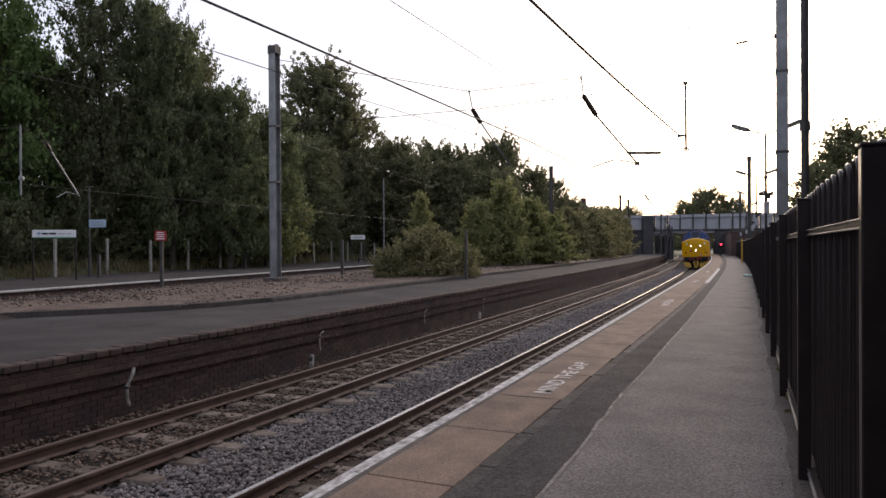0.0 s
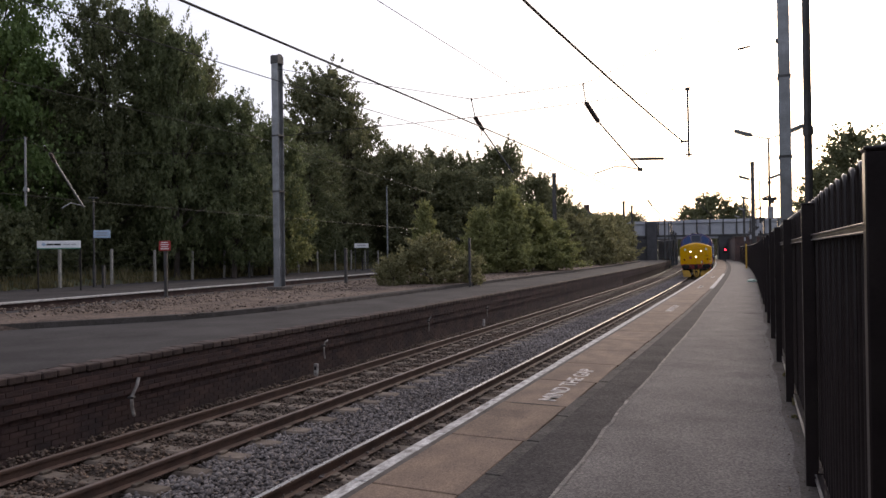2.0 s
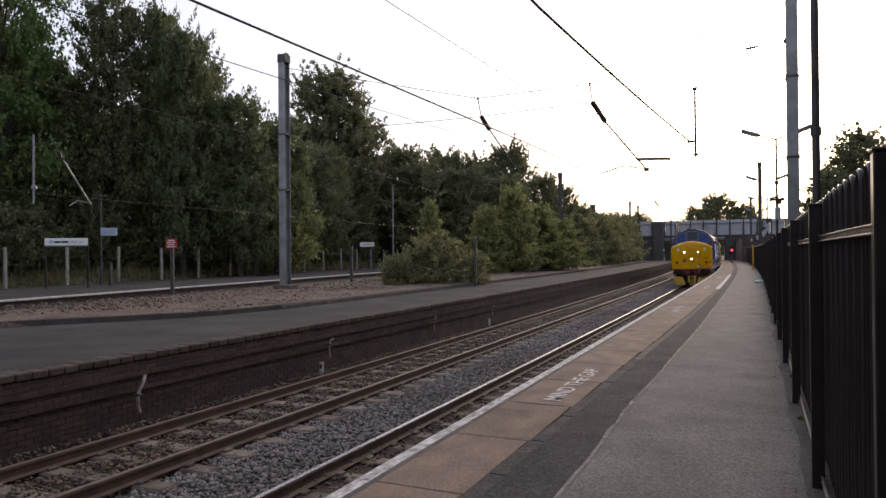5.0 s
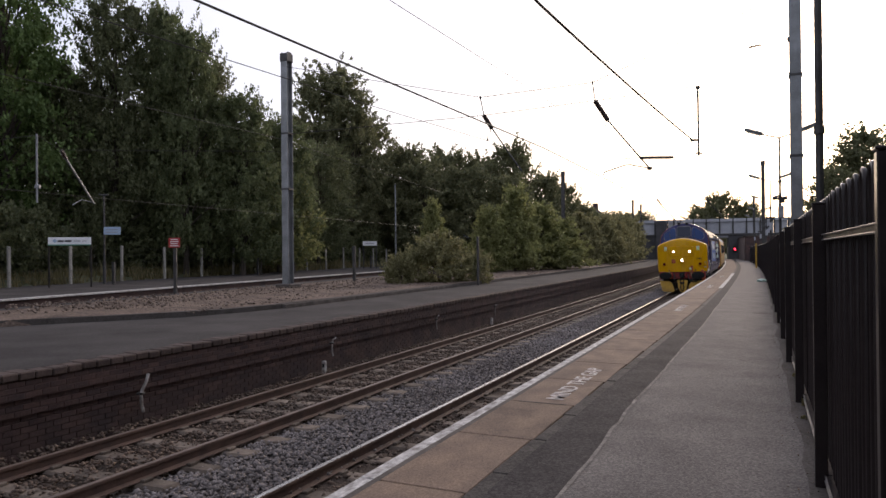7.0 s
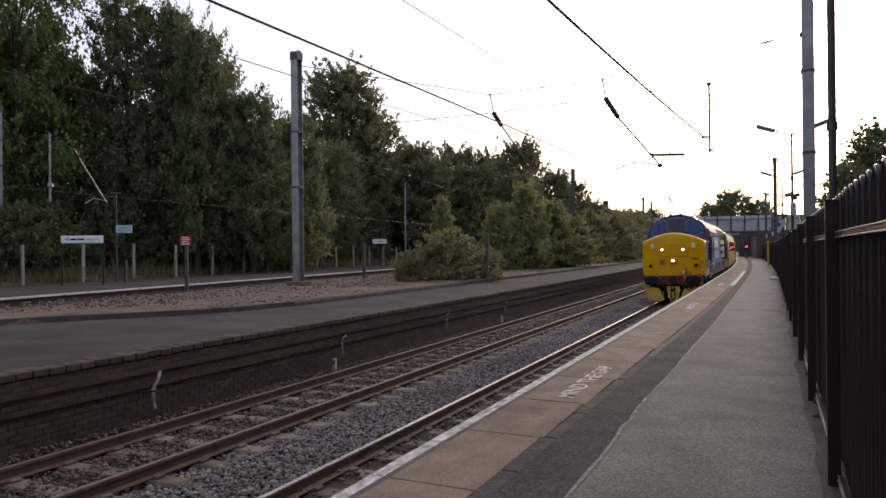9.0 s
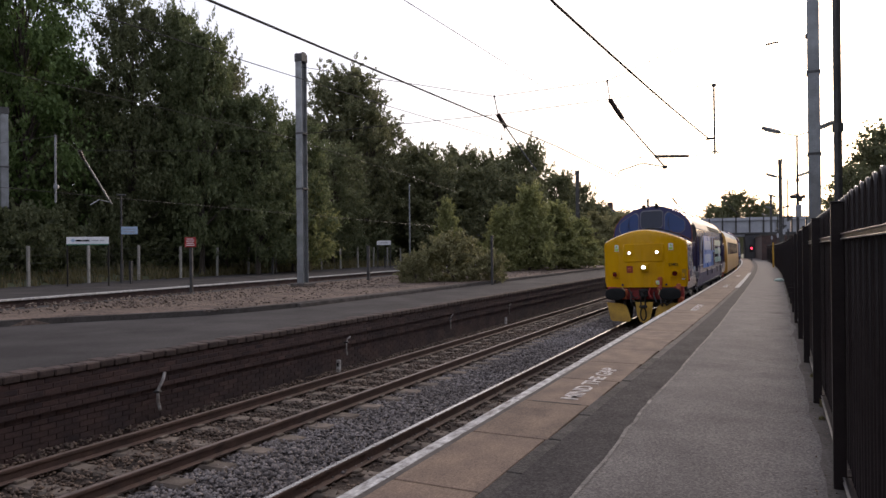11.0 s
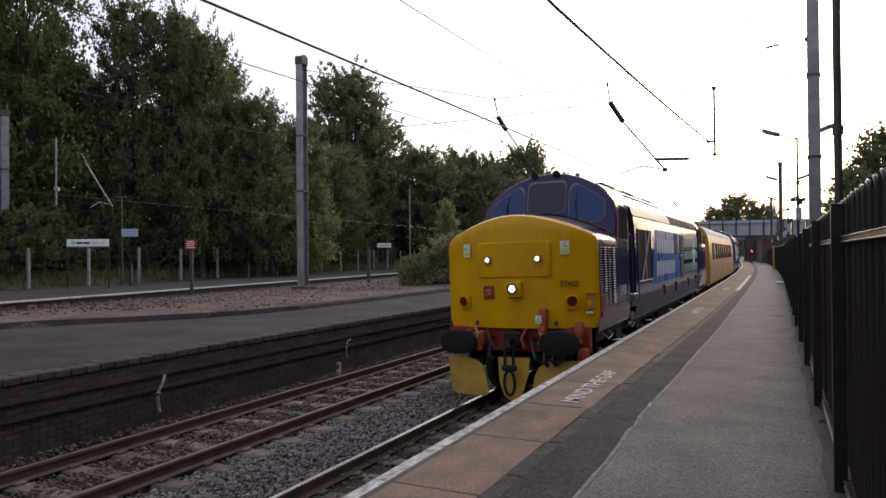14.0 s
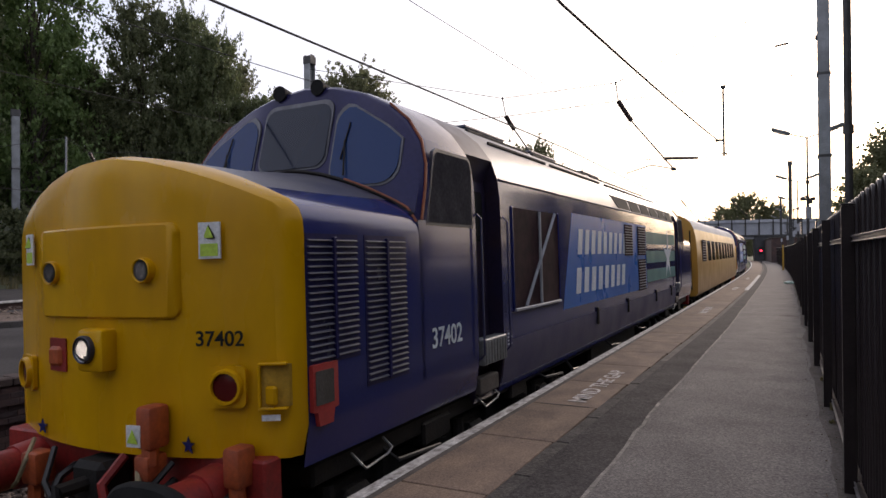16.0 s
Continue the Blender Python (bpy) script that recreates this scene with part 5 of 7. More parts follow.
    side_plate(bm, [(3.82, 1.82), (5.44, 1.82), (5.48, 2.92), (3.82, 2.92)], 0.004, 0.02)
    op = part("engine_grille", bm, MAROON, lo, "dark engine room grille")
    bm = B()
    for a, b in (((4.17, 1.83), (5.30, 2.91)), ((4.70, 1.83), (4.70, 2.91))):
        tube(bm, [(1.356, a[0] - HALF, a[1]), (1.356, b[0] - HALF, b[1])], 0.022, 6)
    part("brace", bm, GREY_PANEL, op, "pale diagonal braces")
    bm = B()
    box(bm, (1.36, 4.62 - HALF, 1.815), (0.05, 1.62, 0.03), 0.005)
    part("ledge", bm, GREY_PANEL, op, "pale lower ledge")
    for y in (3.81, 5.46):
        bm = B()
        box(bm, (1.352, y - HALF, 2.37), (0.02, 0.03, 1.12), 0.004)
        part("jamb", bm, BLUE, op, "dark blue jamb")
    # light blue panel with rows of pale shapes, then vents and teal bands
    bm = B()
    side_plate(bm, [(5.60, 1.68), (11.56, 1.68), (11.56, 2.97), (6.13, 2.97)], 0.003, 0.01)
    pn = part("logo_panel", bm, LIGHTBLUE, lo, "light blue livery panel")
    for z, h, n, w in ((2.58, 0.36, 9, 0.30), (2.03, 0.36, 8, 0.33)):
        for k in range(n):
            y = 6.35 + k * (3.35 / n) - (0.14 if z < 2.3 else 0)
            bm = B()
            side_plate(bm, [(y, z - h / 2), (y + w * 0.72, z - h / 2), (y + w * 0.72 + 0.09, z + h / 2), (y + 0.09, z + h / 2)], 0.007, 0.008)
            part("pale_shape", bm, PALE, pn)
    for ya, yb, za, zb in ((9.47, 10.17, 2.36, 2.93), (10.68, 11.48, 2.36, 2.93), (10.68, 11.44, 1.66, 2.28)):
        bm = B()
        side_plate(bm, [(ya, za), (yb, za), (yb, zb), (ya, zb)], 0.012, 0.02)
        v = part("body_vent", bm, MAROON, lo, "dark louvred body vent")
        for k in range(11):
            bm = B()
            box(bm, (1.362, (ya + yb) / 2 - HALF, za + 0.04 + k * (zb - za - 0.08) / 10), (0.016, yb - ya - 0.06, 0.016))
            part("vent_bar", bm, PALE_BAR, v)
    for z in (2.72, 2.32, 1.92):
        bm = B()
        side_plate(bm, [(11.62, z - 0.13), (15.62, z - 0.13), (15.62, z + 0.13), (11.62, z + 0.13)], 0.004, 0.01)
        part("teal_band", bm, TEAL, lo, "teal green livery band")
    bm = B()
    side_plate(bm, [(14.45 + 0.62 * y, 2.32 + 0.62 * z) for y, z in star(1.0, 0.3)], 0.009, 0.008)
    part("emblem", bm, PALE, lo, "pale star-shaped emblem")
    bm = B()
    for q in (1, -1):
        loft(bm, [[(q * x, y - HALF, z) for x, z in ((1.292, 1.075), (1.310, 1.16), (1.3485, 1.42), (1.348, 1.52))] for y in (y0 + 0.02, y1 - 0.02)], Matrix())
    part("sill", bm, GREYBLUE, lo, "dusty grey lower body sill")
    for y in (7.35, 9.6, 12.6, 14.8):
        bm = B()
        box(bm, (1.36, y - HALF, 1.46), (0.03, 0.07, 0.26), 0.008)
        part("lifting_bracket", bm, GREASE, lo, "small black body bracket")
    # cantrail windows along the roof's shoulder
    for k in range(6):
        y = 9.28 + k * 1.07
        bm = B()
        p0, p1 = (1.322, 3.19), (1.235, 3.43)
        f = [(p0[0] + 0.012, y - HALF, p0[1]), (p0[0] + 0.012, y + 0.92 - HALF, p0[1]), (p1[0] + 0.012, y + 0.92 - HALF, p1[1]), (p1[0] + 0.012, y - (0.42 if k == 0 else 0) - HALF, p1[1])]
        g = [(a - 0.03, b, c - 0.01) for a, b, c in f]
        fv, gv = [bm.verts.new(v) for v in f], [bm.verts.new(v) for v in g]
        bm.faces.new(fv), bm.faces.new(gv[::-1])
        for i in range(4):
            bm.faces.new((fv[i], gv[i], gv[(i + 1) % 4], fv[(i + 1) % 4]))
        part("roof_grille", bm, BLACK, lo, "dark roof shoulder grille")
    for ya, yb in ((3.9, 5.9), (6.1, 8.9), (9.3, 14.4)):
        for q in (1, -1):
            for x, z, w in ((0.80, 3.82, 0.04), (1.06, 3.65, 0.03)):
                bm = B()
                box(bm, (q * x, (ya + yb) / 2 - HALF, z), (w, yb - ya, 0.035), 0.008)
                part("roof_seam", bm, GREASE, lo, "dark raised roof seam")
    for y in (5.2, 7.6, 10.6):
        bm = B()
        box(bm, (0, y - HALF, 4.012), (1.0, 1.3, 0.05), 0.02)
        part("roof_hatch", bm, ROOF_BLUE, lo, "low roof hatch")
    sets = build_bogie(lo, -HALF + 3.2) + build_bogie(lo, HALF - 3.2)
    return lo, sets


# ---------------------------------------------------------------- coach
def build_coach():
    co = thing("coach", Matrix(), "yellow coach with a pale roof and dark windows", "railway coach", "the train")
    h = 9.85
    prof = [(1.30, 0.98), (1.385, 1.10), (1.40, 1.7), (1.39, 2.4), (1.36, 2.9), (1.31, 3.15)]
    bm = B()
    for q in (1, -1):
        loft(bm, [[(q * x, y, z) for x, z in prof] for y in (-h, h)], Matrix())
    part("body_side", bm, COACH_YELLOW, co, "glossy yellow coach side")
    rf = [(1.31, 3.15), (1.22, 3.36), (1.05, 3.52), (0.75, 3.65), (0.4, 3.73), (0, 3.76)]
    bm = B()
    loft(bm, [[(x, y, z) for x, z in mirrored(rf)] for y in (-h, 0, h)], Matrix())
    part("roof", bm, GREY_PANEL, co, "pale grey coach roof")
    full = mirrored(prof + rf[1:])
    for y in (-h, h):
        bm = B()
        vs = [bm.verts.new((x, y, z)) for x, z in full]
        bm.faces.new(vs)
        e = part("coach_end", bm, COACH_YELLOW, co, "yellow coach end")
        q = math.copysign(1, y)
        bm = B()
        box(bm, (0, y + q * 0.12, 2.1), (1.0, 0.3, 2.1), 0.08)
        part("gangway", bm, RUBBER, e, "black corridor connection")
        for x in (-0.865, 0.865):
            bm = B()
            tube(bm, [(x, y, 1.02), (x, y + q * 0.42, 1.02)], 0.10, 12)
            tube(bm, [(x, y + q * 0.42, 1.02), (x, y + q * 0.48, 1.02)], 0.24, 16)
            part("buffer", bm, GREASE, e, "black round buffer")
        bm = B()
        tube(bm, [(1.2, y + q * 0.05, 1.2), (1.2, y + q * 0.1, 3.1)], 0.025, 6)
        part("end_pipe", bm, GREASE, e, "black end pipe")
    for k in range(9):
        y = -h + 3.6 + k * 1.62
        bm = B()
        f = rounded(y, y + 1.12, 2.08, 2.82, 0.08)
        va = [bm.verts.new((1.398 + 0.012 - (z - 2.08) * 0.045, yy, z)) for yy, z in f]
        vb = [bm.verts.new((1.33, yy, z)) for yy, z in f]
        bm.faces.new(va), bm.faces.new(vb[::-1])
        for i in range(len(va)):
            bm.faces.new((va[i], vb[i], vb[(i + 1) % len(va)], va[(i + 1) % len(va)]))
        part("coach_window", bm, COACH_GLASS, co, "dark coach window")
    bm = B()
    box(bm, (1.395, -h + 2.2, 2.45), (0.02, 1.3, 0.75), 0.01)
    v = part("louvre", bm, MAROON, co, "dark louvred panel")
    for k in range(8):
        bm = B()
        box(bm, (1.409, -h + 2.2, 2.14 + k * 0.09), (0.016, 1.2, 0.025))
        part("louvre_bar", bm, PALE_BAR, v)
    bm = B()
    box(bm, (0, 0, 0.95), (2.4, 2 * h - 0.4, 0.14), 0.02)
    for y, l_ in ((-2.6, 2.2), (0.4, 1.6), (3.0, 2.0)):
        box(bm, (0.7, y, 0.68), (0.9, l_, 0.5), 0.04)
    part("underframe", bm, GREASE, co, "grimy black underframe boxes")
    sets = build_bogie(co, -h + 2.9, axles=(-1.3, 1.3), r=0.46) + build_bogie(co, h - 2.9, axles=(-1.3, 1.3), r=0.46)
    return co, sets


loco, loco_wheels = build_locomotive()
coach, coach_wheels = build_coach()
rear_loco = copy_thing(loco, Matrix())
tagged(rear_loco, "dark blue diesel locomotive at the rear of the train")


# ---------------------------------------------------------------- overhead line
SPAN_S = 26.25


def hs(off, z, s=SPAN_S):
    return at(s, off, z)


def build_mast(m, height, width, material, label):
    """Steel H-section mast with cap, clamps and a concrete foot."""
    t = thing("catenary_mast", m, label, "mast", "masts of the overhead line")
    bm = B()
    for y in (-width / 2, width / 2):
        box(bm, (0, y, height / 2), (width * 0.92, 0.03, height), 0.006)
    box(bm, (0, 0, height / 2), (0.022, width - 0.03, height))
    part("column", bm, material, t, "weathered steel column")
    bm = B()
    box(bm, (0, 0, height - 0.12), (width * 1.12, width * 1.18, 0.36), 0.02)
    for x in (-1, 1):
        box(bm, (x * width * 0.45, 0, height + 0.06), (0.05, width * 0.7, 0.12), 0.01)
    part("cap", bm, DARK_STEEL, t, "dark mast cap with wire clamps")
    for z in (height * 0.42, height * 0.66):
        bm = B()
        box(bm, (0, 0, z), (width * 1.08, width * 1.12, 0.09), 0.01)
        part("clamp", bm, DARK_STEEL, t, "steel clamp band")
    bm = B()
    box(bm, (0, 0, 0.0), (0.8, 0.8, 0.24), 0.04)
    part("foot", bm, KERB, t, "low concrete foot")
    return t


def insulator(bm, a, b, r=0.075, n=9):
    """A ribbed insulator turned in one piece between two points."""
    a, b = Vector(a), Vector(b)
    ax = (b - a).normalized()
    u = ax.cross(Vector((0, 0, 1))).normalized()
    v = u.cross(ax)
    prof = [(0.0, 0.45)]
    for i in range(n):
        prof += [((i + 0.22) / n, 0.55), ((i + 0.30) / n, 1.0), ((i + 0.70) / n, 0.92), ((i + 0.78) / n, 0.55)]
    prof.append((1.0, 0.45))
    k = 10
    rings = [[bm.verts.new(a.lerp(b, q) + (u * math.cos(j * 6.2832 / k) + v * math.sin(j * 6.2832 / k)) * r * w) for j in range(k)] for q, w in prof]
    for p, q in zip(rings, rings[1:]):
        for j in range(k):
            bm.faces.new((p[j], p[(j + 1) % k], q[(j + 1) % k], q[j]))
    bm.faces.new(rings[0][::-1]), bm.faces.new(rings[-1])


def wire(name, pts, r, label, sag=0.0, seg=10):
    full = []
    for a, b in zip(pts, pts[1:]):
        for i in range(seg):
            q = i / seg
            v = Vector(a).lerp(Vector(b), q)
            v.z -= sag * 4 * q * (1 - q)
            full.append(v)
    full.append(Vector(pts[-1]))
    bm = B()
    tube(bm, full, r, 6)
    return tagged(part(name, bm, WIRE), label, "wire")


def build_overhead():
    build_mast(station(SPAN_S, -14.03, 0.1), 10.1, 0.36, GALV, "tall grey steel mast on the island platform")
    build_mast(station(SPAN_S, 5.745, 0), 10.6, 0.36, GALV, "tall grey steel mast behind the black fence")
    build_mast(station(68.5, -12.4, 0), 9.3, 0.34, DARK_STEEL, "distant dark steel mast among the bushes")
    build_mast(station(68.5, 5.49, 0), 9.25, 0.32, DARK_STEEL, "distant dark steel mast behind the black fence")
    build_mast(pose(-25.1, 36, 0.2, 0, 0, 40), 9.3, 0.40, GALV, "pale steel mast before the dark trees")
    for s, off in ((102, -9.8), (112, -9.66), (102, 5.9)):
        build_mast(station(s, off, 0), 8.6, 0.30, DARK_STEEL, "far dark steel mast near the bridge")
    # head span between the pair of masts
    wire("span_wire", [hs(-14.0, 9.7), hs(-4.93, 7.42), hs(-0.65, 7.50), hs(5.7, 9.7)], 0.014, "thin cross-span wire between two masts")
    wire("span_wire", [hs(-14.0, 6.75), hs(-4.8, 6.72), hs(-0.57, 6.85), hs(5.7, 7.1)], 0.014, "thin level cross-span wire between two masts")
    # far track arm
    t = thing("registration_arm", Matrix(), "insulated tube arm hanging from the cross-span over the far track", "overhead arm", "arms of the overhead line")
    bm = B()
    tube(bm, [hs(-4.93, 7.39), hs(-4.80, 6.74)], 0.022, 6)
    tube(bm, [hs(-4.93, 7.36), hs(-4.93, 7.46)], 0.035, 8)
    part("hanger", bm, DARK_STEEL, t, "thin steel hanger")
    bm = B()
    insulator(bm, hs(-4.80, 6.72), hs(-4.47, 6.19), 0.092, 16)
    part("insulator", bm, CERAMIC, t, "brown ribbed insulator")
    bm = B()
    tube(bm, [hs(-4.50, 6.24), hs(-3.79, 5.19), hs(-3.30, 4.50)], 0.028, 8)
    part("tube", bm, DARK_STEEL, t, "dark steel tube")
    bm = B()
    tube(bm, [hs(-4.52, 6.2), hs(-4.55, 6.0), hs(-4.66, 5.92), hs(-4.65, 5.78)], 0.014, 6)
    tube(bm, [hs(-4.65, 5.82), hs(-4.65, 5.73)], 0.035, 8)
    part("drop_clamp", bm, DARK_STEEL, t, "hooked wire clamp")
    # near track arm
    t = thing("registration_arm", Matrix(), "insulated tube arm hanging from the cross-span over the near track", "overhead arm", "arms of the overhead line")
    bm = B()
    tube(bm, [hs(-0.65, 7.47), hs(-0.57, 6.86)], 0.022, 6)
    tube(bm, [hs(-0.65, 7.42), hs(-0.65, 7.54)], 0.035, 8)
    part("hanger", bm, DARK_STEEL, t, "thin steel hanger")
    bm = B()
    insulator(bm, hs(-0.57, 6.84), hs(-0.12, 6.10), 0.095, 18)
    part("insulator", bm, CERAMIC, t, "brown ribbed insulator")
    bm = B()
    tube(bm, [hs(-0.12, 6.10), hs(1.27, 4.34)], 0.028, 8)
    box(bm, hs(1.27, 4.34), (0.16, 0.10, 0.12), 0.02)
    part("tube", bm, DARK_STEEL, t, "dark steel tube")
    bm = B()
    insulator(bm, hs(0.95, 4.72), hs(2.05, 4.66), 0.072, 22)
    part("insulator", bm, CERAMIC, t, "level ribbed insulator")
    bm = B()
    tube(bm, [hs(0.35, 4.72), hs(0.95, 4.72)], 0.015, 6)
    tube(bm, [hs(2.05, 4.66), hs(2.35, 4.65)], 0.015, 6)
    part("level_rod", bm, DARK_STEEL, t, "thin level rod")
    bm = B()
    tube(bm, [hs(1.2, 4.36), hs(0.62, 4.50), hs(0.45, 4.50), hs(-0.28, 4.29), hs(-0.29, 4.18)], 0.022, 6)
    part("steady_arm", bm, DARK_STEEL, t, "thin bent steady arm")
    bm = B()
    tube(bm, [hs(-0.14, 6.06), hs(-0.20, 5.95), hs(-0.30, 5.86), hs(-0.28, 5.75)], 0.014, 6)
    part("drop_clamp", bm, DARK_STEEL, t, "hooked wire clamp")
    # drop tube beside the near platform
    t = thing("drop_tube", Matrix(), "slim hanging steel drop tube with a wire clamp", "overhead fitting")
    bm = B()
    tube(bm, [hs(2.85, 6.93), hs(2.86, 4.66)], 0.035, 8)
    tube(bm, [hs(2.85, 6.90), hs(2.85, 6.96)], 0.08, 8)
    part("tube", bm, DARK_STEEL, t, "dark steel tube")
    bm = B()
    tube(bm, [hs(2.60, 5.19), hs(2.86, 5.19)], 0.05, 8, 0.03)
    tube(bm, [hs(2.75, 4.72), hs(2.86, 4.78), hs(2.97, 4.70)], 0.03, 6)
    part("clamp", bm, DARK_STEEL, t, "wire clamp")
    # short insulated arm on the mast behind the fence
    t = thing("bracket_arm", Matrix(), "thin level arm with a small insulator on the mast", "overhead arm")
    bm = B()
    tube(bm, [hs(5.66, 8.17), hs(4.75, 8.10)], 0.012, 6)
    box(bm, hs(5.62, 8.17), (0.16, 0.16, 0.16), 0.02)
    part("rod", bm, DARK_STEEL, t, "thin steel rod")
    bm = B()
    insulator(bm, hs(4.78, 8.10), hs(4.40, 8.06), 0.05, 6)
    part("insulator", bm, CERAMIC, t, "brown ribbed insulator")
    # running wires
    wire("contact_wire", [at(-6, 1.1, 5.6), at(12.25, 1.63, 5.34), hs(2.68, 5.19)], 0.024, "thick dark contact wire over the near track", 0.05)
    wire("contact_wire", [at(-8, -2.6, 5.0), at(9.75, -2.6, 5.17), at(26.7, -2.6, 5.38), at(68, -2.5, 5.2), at(110, -2.5, 5.0)], 0.020, "thick dark contact wire over the far track")
    wire("messenger_wire", [at(-8, -2.5, 6.6), at(15.5, -2.5, 6.98), at(26.25, -2.5, 7.2), at(68, -2.5, 6.9), at(110, -2.5, 6.5)], 0.009, "thin messenger wire over the far track")
    wire("feeder_wire", [at(-4, -8.4, 6.2), at(10.25, -6.2, 5.83), at(18.5, -5.1, 5.63), hs(-4.65, 5.74)], 0.010, "dark wire sloping to the far arm")
    wire("contact_wire", [hs(2.6, 5.16), at(45, 1.2, 4.9), at(68, 0.75, 4.8), at(110, 0.75, 4.7)], 0.007, "thin wire running on to the bridge")
    for s in (20, 26.6, 33):
        wire("dropper", [at(s, -2.55, 5.3), at(s, -2.55, 7.1)], 0.005, "thin vertical dropper wire", seg=1)
    # wires and arm of the single track by the far platform
    wire("messenger_wire", [far(-16, 1.75, 7.0), far(-1.4, 1.75, 7.45), far(14, 1.75, 7.9), far(44, 1.75, 7.2)], 0.012, "thin wire before the dark trees")
    wire("contact_wire", [far(-16, 1.75, 3.75), far(2, 1.75, 3.7), far(44, 1.75, 3.75)], 0.010, "contact wire over the single track")
    wire("span_wire", [far(0.34, 1.75, 5.28), far(-0.64, 1.75, 5.66), far(3, -9, 6.3), (-25.1, 36, 9.3)], 0.008, "thin span wire before the trees")
    t = thing("registration_arm", Matrix(), "pale insulated arm over the single track before the trees", "overhead arm", "arms of the overhead line")
    bm = B()
    tube(bm, [far(0.52, 1.75, 5.03), far(1.79, 1.75, 3.46)], 0.035, 8)
    part("tube", bm, GALV, t, "pale steel tube")
    bm = B()
    insulator(bm, far(0.34, 1.75, 5.28), far(0.55, 1.75, 4.98), 0.08, 6)
    tube(bm, [far(0.34, 1.75, 5.25), far(0.34, 1.75, 5.31)], 0.04, 8)
    part("insulator", bm, CERAMIC, t, "brown ribbed insulator")
    bm = B()
    tube(bm, [far(1.7, 1.75, 3.52), far(1.2, 1.75, 3.58), far(0.8, 1.75, 3.36)], 0.018, 6)
    part("steady_arm", bm, GALV, t, "thin bent steady arm")
    bm = B()
    tube(bm, [far(0.34, 1.75, 5.29), hs(-14.1, 6.0)], 0.009, 6)
    part("support_wire", bm, WIRE, t, "thin support wire to the mast")
    t = thing("drop_tube", Matrix(), "pale slim drop tube over the single track", "overhead fitting")
    bm = B()
    tube(bm, [far(-0.64, 1.75, 5.7), far(-0.65, 1.75, 3.35)], 0.035, 8)
    box(bm, far(-0.62, 1.75, 3.9), (0.16, 0.12, 0.14), 0.02)
    part("tube", bm, GALV, t, "pale steel tube")
    # slanting arms far down the line
    for s, off in ((68.5, -2.7), (68.5, 1.5)):
        t = thing("registration_arm", Matrix(), "small dark slanting arm far down the line", "overhead arm", "arms of the overhead line")
        bm = B()
        insulator(bm, at(s, off - 0.8, 6.3), at(s, off - 0.4, 5.7), 0.10, 6)
        tube(bm, [at(s, off - 0.4, 5.7), at(s, off + 0.9, 4.2)], 0.03, 6)
        tube(bm, [at(s, off - 0.8, 6.28), at(s, off - 0.8, 7.04 if off < 0 else 7.22)], 0.02, 6)
        part("tube", bm, DARK_STEEL, t)
        wire("span_wire", [at(s, -12.4, 8.6), at(s, -4, 7.0), at(s, 0, 7.0), at(s, 5.9, 8.6)], 0.01, "thin cross-span wire far down the line")


# ---------------------------------------------------------------- lamps, signs, small station things
def build_lamp_post(m, height, heads=True):
    t = thing("lamp_post", m, "tall dark platform lamp post behind the black fence", "lamp post", "platform lamps")
    bm = B()
    tube(bm, [(0, 0, 0), (0, 0, 1.4), (0, 0, height * 0.62)], 0.048, 10, 0.045)
    tube(bm, [(0, 0, height * 0.62), (0, 0, height)], 0.036, 10, 0.030)
    part("post", bm, DARK_STEEL, t, "tapered dark steel post")
    for z in (height * 0.35, height * 0.62, height * 0.72):
        bm = B()
        tube(bm, [(0, 0, z - 0.05), (0, 0, z + 0.05)], 0.062, 10)
        part("collar", bm, DARK_STEEL, t, "dark steel collar")
    bm = B()
    box(bm, (0.08, 0, height * 0.60), (0.12, 0.08, 0.16), 0.02)
    part("bracket", bm, DARK_STEEL, t, "small steel bracket")
    if heads:
        for q in (-1, 1):
            if height > 6:
                break
            bm = B()
            tube(bm, [(q * 0.05, 0, 3.18), (q * 0.11, -0.03, 3.19), (q * 0.21, -0.05, 3.20)], 0.035, 10, 0.065)
            part("loudspeaker", bm, DARK_STEEL, t, "small dark horn loudspeaker")
        if height < 6:
            bm = B()
            box(bm, (0.02, -0.09, 2.74), (0.17, 0.13, 0.40), 0.02)
            part("junction_box", bm, GREY_PANEL, t, "pale grey junction box")
        for q in (-1, 1):
            bm = B()
            tube(bm, [(0, 0, height - 0.05), (q * 0.06, 0, height), (q * 0.30, 0, height + 0.06), (q * 0.52, 0, height + 0.14)], 0.022, 6)
            part("arm", bm, DARK_STEEL, t, "slim pale lamp arm")
            tilt = pose(q * 0.76, 0, height + 0.235, 0, -q * 20, 0)
            bm = B()
            box(bm, (0, 0, 0), (0.60, 0.24, 0.11), 0.05, tilt, seg=3)
            hd = part("lamp_head", bm, GALV, t, "grey tilted lamp head")
            bm = B()
            box(bm, (0, 0, -0.055), (0.46, 0.19, 0.04), 0.015, tilt)
            part("diffuser", bm, LENS, hd, "clear lamp cover")
    return t


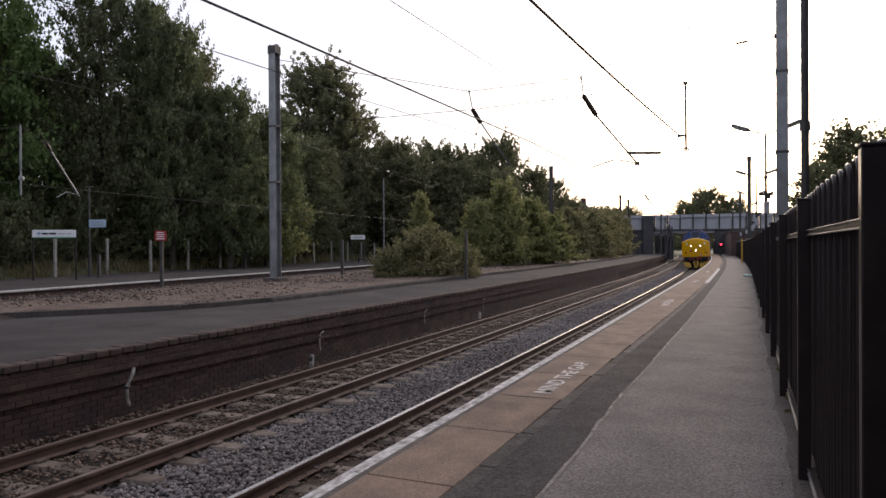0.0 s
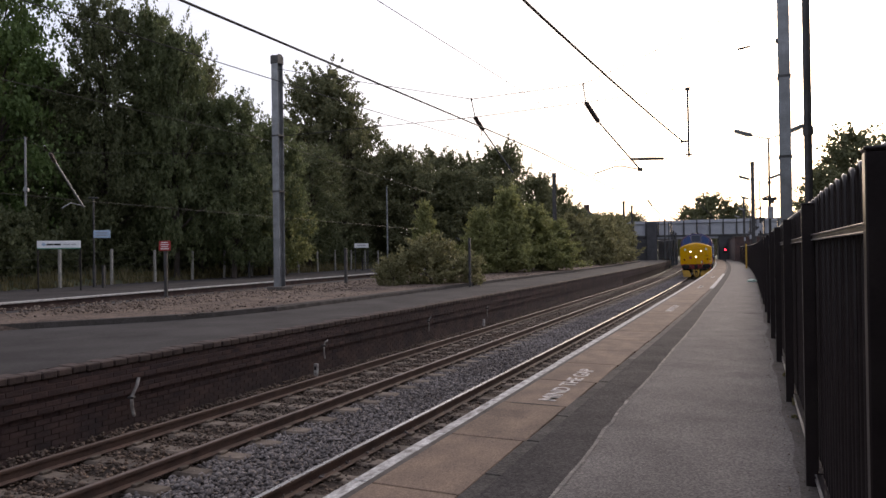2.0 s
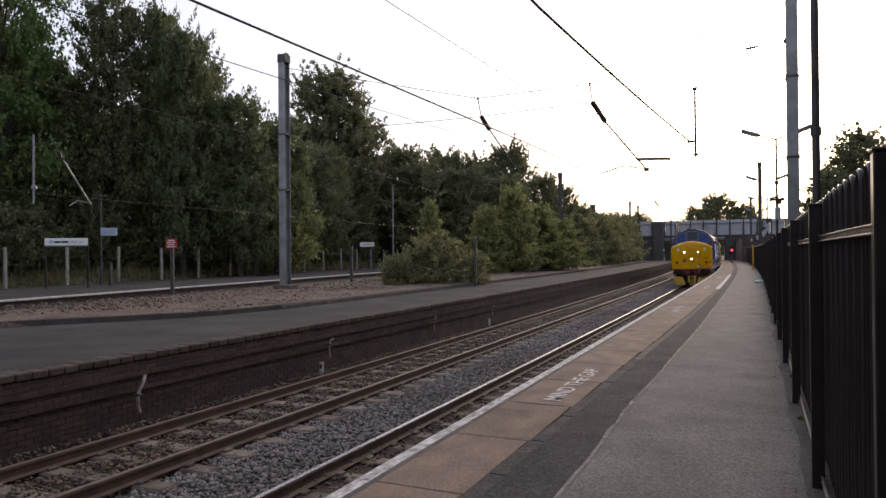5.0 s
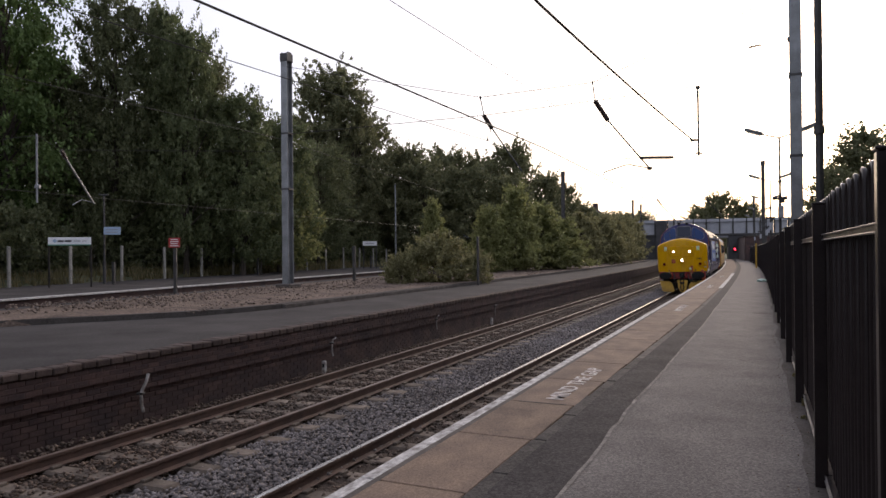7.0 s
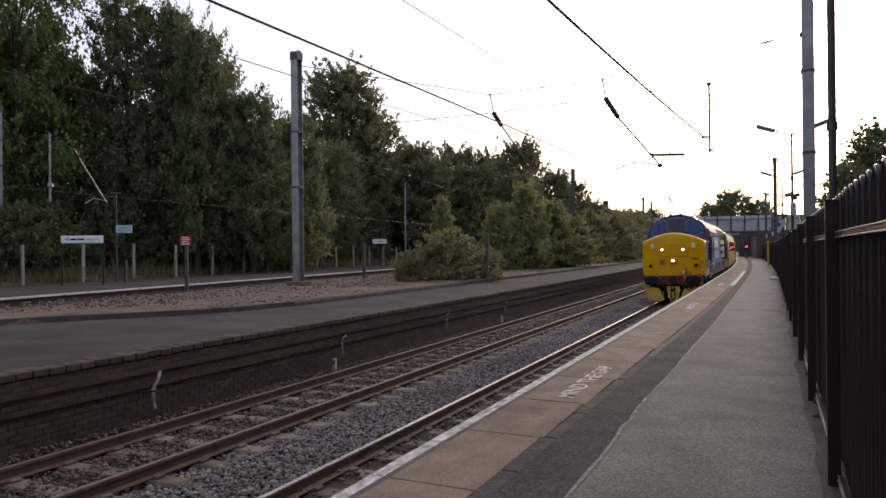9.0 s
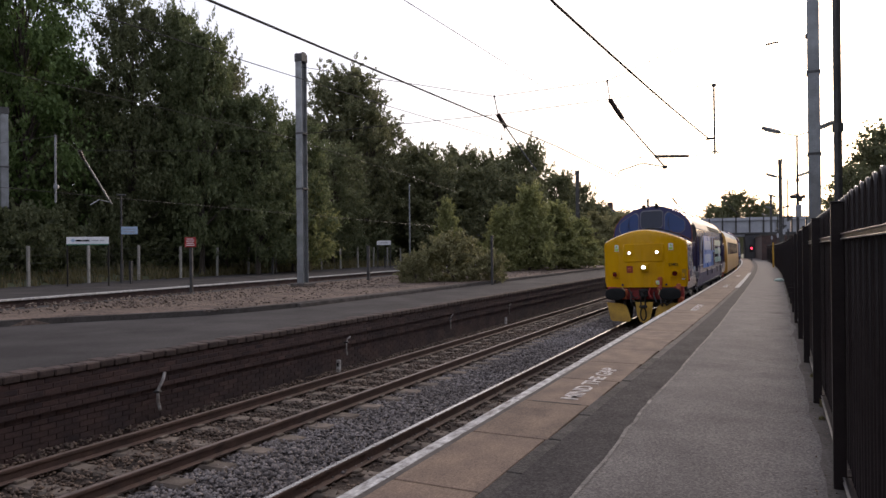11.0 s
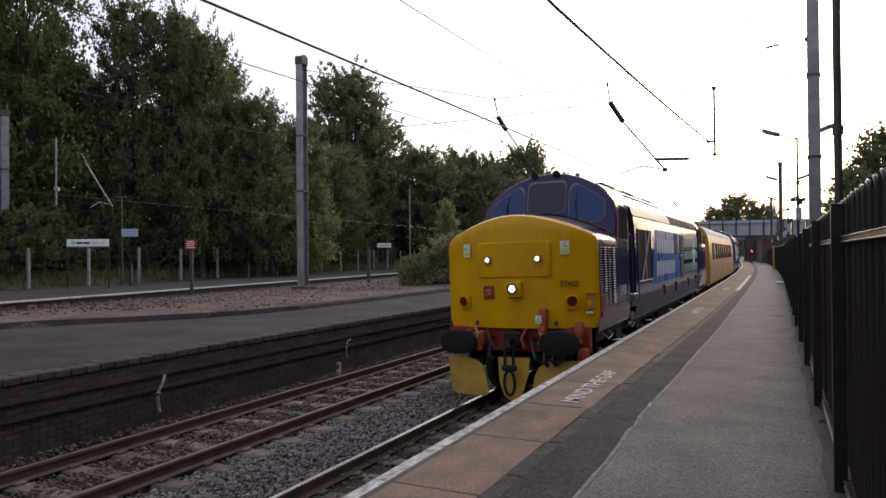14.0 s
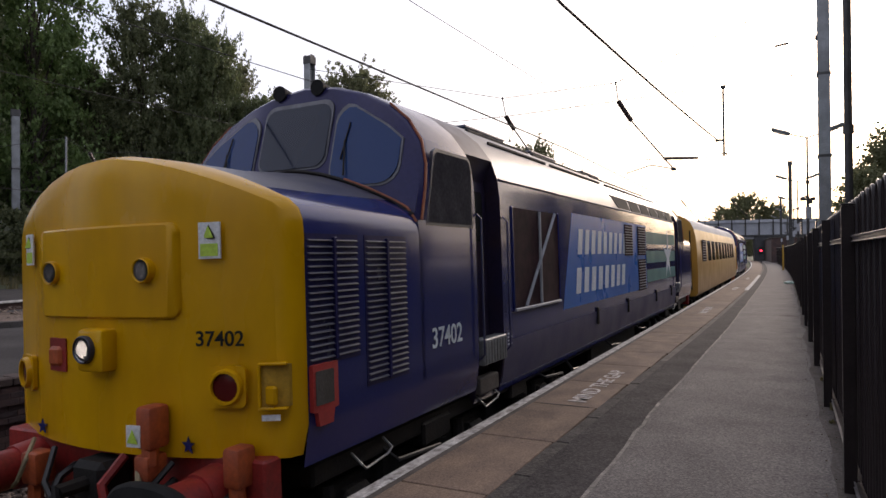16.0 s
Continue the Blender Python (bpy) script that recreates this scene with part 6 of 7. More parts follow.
def build_signs():
    # station name board on two posts; its words are too faint to read
    t = thing("name_board", far_pose(7.4, -5.4), "long white station name board on two dark posts", "sign", "signs on the far platform")
    for x in (-0.05, 1.80):
        bm = B()
        box(bm, (x - 0.9, 0, 1.2), (0.07, 0.07, 2.4), 0.01)
        part("post", bm, GREASE, t, "dark steel post")
    bm = B()
    box(bm, (-0.03, -0.03, 2.24), (1.90, 0.05, 0.36), 0.012)
    bd = part("board", bm, SIGN_WHITE, t, "white enamel board")
    bm = B()
    box(bm, (-0.03, -0.062, 2.05), (1.88, 0.012, 0.05))
    part("stripe", bm, SIGN_GREEN, bd, "green lower stripe")
    for x, w in ((-0.42, 0.26), (-0.1, 0.30), (0.3, 0.3), (0.62, 0.2)):
        bm = B()
        box(bm, (x, -0.062, 2.24), (w, 0.008, 0.08 if x < 0.2 else 0.04))
        part("word_bar", bm, BLACK if x < 0.2 else GREY_PANEL, bd)
    bm = B()
    plate(bm, [(-0.12, 0), (0, -0.09), (0.12, 0), (0, 0.09)], 0.008, pose(-0.68, -0.066, 2.25))
    part("symbol", bm, SIGN_BLUE, bd, "small blue green symbol")
    t.matrix_basis = t.matrix_basis @ pose(0, 0, 0, 0, 0, 33)
    t = thing("name_board", far_pose(41.5, -5.0) @ pose(0, 0, 0, 0, 0, 20), "distant white station name board on two posts", "sign", "signs on the far platform")
    for x in (-0.6, 0.6):
        bm = B()
        box(bm, (x, 0, 1.2), (0.08, 0.08, 2.4), 0.01)
        part("post", bm, DARK_STEEL, t, "dark steel post")
    bm = B()
    box(bm, (0, -0.03, 2.42), (1.35, 0.05, 0.42), 0.012)
    bd = part("board", bm, SIGN_WHITE, t, "white enamel board")
    bm = B()
    box(bm, (0, -0.06, 2.42), (0.8, 0.008, 0.07))
    part("word_bar", bm, GREY_PANEL, bd)
    # small blue direction sign
    t = thing("direction_sign", far_pose(10.9, -6.8) @ pose(0, 0, 0, 0, 0, 25), "small pale blue sign on a tall dark post", "sign", "signs on the far platform")
    bm = B()
    tube(bm, [(0, 0, 0), (0, 0, 4.8)], 0.05, 8)
    tube(bm, [(0, 0, 0), (0, 0, 1.2)], 0.09, 8)
    box(bm, (0, 0, 4.8), (0.5, 0.15, 0.08), 0.02)
    part("post", bm, DARK_STEEL, t, "tall dark post")
    bm = B()
    box(bm, (0.42, -0.03, 2.85), (0.86, 0.04, 0.42), 0.01)
    bd = part("board", bm, SIGN_BLUE, t, "pale blue board")
    for k in range(2):
        bm = B()
        box(bm, (0.42, -0.055, 2.78 + 0.14 * k), (0.6, 0.008, 0.05))
        part("word_bar", bm, GREY_PANEL, bd)
    # red notice on the island
    t = thing("warning_sign", station(20.25, -14.4, 0.1, 24), "small red enamel notice on a grey steel post", "sign")
    bm = B()
    box(bm, (0, 0, 0.95), (0.11, 0.11, 1.9), 0.012)
    part("post", bm, DARK_STEEL, t, "grey steel post")
    bm = B()
    box(bm, (0, -0.07, 1.86), (0.42, 0.03, 0.36), 0.02)
    bd = part("board", bm, SIGN_RED, t, "red notice with pale lines")
    for k in range(4):
        bm = B()
        box(bm, (0, -0.088, 1.75 + 0.075 * k), (0.30 - 0.05 * (k % 2), 0.006, 0.028))
        part("word_bar", bm, SIGN_WHITE, bd)
    # plain posts on the island and the far platform
    for m, h, w, mt, lb in ((station(31.75, -14.1, 0.1), 1.75, 0.14, DARK_STEEL, "plain dark post on the island platform"),
                            (station(31.0, -7.0, 0.0), 2.2, 0.10, DARK_STEEL, "plain dark post beside the bush"),
                            (station(112, -4.8, -1.1), 7.4, 0.22, DARK_STEEL, "tall slim dark post before the bridge"),
                            (station(113, -4.25, -1.1), 7.0, 0.14, DARK_STEEL, "tall slim dark post before the bridge"),
                            (far_pose(10.0, -5.3), 1.15, 0.14, DARK_STEEL, "short dark bollard post"),
                            (far_pose(24.5, -6.2), 1.2, 0.14, DARK_STEEL, "short dark bollard post"),
                            (far_pose(42.6, -5.4), 1.2, 0.14, DARK_STEEL, "short dark bollard post")):
        p_ = thing("post", m, lb, "post", "plain posts")
        bm = B()
        box(bm, (0, 0, h / 2), (w, w, h), 0.012)
        part("shaft", bm, mt, p_)
        bm = B()
        box(bm, (0, 0, h), (w * 1.15, w * 1.15, 0.05), 0.012)
        part("top", bm, mt, p_)
    p_ = thing("lamp_post", far_pose(41.7, -2.4), "slim pale lamp column on the far platform", "lamp post", "platform lamps")
    bm = B()
    tube(bm, [(0, 0, 0), (0, 0, 4.0), (0, 0, 8.0)], 0.09, 8, 0.06)
    part("post", bm, GALV, p_, "pale tapered column")
    # white drain pipes and marker against the island wall
    for s, z0, z1 in ((9.75, -0.93, -0.36), (15.0, -0.80, -0.40), (20.5, -0.78, -0.38), (25.5, -0.78, -0.45)):
        bm = B()
        tube(bm, [at(s + 0.06, ISLAND + 0.03, z0), at(s + 0.015, ISLAND + 0.04, z0 + 0.14), at(s, ISLAND + 0.05, z0 + 0.30), at(s + 0.02, ISLAND + 0.07, z0 + 0.38), at(s + 0.07, ISLAND + 0.09, (z0 + 0.40 + z1) / 2), at(s + 0.12, ISLAND + 0.07, z1 + 0.02)], 0.026 if s < 12 else 0.016, 8)
        t = thing("drain_pipe", Matrix(), "short chipped white drain pipe against the brick wall", "pipe", "drain pipes on the island wall")
        part("pipe", bm, PIPE_WHITE, t)
        bm = B()
        box(bm, at(s, ISLAND + 0.04, z0 + 0.30), (0.10, 0.10, 0.035), 0.008)
        part("bracket", bm, DARK_STEEL, t, "dark pipe bracket")
    t = thing("marker_post", station(14.4, ISLAND + 0.25, -1.1), "stubby white marker beside the far track", "marker")
    bm = B()
    box(bm, (0, 0, 0.15), (0.09, 0.07, 0.30), 0.012)
    part("block", bm, PIPE_WHITE, t, "white painted block")
    bm = B()
    box(bm, (0, -0.037, 0.2), (0.05, 0.006, 0.08))
    part("mark", bm, BLACK, t, "dark mark")
    t = thing("marker_post", station(24.6, ISLAND + 0.25, -1.1), "stubby white marker beside the far track", "marker")
    bm = B()
    box(bm, (0, 0, 0.15), (0.08, 0.07, 0.30), 0.012)
    part("block", bm, PIPE_WHITE, t, "white painted block")
    # signal at the platform's end
    t = thing("signal", station(97, 3.4, 0), "railway signal showing a red light", "signal")
    bm = B()
    box(bm, (0, 0, 0.7), (0.12, 0.12, 1.4), 0.01)
    part("post", bm, DARK_STEEL, t, "dark post")
    bm = B()
    box(bm, (0, 0, 1.55), (0.5, 0.3, 0.9), 0.05)
    hd = part("head", bm, GREASE, t, "black signal head")
    bm = B()
    tube(bm, [(0, -0.17, 1.55), (0, -0.19, 1.55)], 0.13, 14)
    part("red_light", bm, SIGNAL_RED, hd, "glowing red signal lens")
    # crumpled bag by the fence
    t = thing("litter_bag", station(37.4, 4.78, 0), "crumpled pale green plastic bag on the asphalt", "litter")
    bm = B()
    bmesh.ops.create_icosphere(bm, subdivisions=3, radius=1.0)
    for v in bm.verts:
        k = 1 + 0.35 * noise.noise(v.co * 2.1) + 0.18 * noise.noise(v.co * 5.3)
        v.co = Vector((v.co.x * 0.20 * k, v.co.y * 0.16 * k, max(0.0, 0.05 + v.co.z * 0.085 * k)))
    part("bag", bm, BAG, t)
    # yellow bollard by the fence
    t = thing("bollard", station(62.5, 4.75, 0), "slim faded yellow bollard beside the fence", "bollard")
    bm = B()
    tube(bm, [(0, 0, 0), (0, 0, 2.0)], 0.065, 10)
    part("post", bm, YELLOW_DIRT_SHADE, t)
    bm = B()
    tube(bm, [(0, 0, 2.0), (0, 0, 2.06)], 0.075, 10)
    part("cap", bm, GREASE, t)


def build_shelter():
    """Small flat-roofed waiting shelter far along the other platform."""
    t = thing("platform_shelter", far_pose(64.5, -2.7), "grey flat-roofed waiting shelter far along the platform", "shelter")
    bm = B()
    box(bm, (0, 0, 3.42), (2.2, 4.4, 0.55), 0.05)
    part("roof", bm, GREY_PANEL, t, "grey flat roof with a deep fascia")
    for x in (-0.95, 0.95):
        for y in (-1.9, 1.9):
            bm = B()
            box(bm, (x, y, 1.57), (0.1, 0.1, 3.15), 0.01)
            part("post", bm, DARK_STEEL, t, "dark steel post")
    bm = B()
    box(bm, (-0.95, 0, 1.6), (0.05, 3.7, 2.9), 0.01)
    part("back_wall", bm, SLATE, t, "dark back wall")


def build_bridge():
    """Road bridge across the line at the station's end."""
    s = 128
    br = thing("bridge", station(s, 0.0, 0), "grey steel road bridge with panelled sides on brick abutments", "bridge")
    top, low = 6.6, 3.9
    bm = B()
    box(bm, (1.0, 0.5, low - 0.15), (34, 9.0, 0.5), 0.03)
    part("deck", bm, GREY_PANEL, br, "grey bridge deck")
    bm = B()
    box(bm, (1.0, -4.1, top - 0.25), (34, 0.35, 0.5), 0.03)
    part("top_girder", bm, GREY_PANEL, br, "grey upper girder")
    bm = B()
    box(bm, (1.0, -4.1, low + 0.1), (34, 0.4, 0.3), 0.03)
    part("bottom_girder", bm, DARK_STEEL, br, "dark lower girder")
    for k in range(15):
        x = -10.5 + k * 2.05
        bm = B()
        box(bm, (x, -4.1, (top + low) / 2), (0.22, 0.36, top - low), 0.02)
        part("upright", bm, DARK_STEEL, br, "dark steel upright")
        if k < 14:
            bm = B()
            box(bm, (x + 1.02, -3.95, (top + low) / 2), (1.8, 0.06, top - low - 0.5), 0.01)
            part("panel", bm, GREY_PANEL, br, "pale grey panel")
    for x0, w in ((-11.8, 9.0), (11.6, 17.0)):
        bm = B()
        box(bm, (x0, 0.6, 1.3), (w, 9.4, 5.4), 0.05)
        part("abutment", bm, SLATE, br, "dark engineering brick abutment")
    bm = B()
    box(bm, (-7.45, -4.2, 2.5), (1.7, 1.0, 7.9), 0.04)
    part("pier", bm, SLATE, br, "dark blue-grey brick pier")
    bm = B()
    box(bm, (-5.3, 5.6, 1.2), (3.4, 0.6, 5.0), 0.04)
    part("wing_wall", bm, GREY_PANEL, br, "grey rendered wing wall")
    for x, tilt in ((-4.6, 8), (-3.9, 4)):
        bm = B()
        box(bm, (x, -4.4, 1.6), (0.28, 0.28, 5.4), 0.02, pose(0, 0, 0, 0, tilt, 0))
        part("prop", bm, DARK_STEEL, br, "slanting dark prop")
    for k in range(9):
        bm = B()
        box(bm, (-13 + k * 3.4, -4.1, top + 0.25), (0.12, 0.12, 0.5), 0.01)
        part("parapet_stub", bm, DARK_STEEL, br, "short parapet stub")
    w = thing("retaining_wall", station(112, 5.6, 0), "dark brick retaining wall beside the line", "wall")
    bm = B()
    box(bm, (2.5, 0, 1.5), (7.0, 26, 3.4), 0.06)
    part("wall", bm, BRICK, w)
    bm = B()
    box(bm, (2.5, 0, 3.24), (7.2, 26.2, 0.12), 0.02)
    part("coping", bm, KERB, w, "grey coping")
    # house roof over the trees
    h = thing("house", pose(24.6, 132, -0.9, 0, 0, 20), "distant house with a slate roof and two chimneys", "house")
    bm = B()
    box(bm, (0, 0, 4.0), (9, 7, 8.2), 0.04)
    part("wall", bm, BRICK, h, "dull brick walls")
    bm = B()
    v = [bm.verts.new(q) for q in ((-4.8, -3.8, 8.0), (4.8, -3.8, 8.0), (4.8, 3.8, 8.0), (-4.8, 3.8, 8.0), (-3.2, 0, 10.6), (3.2, 0, 10.6))]
    for f in ((0, 1, 5, 4), (2, 3, 4, 5), (1, 2, 5), (3, 0, 4), (3, 2, 1, 0)):
        bm.faces.new([v[i] for i in f])
    rf = part("roof", bm, SLATE, h, "dark slate roof")
    for x in (-3.2, 3.0):
        bm = B()
        box(bm, (x, 0, 10.8), (0.8, 0.8, 1.6), 0.03)
        part("chimney", bm, BRICK, rf, "brick chimney")
    for x in (-2.6, 0, 2.6):
        bm = B()
        box(bm, (x, -3.5, 6.4), (1.1, 0.08, 1.3), 0.02)
        part("window", bm, COACH_GLASS, h, "dark window")


# ---------------------------------------------------------------- trees and plants
def leaf_mesh(name, centres, sizes, n, leaf, material, seed, droop=0.0, spread=None, loose=0.5):
    """Leaves scattered round clump centres, denser near each clump's skin."""
    rng = np.random.default_rng(seed)
    w = sizes ** 2
    pick = rng.choice(len(centres), n, p=w / w.sum())
    d = rng.normal(size=(n, 3))
    d /= np.linalg.norm(d, axis=1)[:, None]
    rad = sizes[pick] * np.abs(rng.normal(0.62, 0.42, n))
    c = centres[pick] + d * rad[:, None] * np.array([1, 1, 0.85])
    if spread is not None:
        # some leaves hang on a loose twig between the clumps
        base, h, r, cone, lean = spread
        k = int(n * loose)
        q = rng.random(k) ** 0.85
        a = rng.random(k) * 6.283
        lobes = 1 + 0.16 * np.sin(3 * a + 7 * q + seed) + 0.12 * np.sin(5 * a - 11 * q + 2 * seed) + 0.08 * np.sin(9 * a + 17 * q)
        width = r * (1 - q) ** cone * (0.6 + 0.4 * np.minimum(1, q * 5)) * lobes
        rr = 0.88 * width * np.sqrt(rng.random(k))
        twig = np.stack([rr * np.cos(a) + lean[0] * q, rr * np.sin(a) + lean[1] * q,
                         base + (h - base) * (0.03 + 0.94 * q) + 0.03 * h * np.sin(4 * a + seed) * q], 1)
        way = np.stack([np.cos(a), np.sin(a), 0.5 - 0.6 * droop + 0.6 * q], 1) + 0.35 * rng.normal(size=(k, 3))
        way /= np.linalg.norm(way, axis=1)[:, None]
        own = rng.integers(0, max(40, k // 26), k)
        reach = (rng.uniform(0.14, 0.42, k)[own] * r * rng.random(k))[:, None]
        c[:k] = twig[own] + way[own] * reach + 0.018 * r * rng.normal(size=(k, 3))
    c[:, 2] -= droop * rng.random(n) ** 2 * sizes[pick]
    u = rng.normal(size=(n, 3)) + np.array([0, 0, -0.35 - droop])
    u /= np.linalg.norm(u, axis=1)[:, None]
    v = np.cross(u, d + 0.6 * rng.normal(size=(n, 3)))
    v /= np.linalg.norm(v, axis=1)[:, None] + 1e-9
    ln = leaf * rng.uniform(0.6, 1.4, n)[:, None]
    wd = ln * 0.30
    verts = np.stack([c - u * ln * 0.5, c + v * wd, c + u * ln * 0.5, c - v * wd], 1).reshape(-1, 3)
    me = bpy.data.meshes.new(name)
    me.vertices.add(4 * n)
    me.vertices.foreach_set("co", verts.ravel())
    me.loops.add(4 * n)
    me.loops.foreach_set("vertex_index", np.arange(4 * n, dtype=np.int32))
    me.polygons.add(n)
    me.polygons.foreach_set("loop_start", np.arange(0, 4 * n, 4, dtype=np.int32))
    me.update(calc_edges=True)
    me.materials.append(material)
    return me


def build_tree(name, h, r, base, n, leaf, material, seed, label, category="tree", clumps=46, droop=0.2, cone=0.35, csize=(0.16, 0.30), loose=0.5):
    """Tapered trunk with limbs that reach into a crown of leaf clumps."""
    rng = np.random.default_rng(seed)
    t = thing(name, Matrix(), label, category, "trees" if category == "tree" else "bushes")
    bm = B()
    lean = rng.uniform(-0.03, 0.03, 2) * h
    trunk = [(lean[0] * q + 0.1 * math.sin(5 * q + seed), lean[1] * q + 0.1 * math.cos(4 * q), h * 0.86 * q) for q in np.linspace(0, 1, 7)]
    tube(bm, trunk, max(0.035, h * 0.018), 9, 0.03)
    part("trunk", bm, BARK, t, "rough brown trunk")
    cs, sz = [], []
    bm = B()
    for i in range(clumps):
        q = rng.random() ** 0.8
        z = base + (h - base) * (0.06 + 0.90 * q)
        width = r * (1 - q) ** cone * (0.55 + 0.45 * min(1, q * 5)) * rng.uniform(0.55, 1.12)
        a = rng.random() * 6.283
        rr = width * math.sqrt(rng.uniform(0.15, 1.0))
        c = np.array([rr * math.cos(a) + lean[0] * q, rr * math.sin(a) + lean[1] * q, z])
        cs.append(c)
        sz.append(r * rng.uniform(*csize) * (1.15 - 0.5 * q))
        if i % 3 == 0:
            q0 = max(0.08, (z / h) * 0.72)
            st = Vector((lean[0] * q0, lean[1] * q0, h * 0.86 * q0))
            md = st.lerp(Vector(c), 0.5) + Vector((0, 0, 0.04 * h * rng.uniform(-.3, 1)))
            tube(bm, [st, md, Vector(c)], max(0.02, h * 0.0055), 5, 0.012)
    part("limb", bm, BARK, t, "branching limbs")
    me = leaf_mesh("crown", np.array(cs), np.array(sz), n, leaf, material, seed, droop, (base, h, r, cone, lean), loose)
    o = new("crown", me)
    o.parent = t
    tagged(o, "leafy crown with an uneven outline")
    return t


def bank_z(x, y):
    """Height of the wooded bank behind the far platform."""
    v = (x + 15.71) * math.cos(FAR_DIR) - (y - 24.15) * math.sin(FAR_DIR)
    return float(np.interp(-v, (9, 14, 30, 45), (0, 0.8, 4.2, 7.5)))


def grow(proto, spots, zf=None):
    """Place a tree at the first spot and copies at the others: x, y, turn, scale across, scale up."""
    for i, (x, y, turn, k, kz) in enumerate(spots):
        m = pose(x, y, (zf(x, y) if zf else 0) - 0.1, 0, 0, turn)
        o = proto if i == 0 else copy_thing(proto, m)
        o.matrix_basis = m @ Matrix.Diagonal((k, k, kz, 1))


def build_plants():
    big = build_tree("tree", 16, 4.6, 1.0, 46000, 0.24, LEAF_DARK, 11, "tall dark green broadleaf tree on the bank", clumps=140, cone=0.22, csize=(0.11, 0.22), loose=0.30)
    grow(big, [(-25.6, 45, 140, 0.7, 0.8), (-22.9, 46, 70, 0.72, 1.17), (-40, 58, 200, 1.2, 0.9), (-33.5, 60, 250, 1.15, 0.7),
               (-28, 62, 300, 1.2, 0.7), (-22, 63, 20, 1.1, 0.75), (-17.5, 61, 110, 1.0, 0.70), (-33, 48, 170, 1.0, 0.95), (-13.6, 67, 210, 0.9, 0.75), (-34.5, 40, 25, 1.1, 1.3)], bank_z)
    fresh = build_tree("tree", 16, 4.6, 1.0, 44000, 0.24, LEAF_FRESH, 19, "tall fresh green broadleaf tree on the bank", clumps=120, droop=0.5, cone=0.22, csize=(0.12, 0.24), loose=0.28)
    grow(fresh, [(-28.2, 42, 0, 1.03, 1.31)], bank_z)
    mid = build_tree("tree", 16, 4.2, 1.0, 46000, 0.24, LEAF_MID, 23, "tall feathery green tree on the bank", clumps=130, droop=0.9, cone=0.26, csize=(0.10, 0.20), loose=0.32)
    grow(mid, [(-18.6, 47, 0, 0.72, 1.10), (-15.2, 49, 90, 0.72, 0.84), (-13.4, 53.5, 200, 0.75, 0.78), (-30.5, 37.5, 310, 0.9, 1.3), (-20.9, 48, 30, 0.62, 1.2)], bank_z)
    airy = build_tree("tree", 16.2, 4.1, 0.8, 30000, 0.25, LEAF_HAZED, 37, "tall open-crowned tree with gaps in its leaves", clumps=120, cone=0.26, csize=(0.10, 0.19), loose=0.35)
    grow(airy, [(-13.9, 79, 0, 1.32, 1.40), (-10.6, 85.5, 120, 1.3, 1.12), (-16.0, 80, 220, 1.2, 1.34), (-12.0, 80, 265, 1.05, 1.28), (-18.2, 50.5, 40, 0.7, 1.0)], bank_z)
    far_tree = build_tree("tree", 13, 5.2, 0.2, 24000, 0.34, LEAF_HAZED, 41, "distant rounded tree, haze put into its leaf colour", clumps=120, cone=0.24, csize=(0.11, 0.22))
    grow(far_tree, [(-6.7, 88, 0, 0.98, 1.16), (-10.9, 88, 60, 0.95, 0.92), (-1.1, 95, 60, 1.0, 1.20), (3.9, 96, 100, 1.0, 1.14), (8.3, 97, 220, 0.95, 1.27), (12.9, 100, 330, 0.8, 0.98),
                    (16.8, 106, 10, 0.7, 0.90), (20.5, 112, 120, 0.8, 0.72), (24.5, 116, 80, 0.8, 0.62), (29, 120, 20, 0.8, 0.62), (-3.5, 84, 190, 1.0, 0.95), (1.5, 86, 250, 1.0, 0.92), (6.5, 88, 290, 0.95, 0.85),
                    (70, 195, 45, 1.2, 1.05), (77, 197, 150, 1.5, 1.32), (83, 196, 280, 1.2, 1.1), (58, 168, 60, 0.9, 0.45), (63, 172, 170, 1.0, 0.5), (52, 160, 100, 0.8, 0.45), (67, 176, 20, 1.0, 0.5), (38, 140, 190, 0.9, 0.70)])
    # trees added out of view to hold back sky light and reflections
    near = build_tree("tree", 11, 4.0, 0.3, 9000, 0.42, LEAF_DARK, 45, "unseen tree added to cut sky light and reflections", clumps=70, cone=0.4)
    grow(near, [(9.5, 5.5, 0, 1.0, 0.8), (13, 10.5, 90, 1.0, 0.9), (17.5, 16, 180, 0.9, 0.8), (7.5, -2, 40, 1.0, 0.9), (4, -9, 130, 1.1, 1.0), (-5, -14, 220, 1.1, 1.1), (-16, -12, 300, 1.2, 1.1), (-24, -2, 60, 1.2, 1.2), (-32, 12, 10, 1.2, 1.2), (-38, 26, 110, 1.2, 1.3)])
    # unseen tree row, added so the locomotive's side reflects less sky
    close = [at(sv, ov) for sv, ov in ((-9, 11), (-4, 12), (0, 11.5), (3.5, 13.5), (7, 14.5), (11, 17.5), (15, 20.5), (20, 24))]
    unseen_row = build_tree("tree", 10, 3.6, 0.1, 15000, 0.34, LEAF_DARK, 47, "unseen dense tree added to darken the train's reflections", clumps=90, cone=0.3)
    grow(unseen_row, [(q.x, q.y, 47 * i, 1.0, (0.75, 0.85, 0.7, 0.8)[i % 4]) for i, q in enumerate(close)]
         + [(10.4, 7.6, 20, 0.85, 0.8), (14.6, 10.4, 130, 0.9, 0.75), (19.0, 14.4, 250, 0.95, 0.85), (24.2, 19.2, 310, 1.0, 0.8), (30.0, 24.5, 80, 1.0, 0.85)])
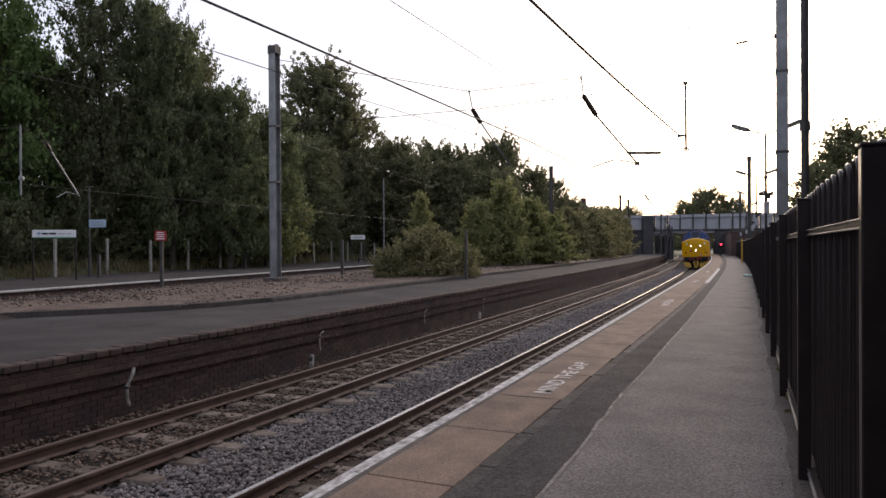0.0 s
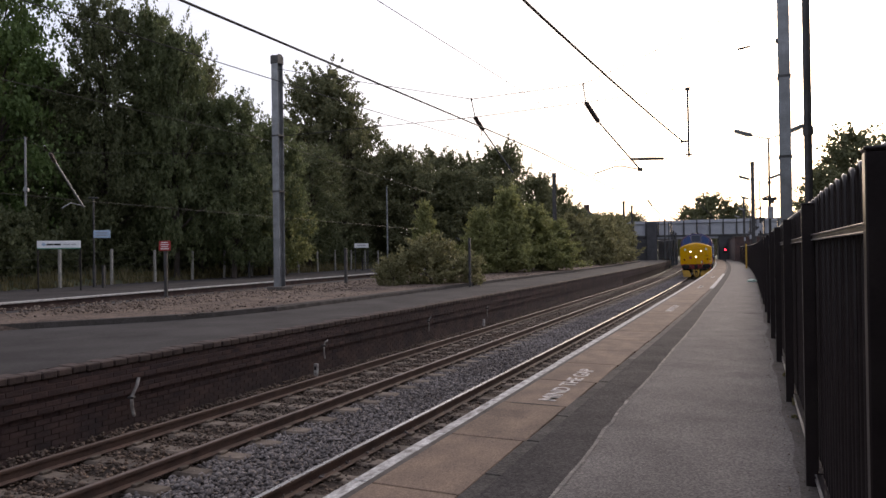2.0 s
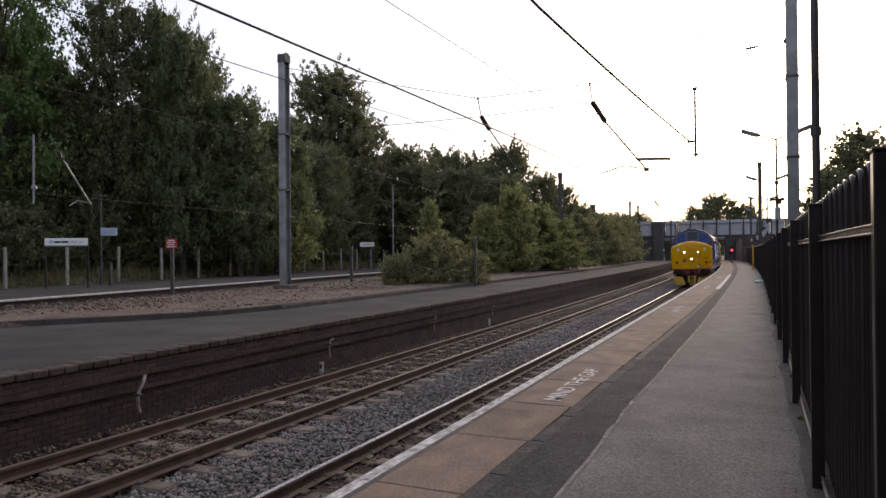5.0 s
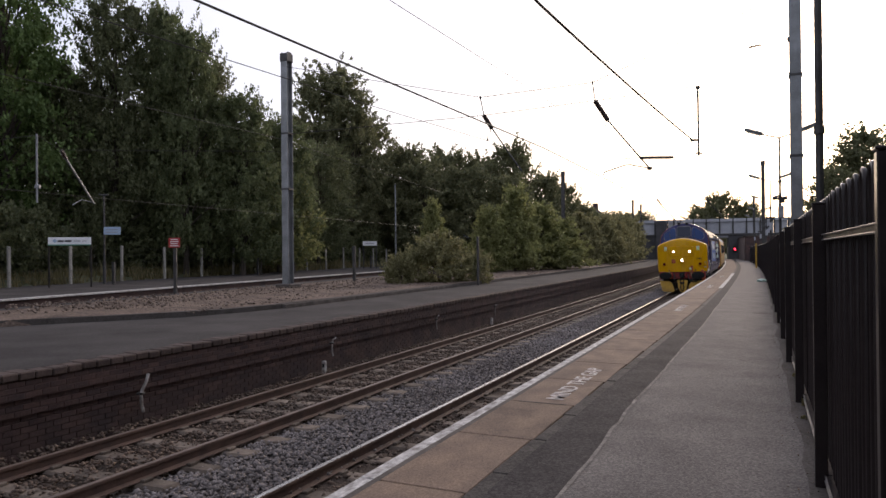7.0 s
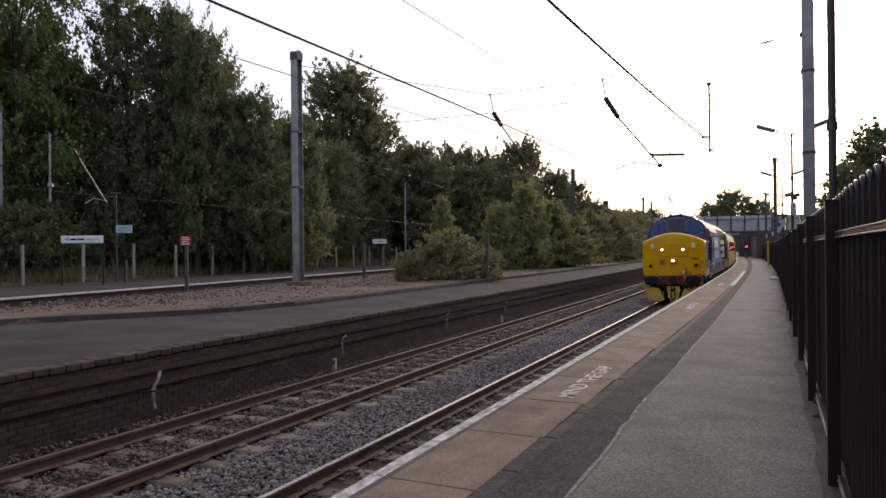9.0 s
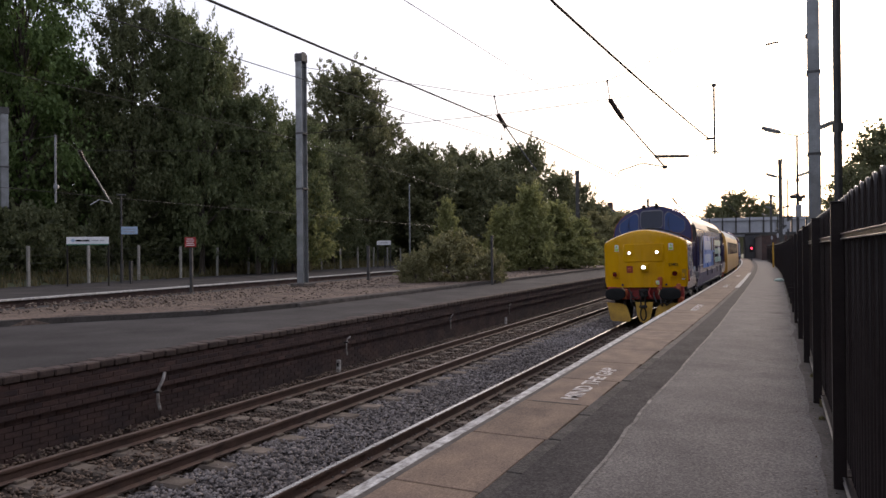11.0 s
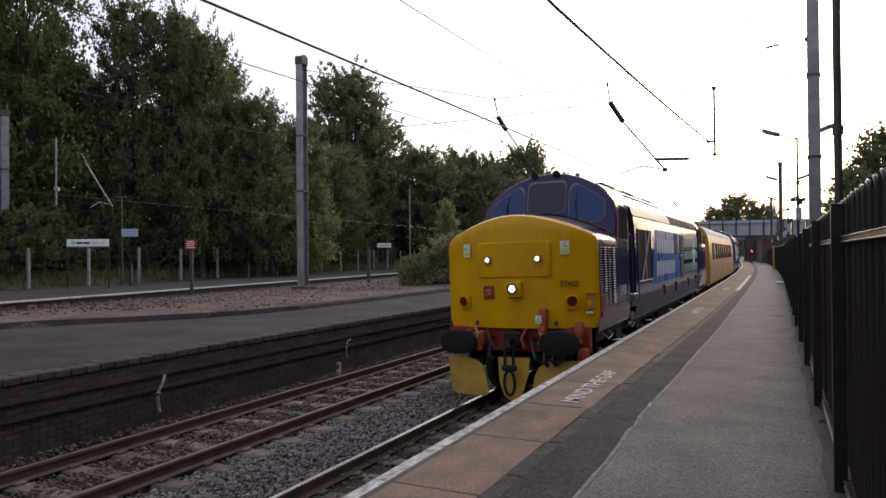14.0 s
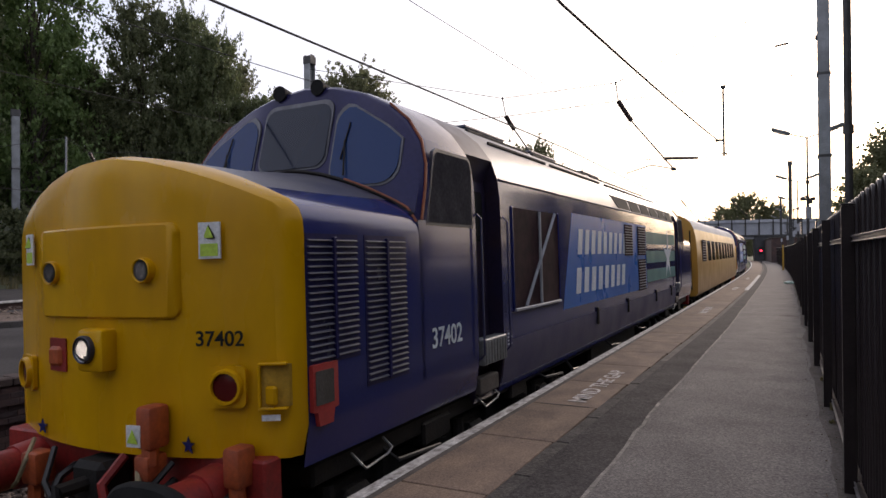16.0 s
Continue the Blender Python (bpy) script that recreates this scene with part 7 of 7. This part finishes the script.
    light = build_tree("tree", 7.5, 3.0, 0.6, 13000, 0.22, LEAF_LIGHT, 53, "young bright green tree before the dark wood", clumps=70, cone=0.5, csize=(0.11, 0.2))
    grow(light, [(-12.6, 53, 0, 1.0, 1.0), (-14.5, 56, 120, 0.9, 0.85)], bank_z)
    right = build_tree("tree", 9.5, 3.4, 1.0, 20000, 0.22, LEAF_HAZED, 61, "dark tree behind the black fence", clumps=90, cone=0.45, csize=(0.11, 0.2))
    grow(right, [(22.8, 38, 0, 1.0, 0.84), (26.6, 39, 90, 1.1, 0.88), (19.8, 36, 200, 0.6, 0.60), (30, 40, 310, 1.1, 0.98)])
    # understorey and bushes
    shrub = build_tree("bush", 3.4, 2.3, 0.05, 8000, 0.20, LEAF_DARK, 71, "dense dark shrub along the boundary fence", "bush", clumps=60, cone=0.4, csize=(0.12, 0.22))
    spots = []
    rng = random.Random(8)
    for i in range(24):
        q = far(-8 + i * 2.7, -11.2 - 2.2 * rng.random())
        spots.append((q.x, q.y, rng.random() * 360, rng.uniform(0.8, 1.15), rng.uniform(0.7, 1.35)))
    grow(shrub, spots, bank_z)
    b1 = build_tree("bush", 2.5, 2.0, 0.0, 13000, 0.13, LEAF_OLIVE, 83, "low spreading dull green bush on the island platform", "bush", clumps=70, cone=0.35, csize=(0.1, 0.2))
    p1, p2 = at(31.3, -9.2), at(32.6, -7.9)
    grow(b1, [(p1.x, p1.y, 0, 0.95, 0.92), (p2.x, p2.y, 100, 0.6, 0.62), (at(29.6, -10.2).x, at(29.6, -10.2).y, 40, 0.55, 0.6)])
    b2 = build_tree("bush", 5.2, 2.6, 0.1, 17000, 0.18, LEAF_LIGHT, 89, "tall light green bush on the island platform", "bush", clumps=80, cone=0.85, droop=0.4, csize=(0.1, 0.2))
    s2 = [at(46, -12.2), at(48.5, -11.0), at(52.5, -10.2), at(55.5, -9.2), at(43.5, -15.2)]
    grow(b2, [(s2[0].x, s2[0].y, 0, 0.8, 0.85), (s2[1].x, s2[1].y, 60, 1.1, 1.14), (s2[2].x, s2[2].y, 140, 1.2, 0.95), (s2[3].x, s2[3].y, 220, 1.1, 0.76), (s2[4].x, s2[4].y, 300, 0.6, 0.92)])
    b3 = build_tree("bush", 5.2, 3.0, 0.1, 14000, 0.22, LEAF_OLIVE, 97, "broad dull green bush further along the island", "bush", clumps=80, cone=0.42, csize=(0.1, 0.2))
    s3 = [at(70, -11.0), at(75, -9.8), at(80, -9.6), at(64, -14), at(86, -10.5), at(92, -10.2), at(60, -16.5), at(99, -10.0)]
    grow(b3, [(q.x, q.y, 37 * i, 0.95 + 0.05 * (i % 3), (0.98, 0.95, 0.95, 1.0, 1.1, 1.15, 0.9, 1.15)[i]) for i, q in enumerate(s3)])
    # weeds and grass tufts
    rg = np.random.default_rng(5)
    pts = []
    for i in range(900):
        q = far(rg.uniform(-12, 52), -8.4 - rg.random() * 3.4)
        pts.append((q.x, q.y, bank_z(q.x, q.y), rg.uniform(0.3, 0.95)))
    for i in range(160):
        q = at(rg.uniform(3, 40), FENCE_OFF + rg.uniform(-0.06, 0.1))
        pts.append((q.x, q.y, 0.0, rg.uniform(0.03, 0.09)))
    vs, fs = [], []
    for x, y, z, h in pts:
        for k in range(9):
            a, l_ = rg.random() * 6.283, h * rg.uniform(0.5, 1.1)
            dx, dy = math.cos(a), math.sin(a)
            bx, by = x + 0.18 * h * rg.normal(), y + 0.18 * h * rg.normal()
            w = 0.018 + 0.02 * h
            k0 = len(vs)
            vs += [(bx - dy * w, by + dx * w, z), (bx + dy * w, by - dx * w, z), (bx + dx * l_ * 0.35, by + dy * l_ * 0.35, z + l_)]
            fs.append((k0, k0 + 1, k0 + 2))
    tagged(raw("grass_tufts", vs, fs, BLADE), "dry grass and weeds along the fences", "grass", kind="stuff")


build_overhead()
build_lamp_post(station(11.5, 5.335, 0), 8.5)
lamp0 = build_lamp_post(station(27.0, 5.29, 0), 5.20)
for s_ in (42.5, 58.0, 73.5, 89.0):
    copy_thing(lamp0, station(s_, 5.27 if s_ < 50 else 5.38, 0))
build_signs()
build_shelter()
build_bridge()
build_plants()


# ---------------------------------------------------------------- what moves
SPEED = (0.0414823, -5.1402002, 76.7351159)


def train_s(t):
    return SPEED[0] * t * t + SPEED[1] * t + SPEED[2]


def train_pose(sf, a, b):
    """Pose of a vehicle from its front at sf, with bogies a and b metres behind it."""
    p, q = at(sf + a, 0.7525), at(sf + b, 0.7525)
    m = (p + q) / 2
    return pose(m.x, m.y, RAIL_Z + 0.75 * CANT, 0, -math.degrees(CANT), math.degrees(math.atan2(-(q - p).x, (q - p).y)))


def motions():
    half = [t / 2 for t in range(33)]
    walk(loco, [(t, train_pose(train_s(t), 3.2, 2 * HALF - 3.2)) for t in half])
    walk(coach, [(t, train_pose(train_s(t) + 20.15, 2.9, 16.8)) for t in half])
    walk(rear_loco, [(t, train_pose(train_s(t) + 41.0, 3.2, 2 * HALF - 3.2)) for t in half])
    for w, loc, r in loco_wheels + coach_wheels:
        walk(w, [(t / 10, pose(*loc, math.degrees((train_s(t / 10) - train_s(0)) / r) * -1)) for t in range(0, 161)])


motions()
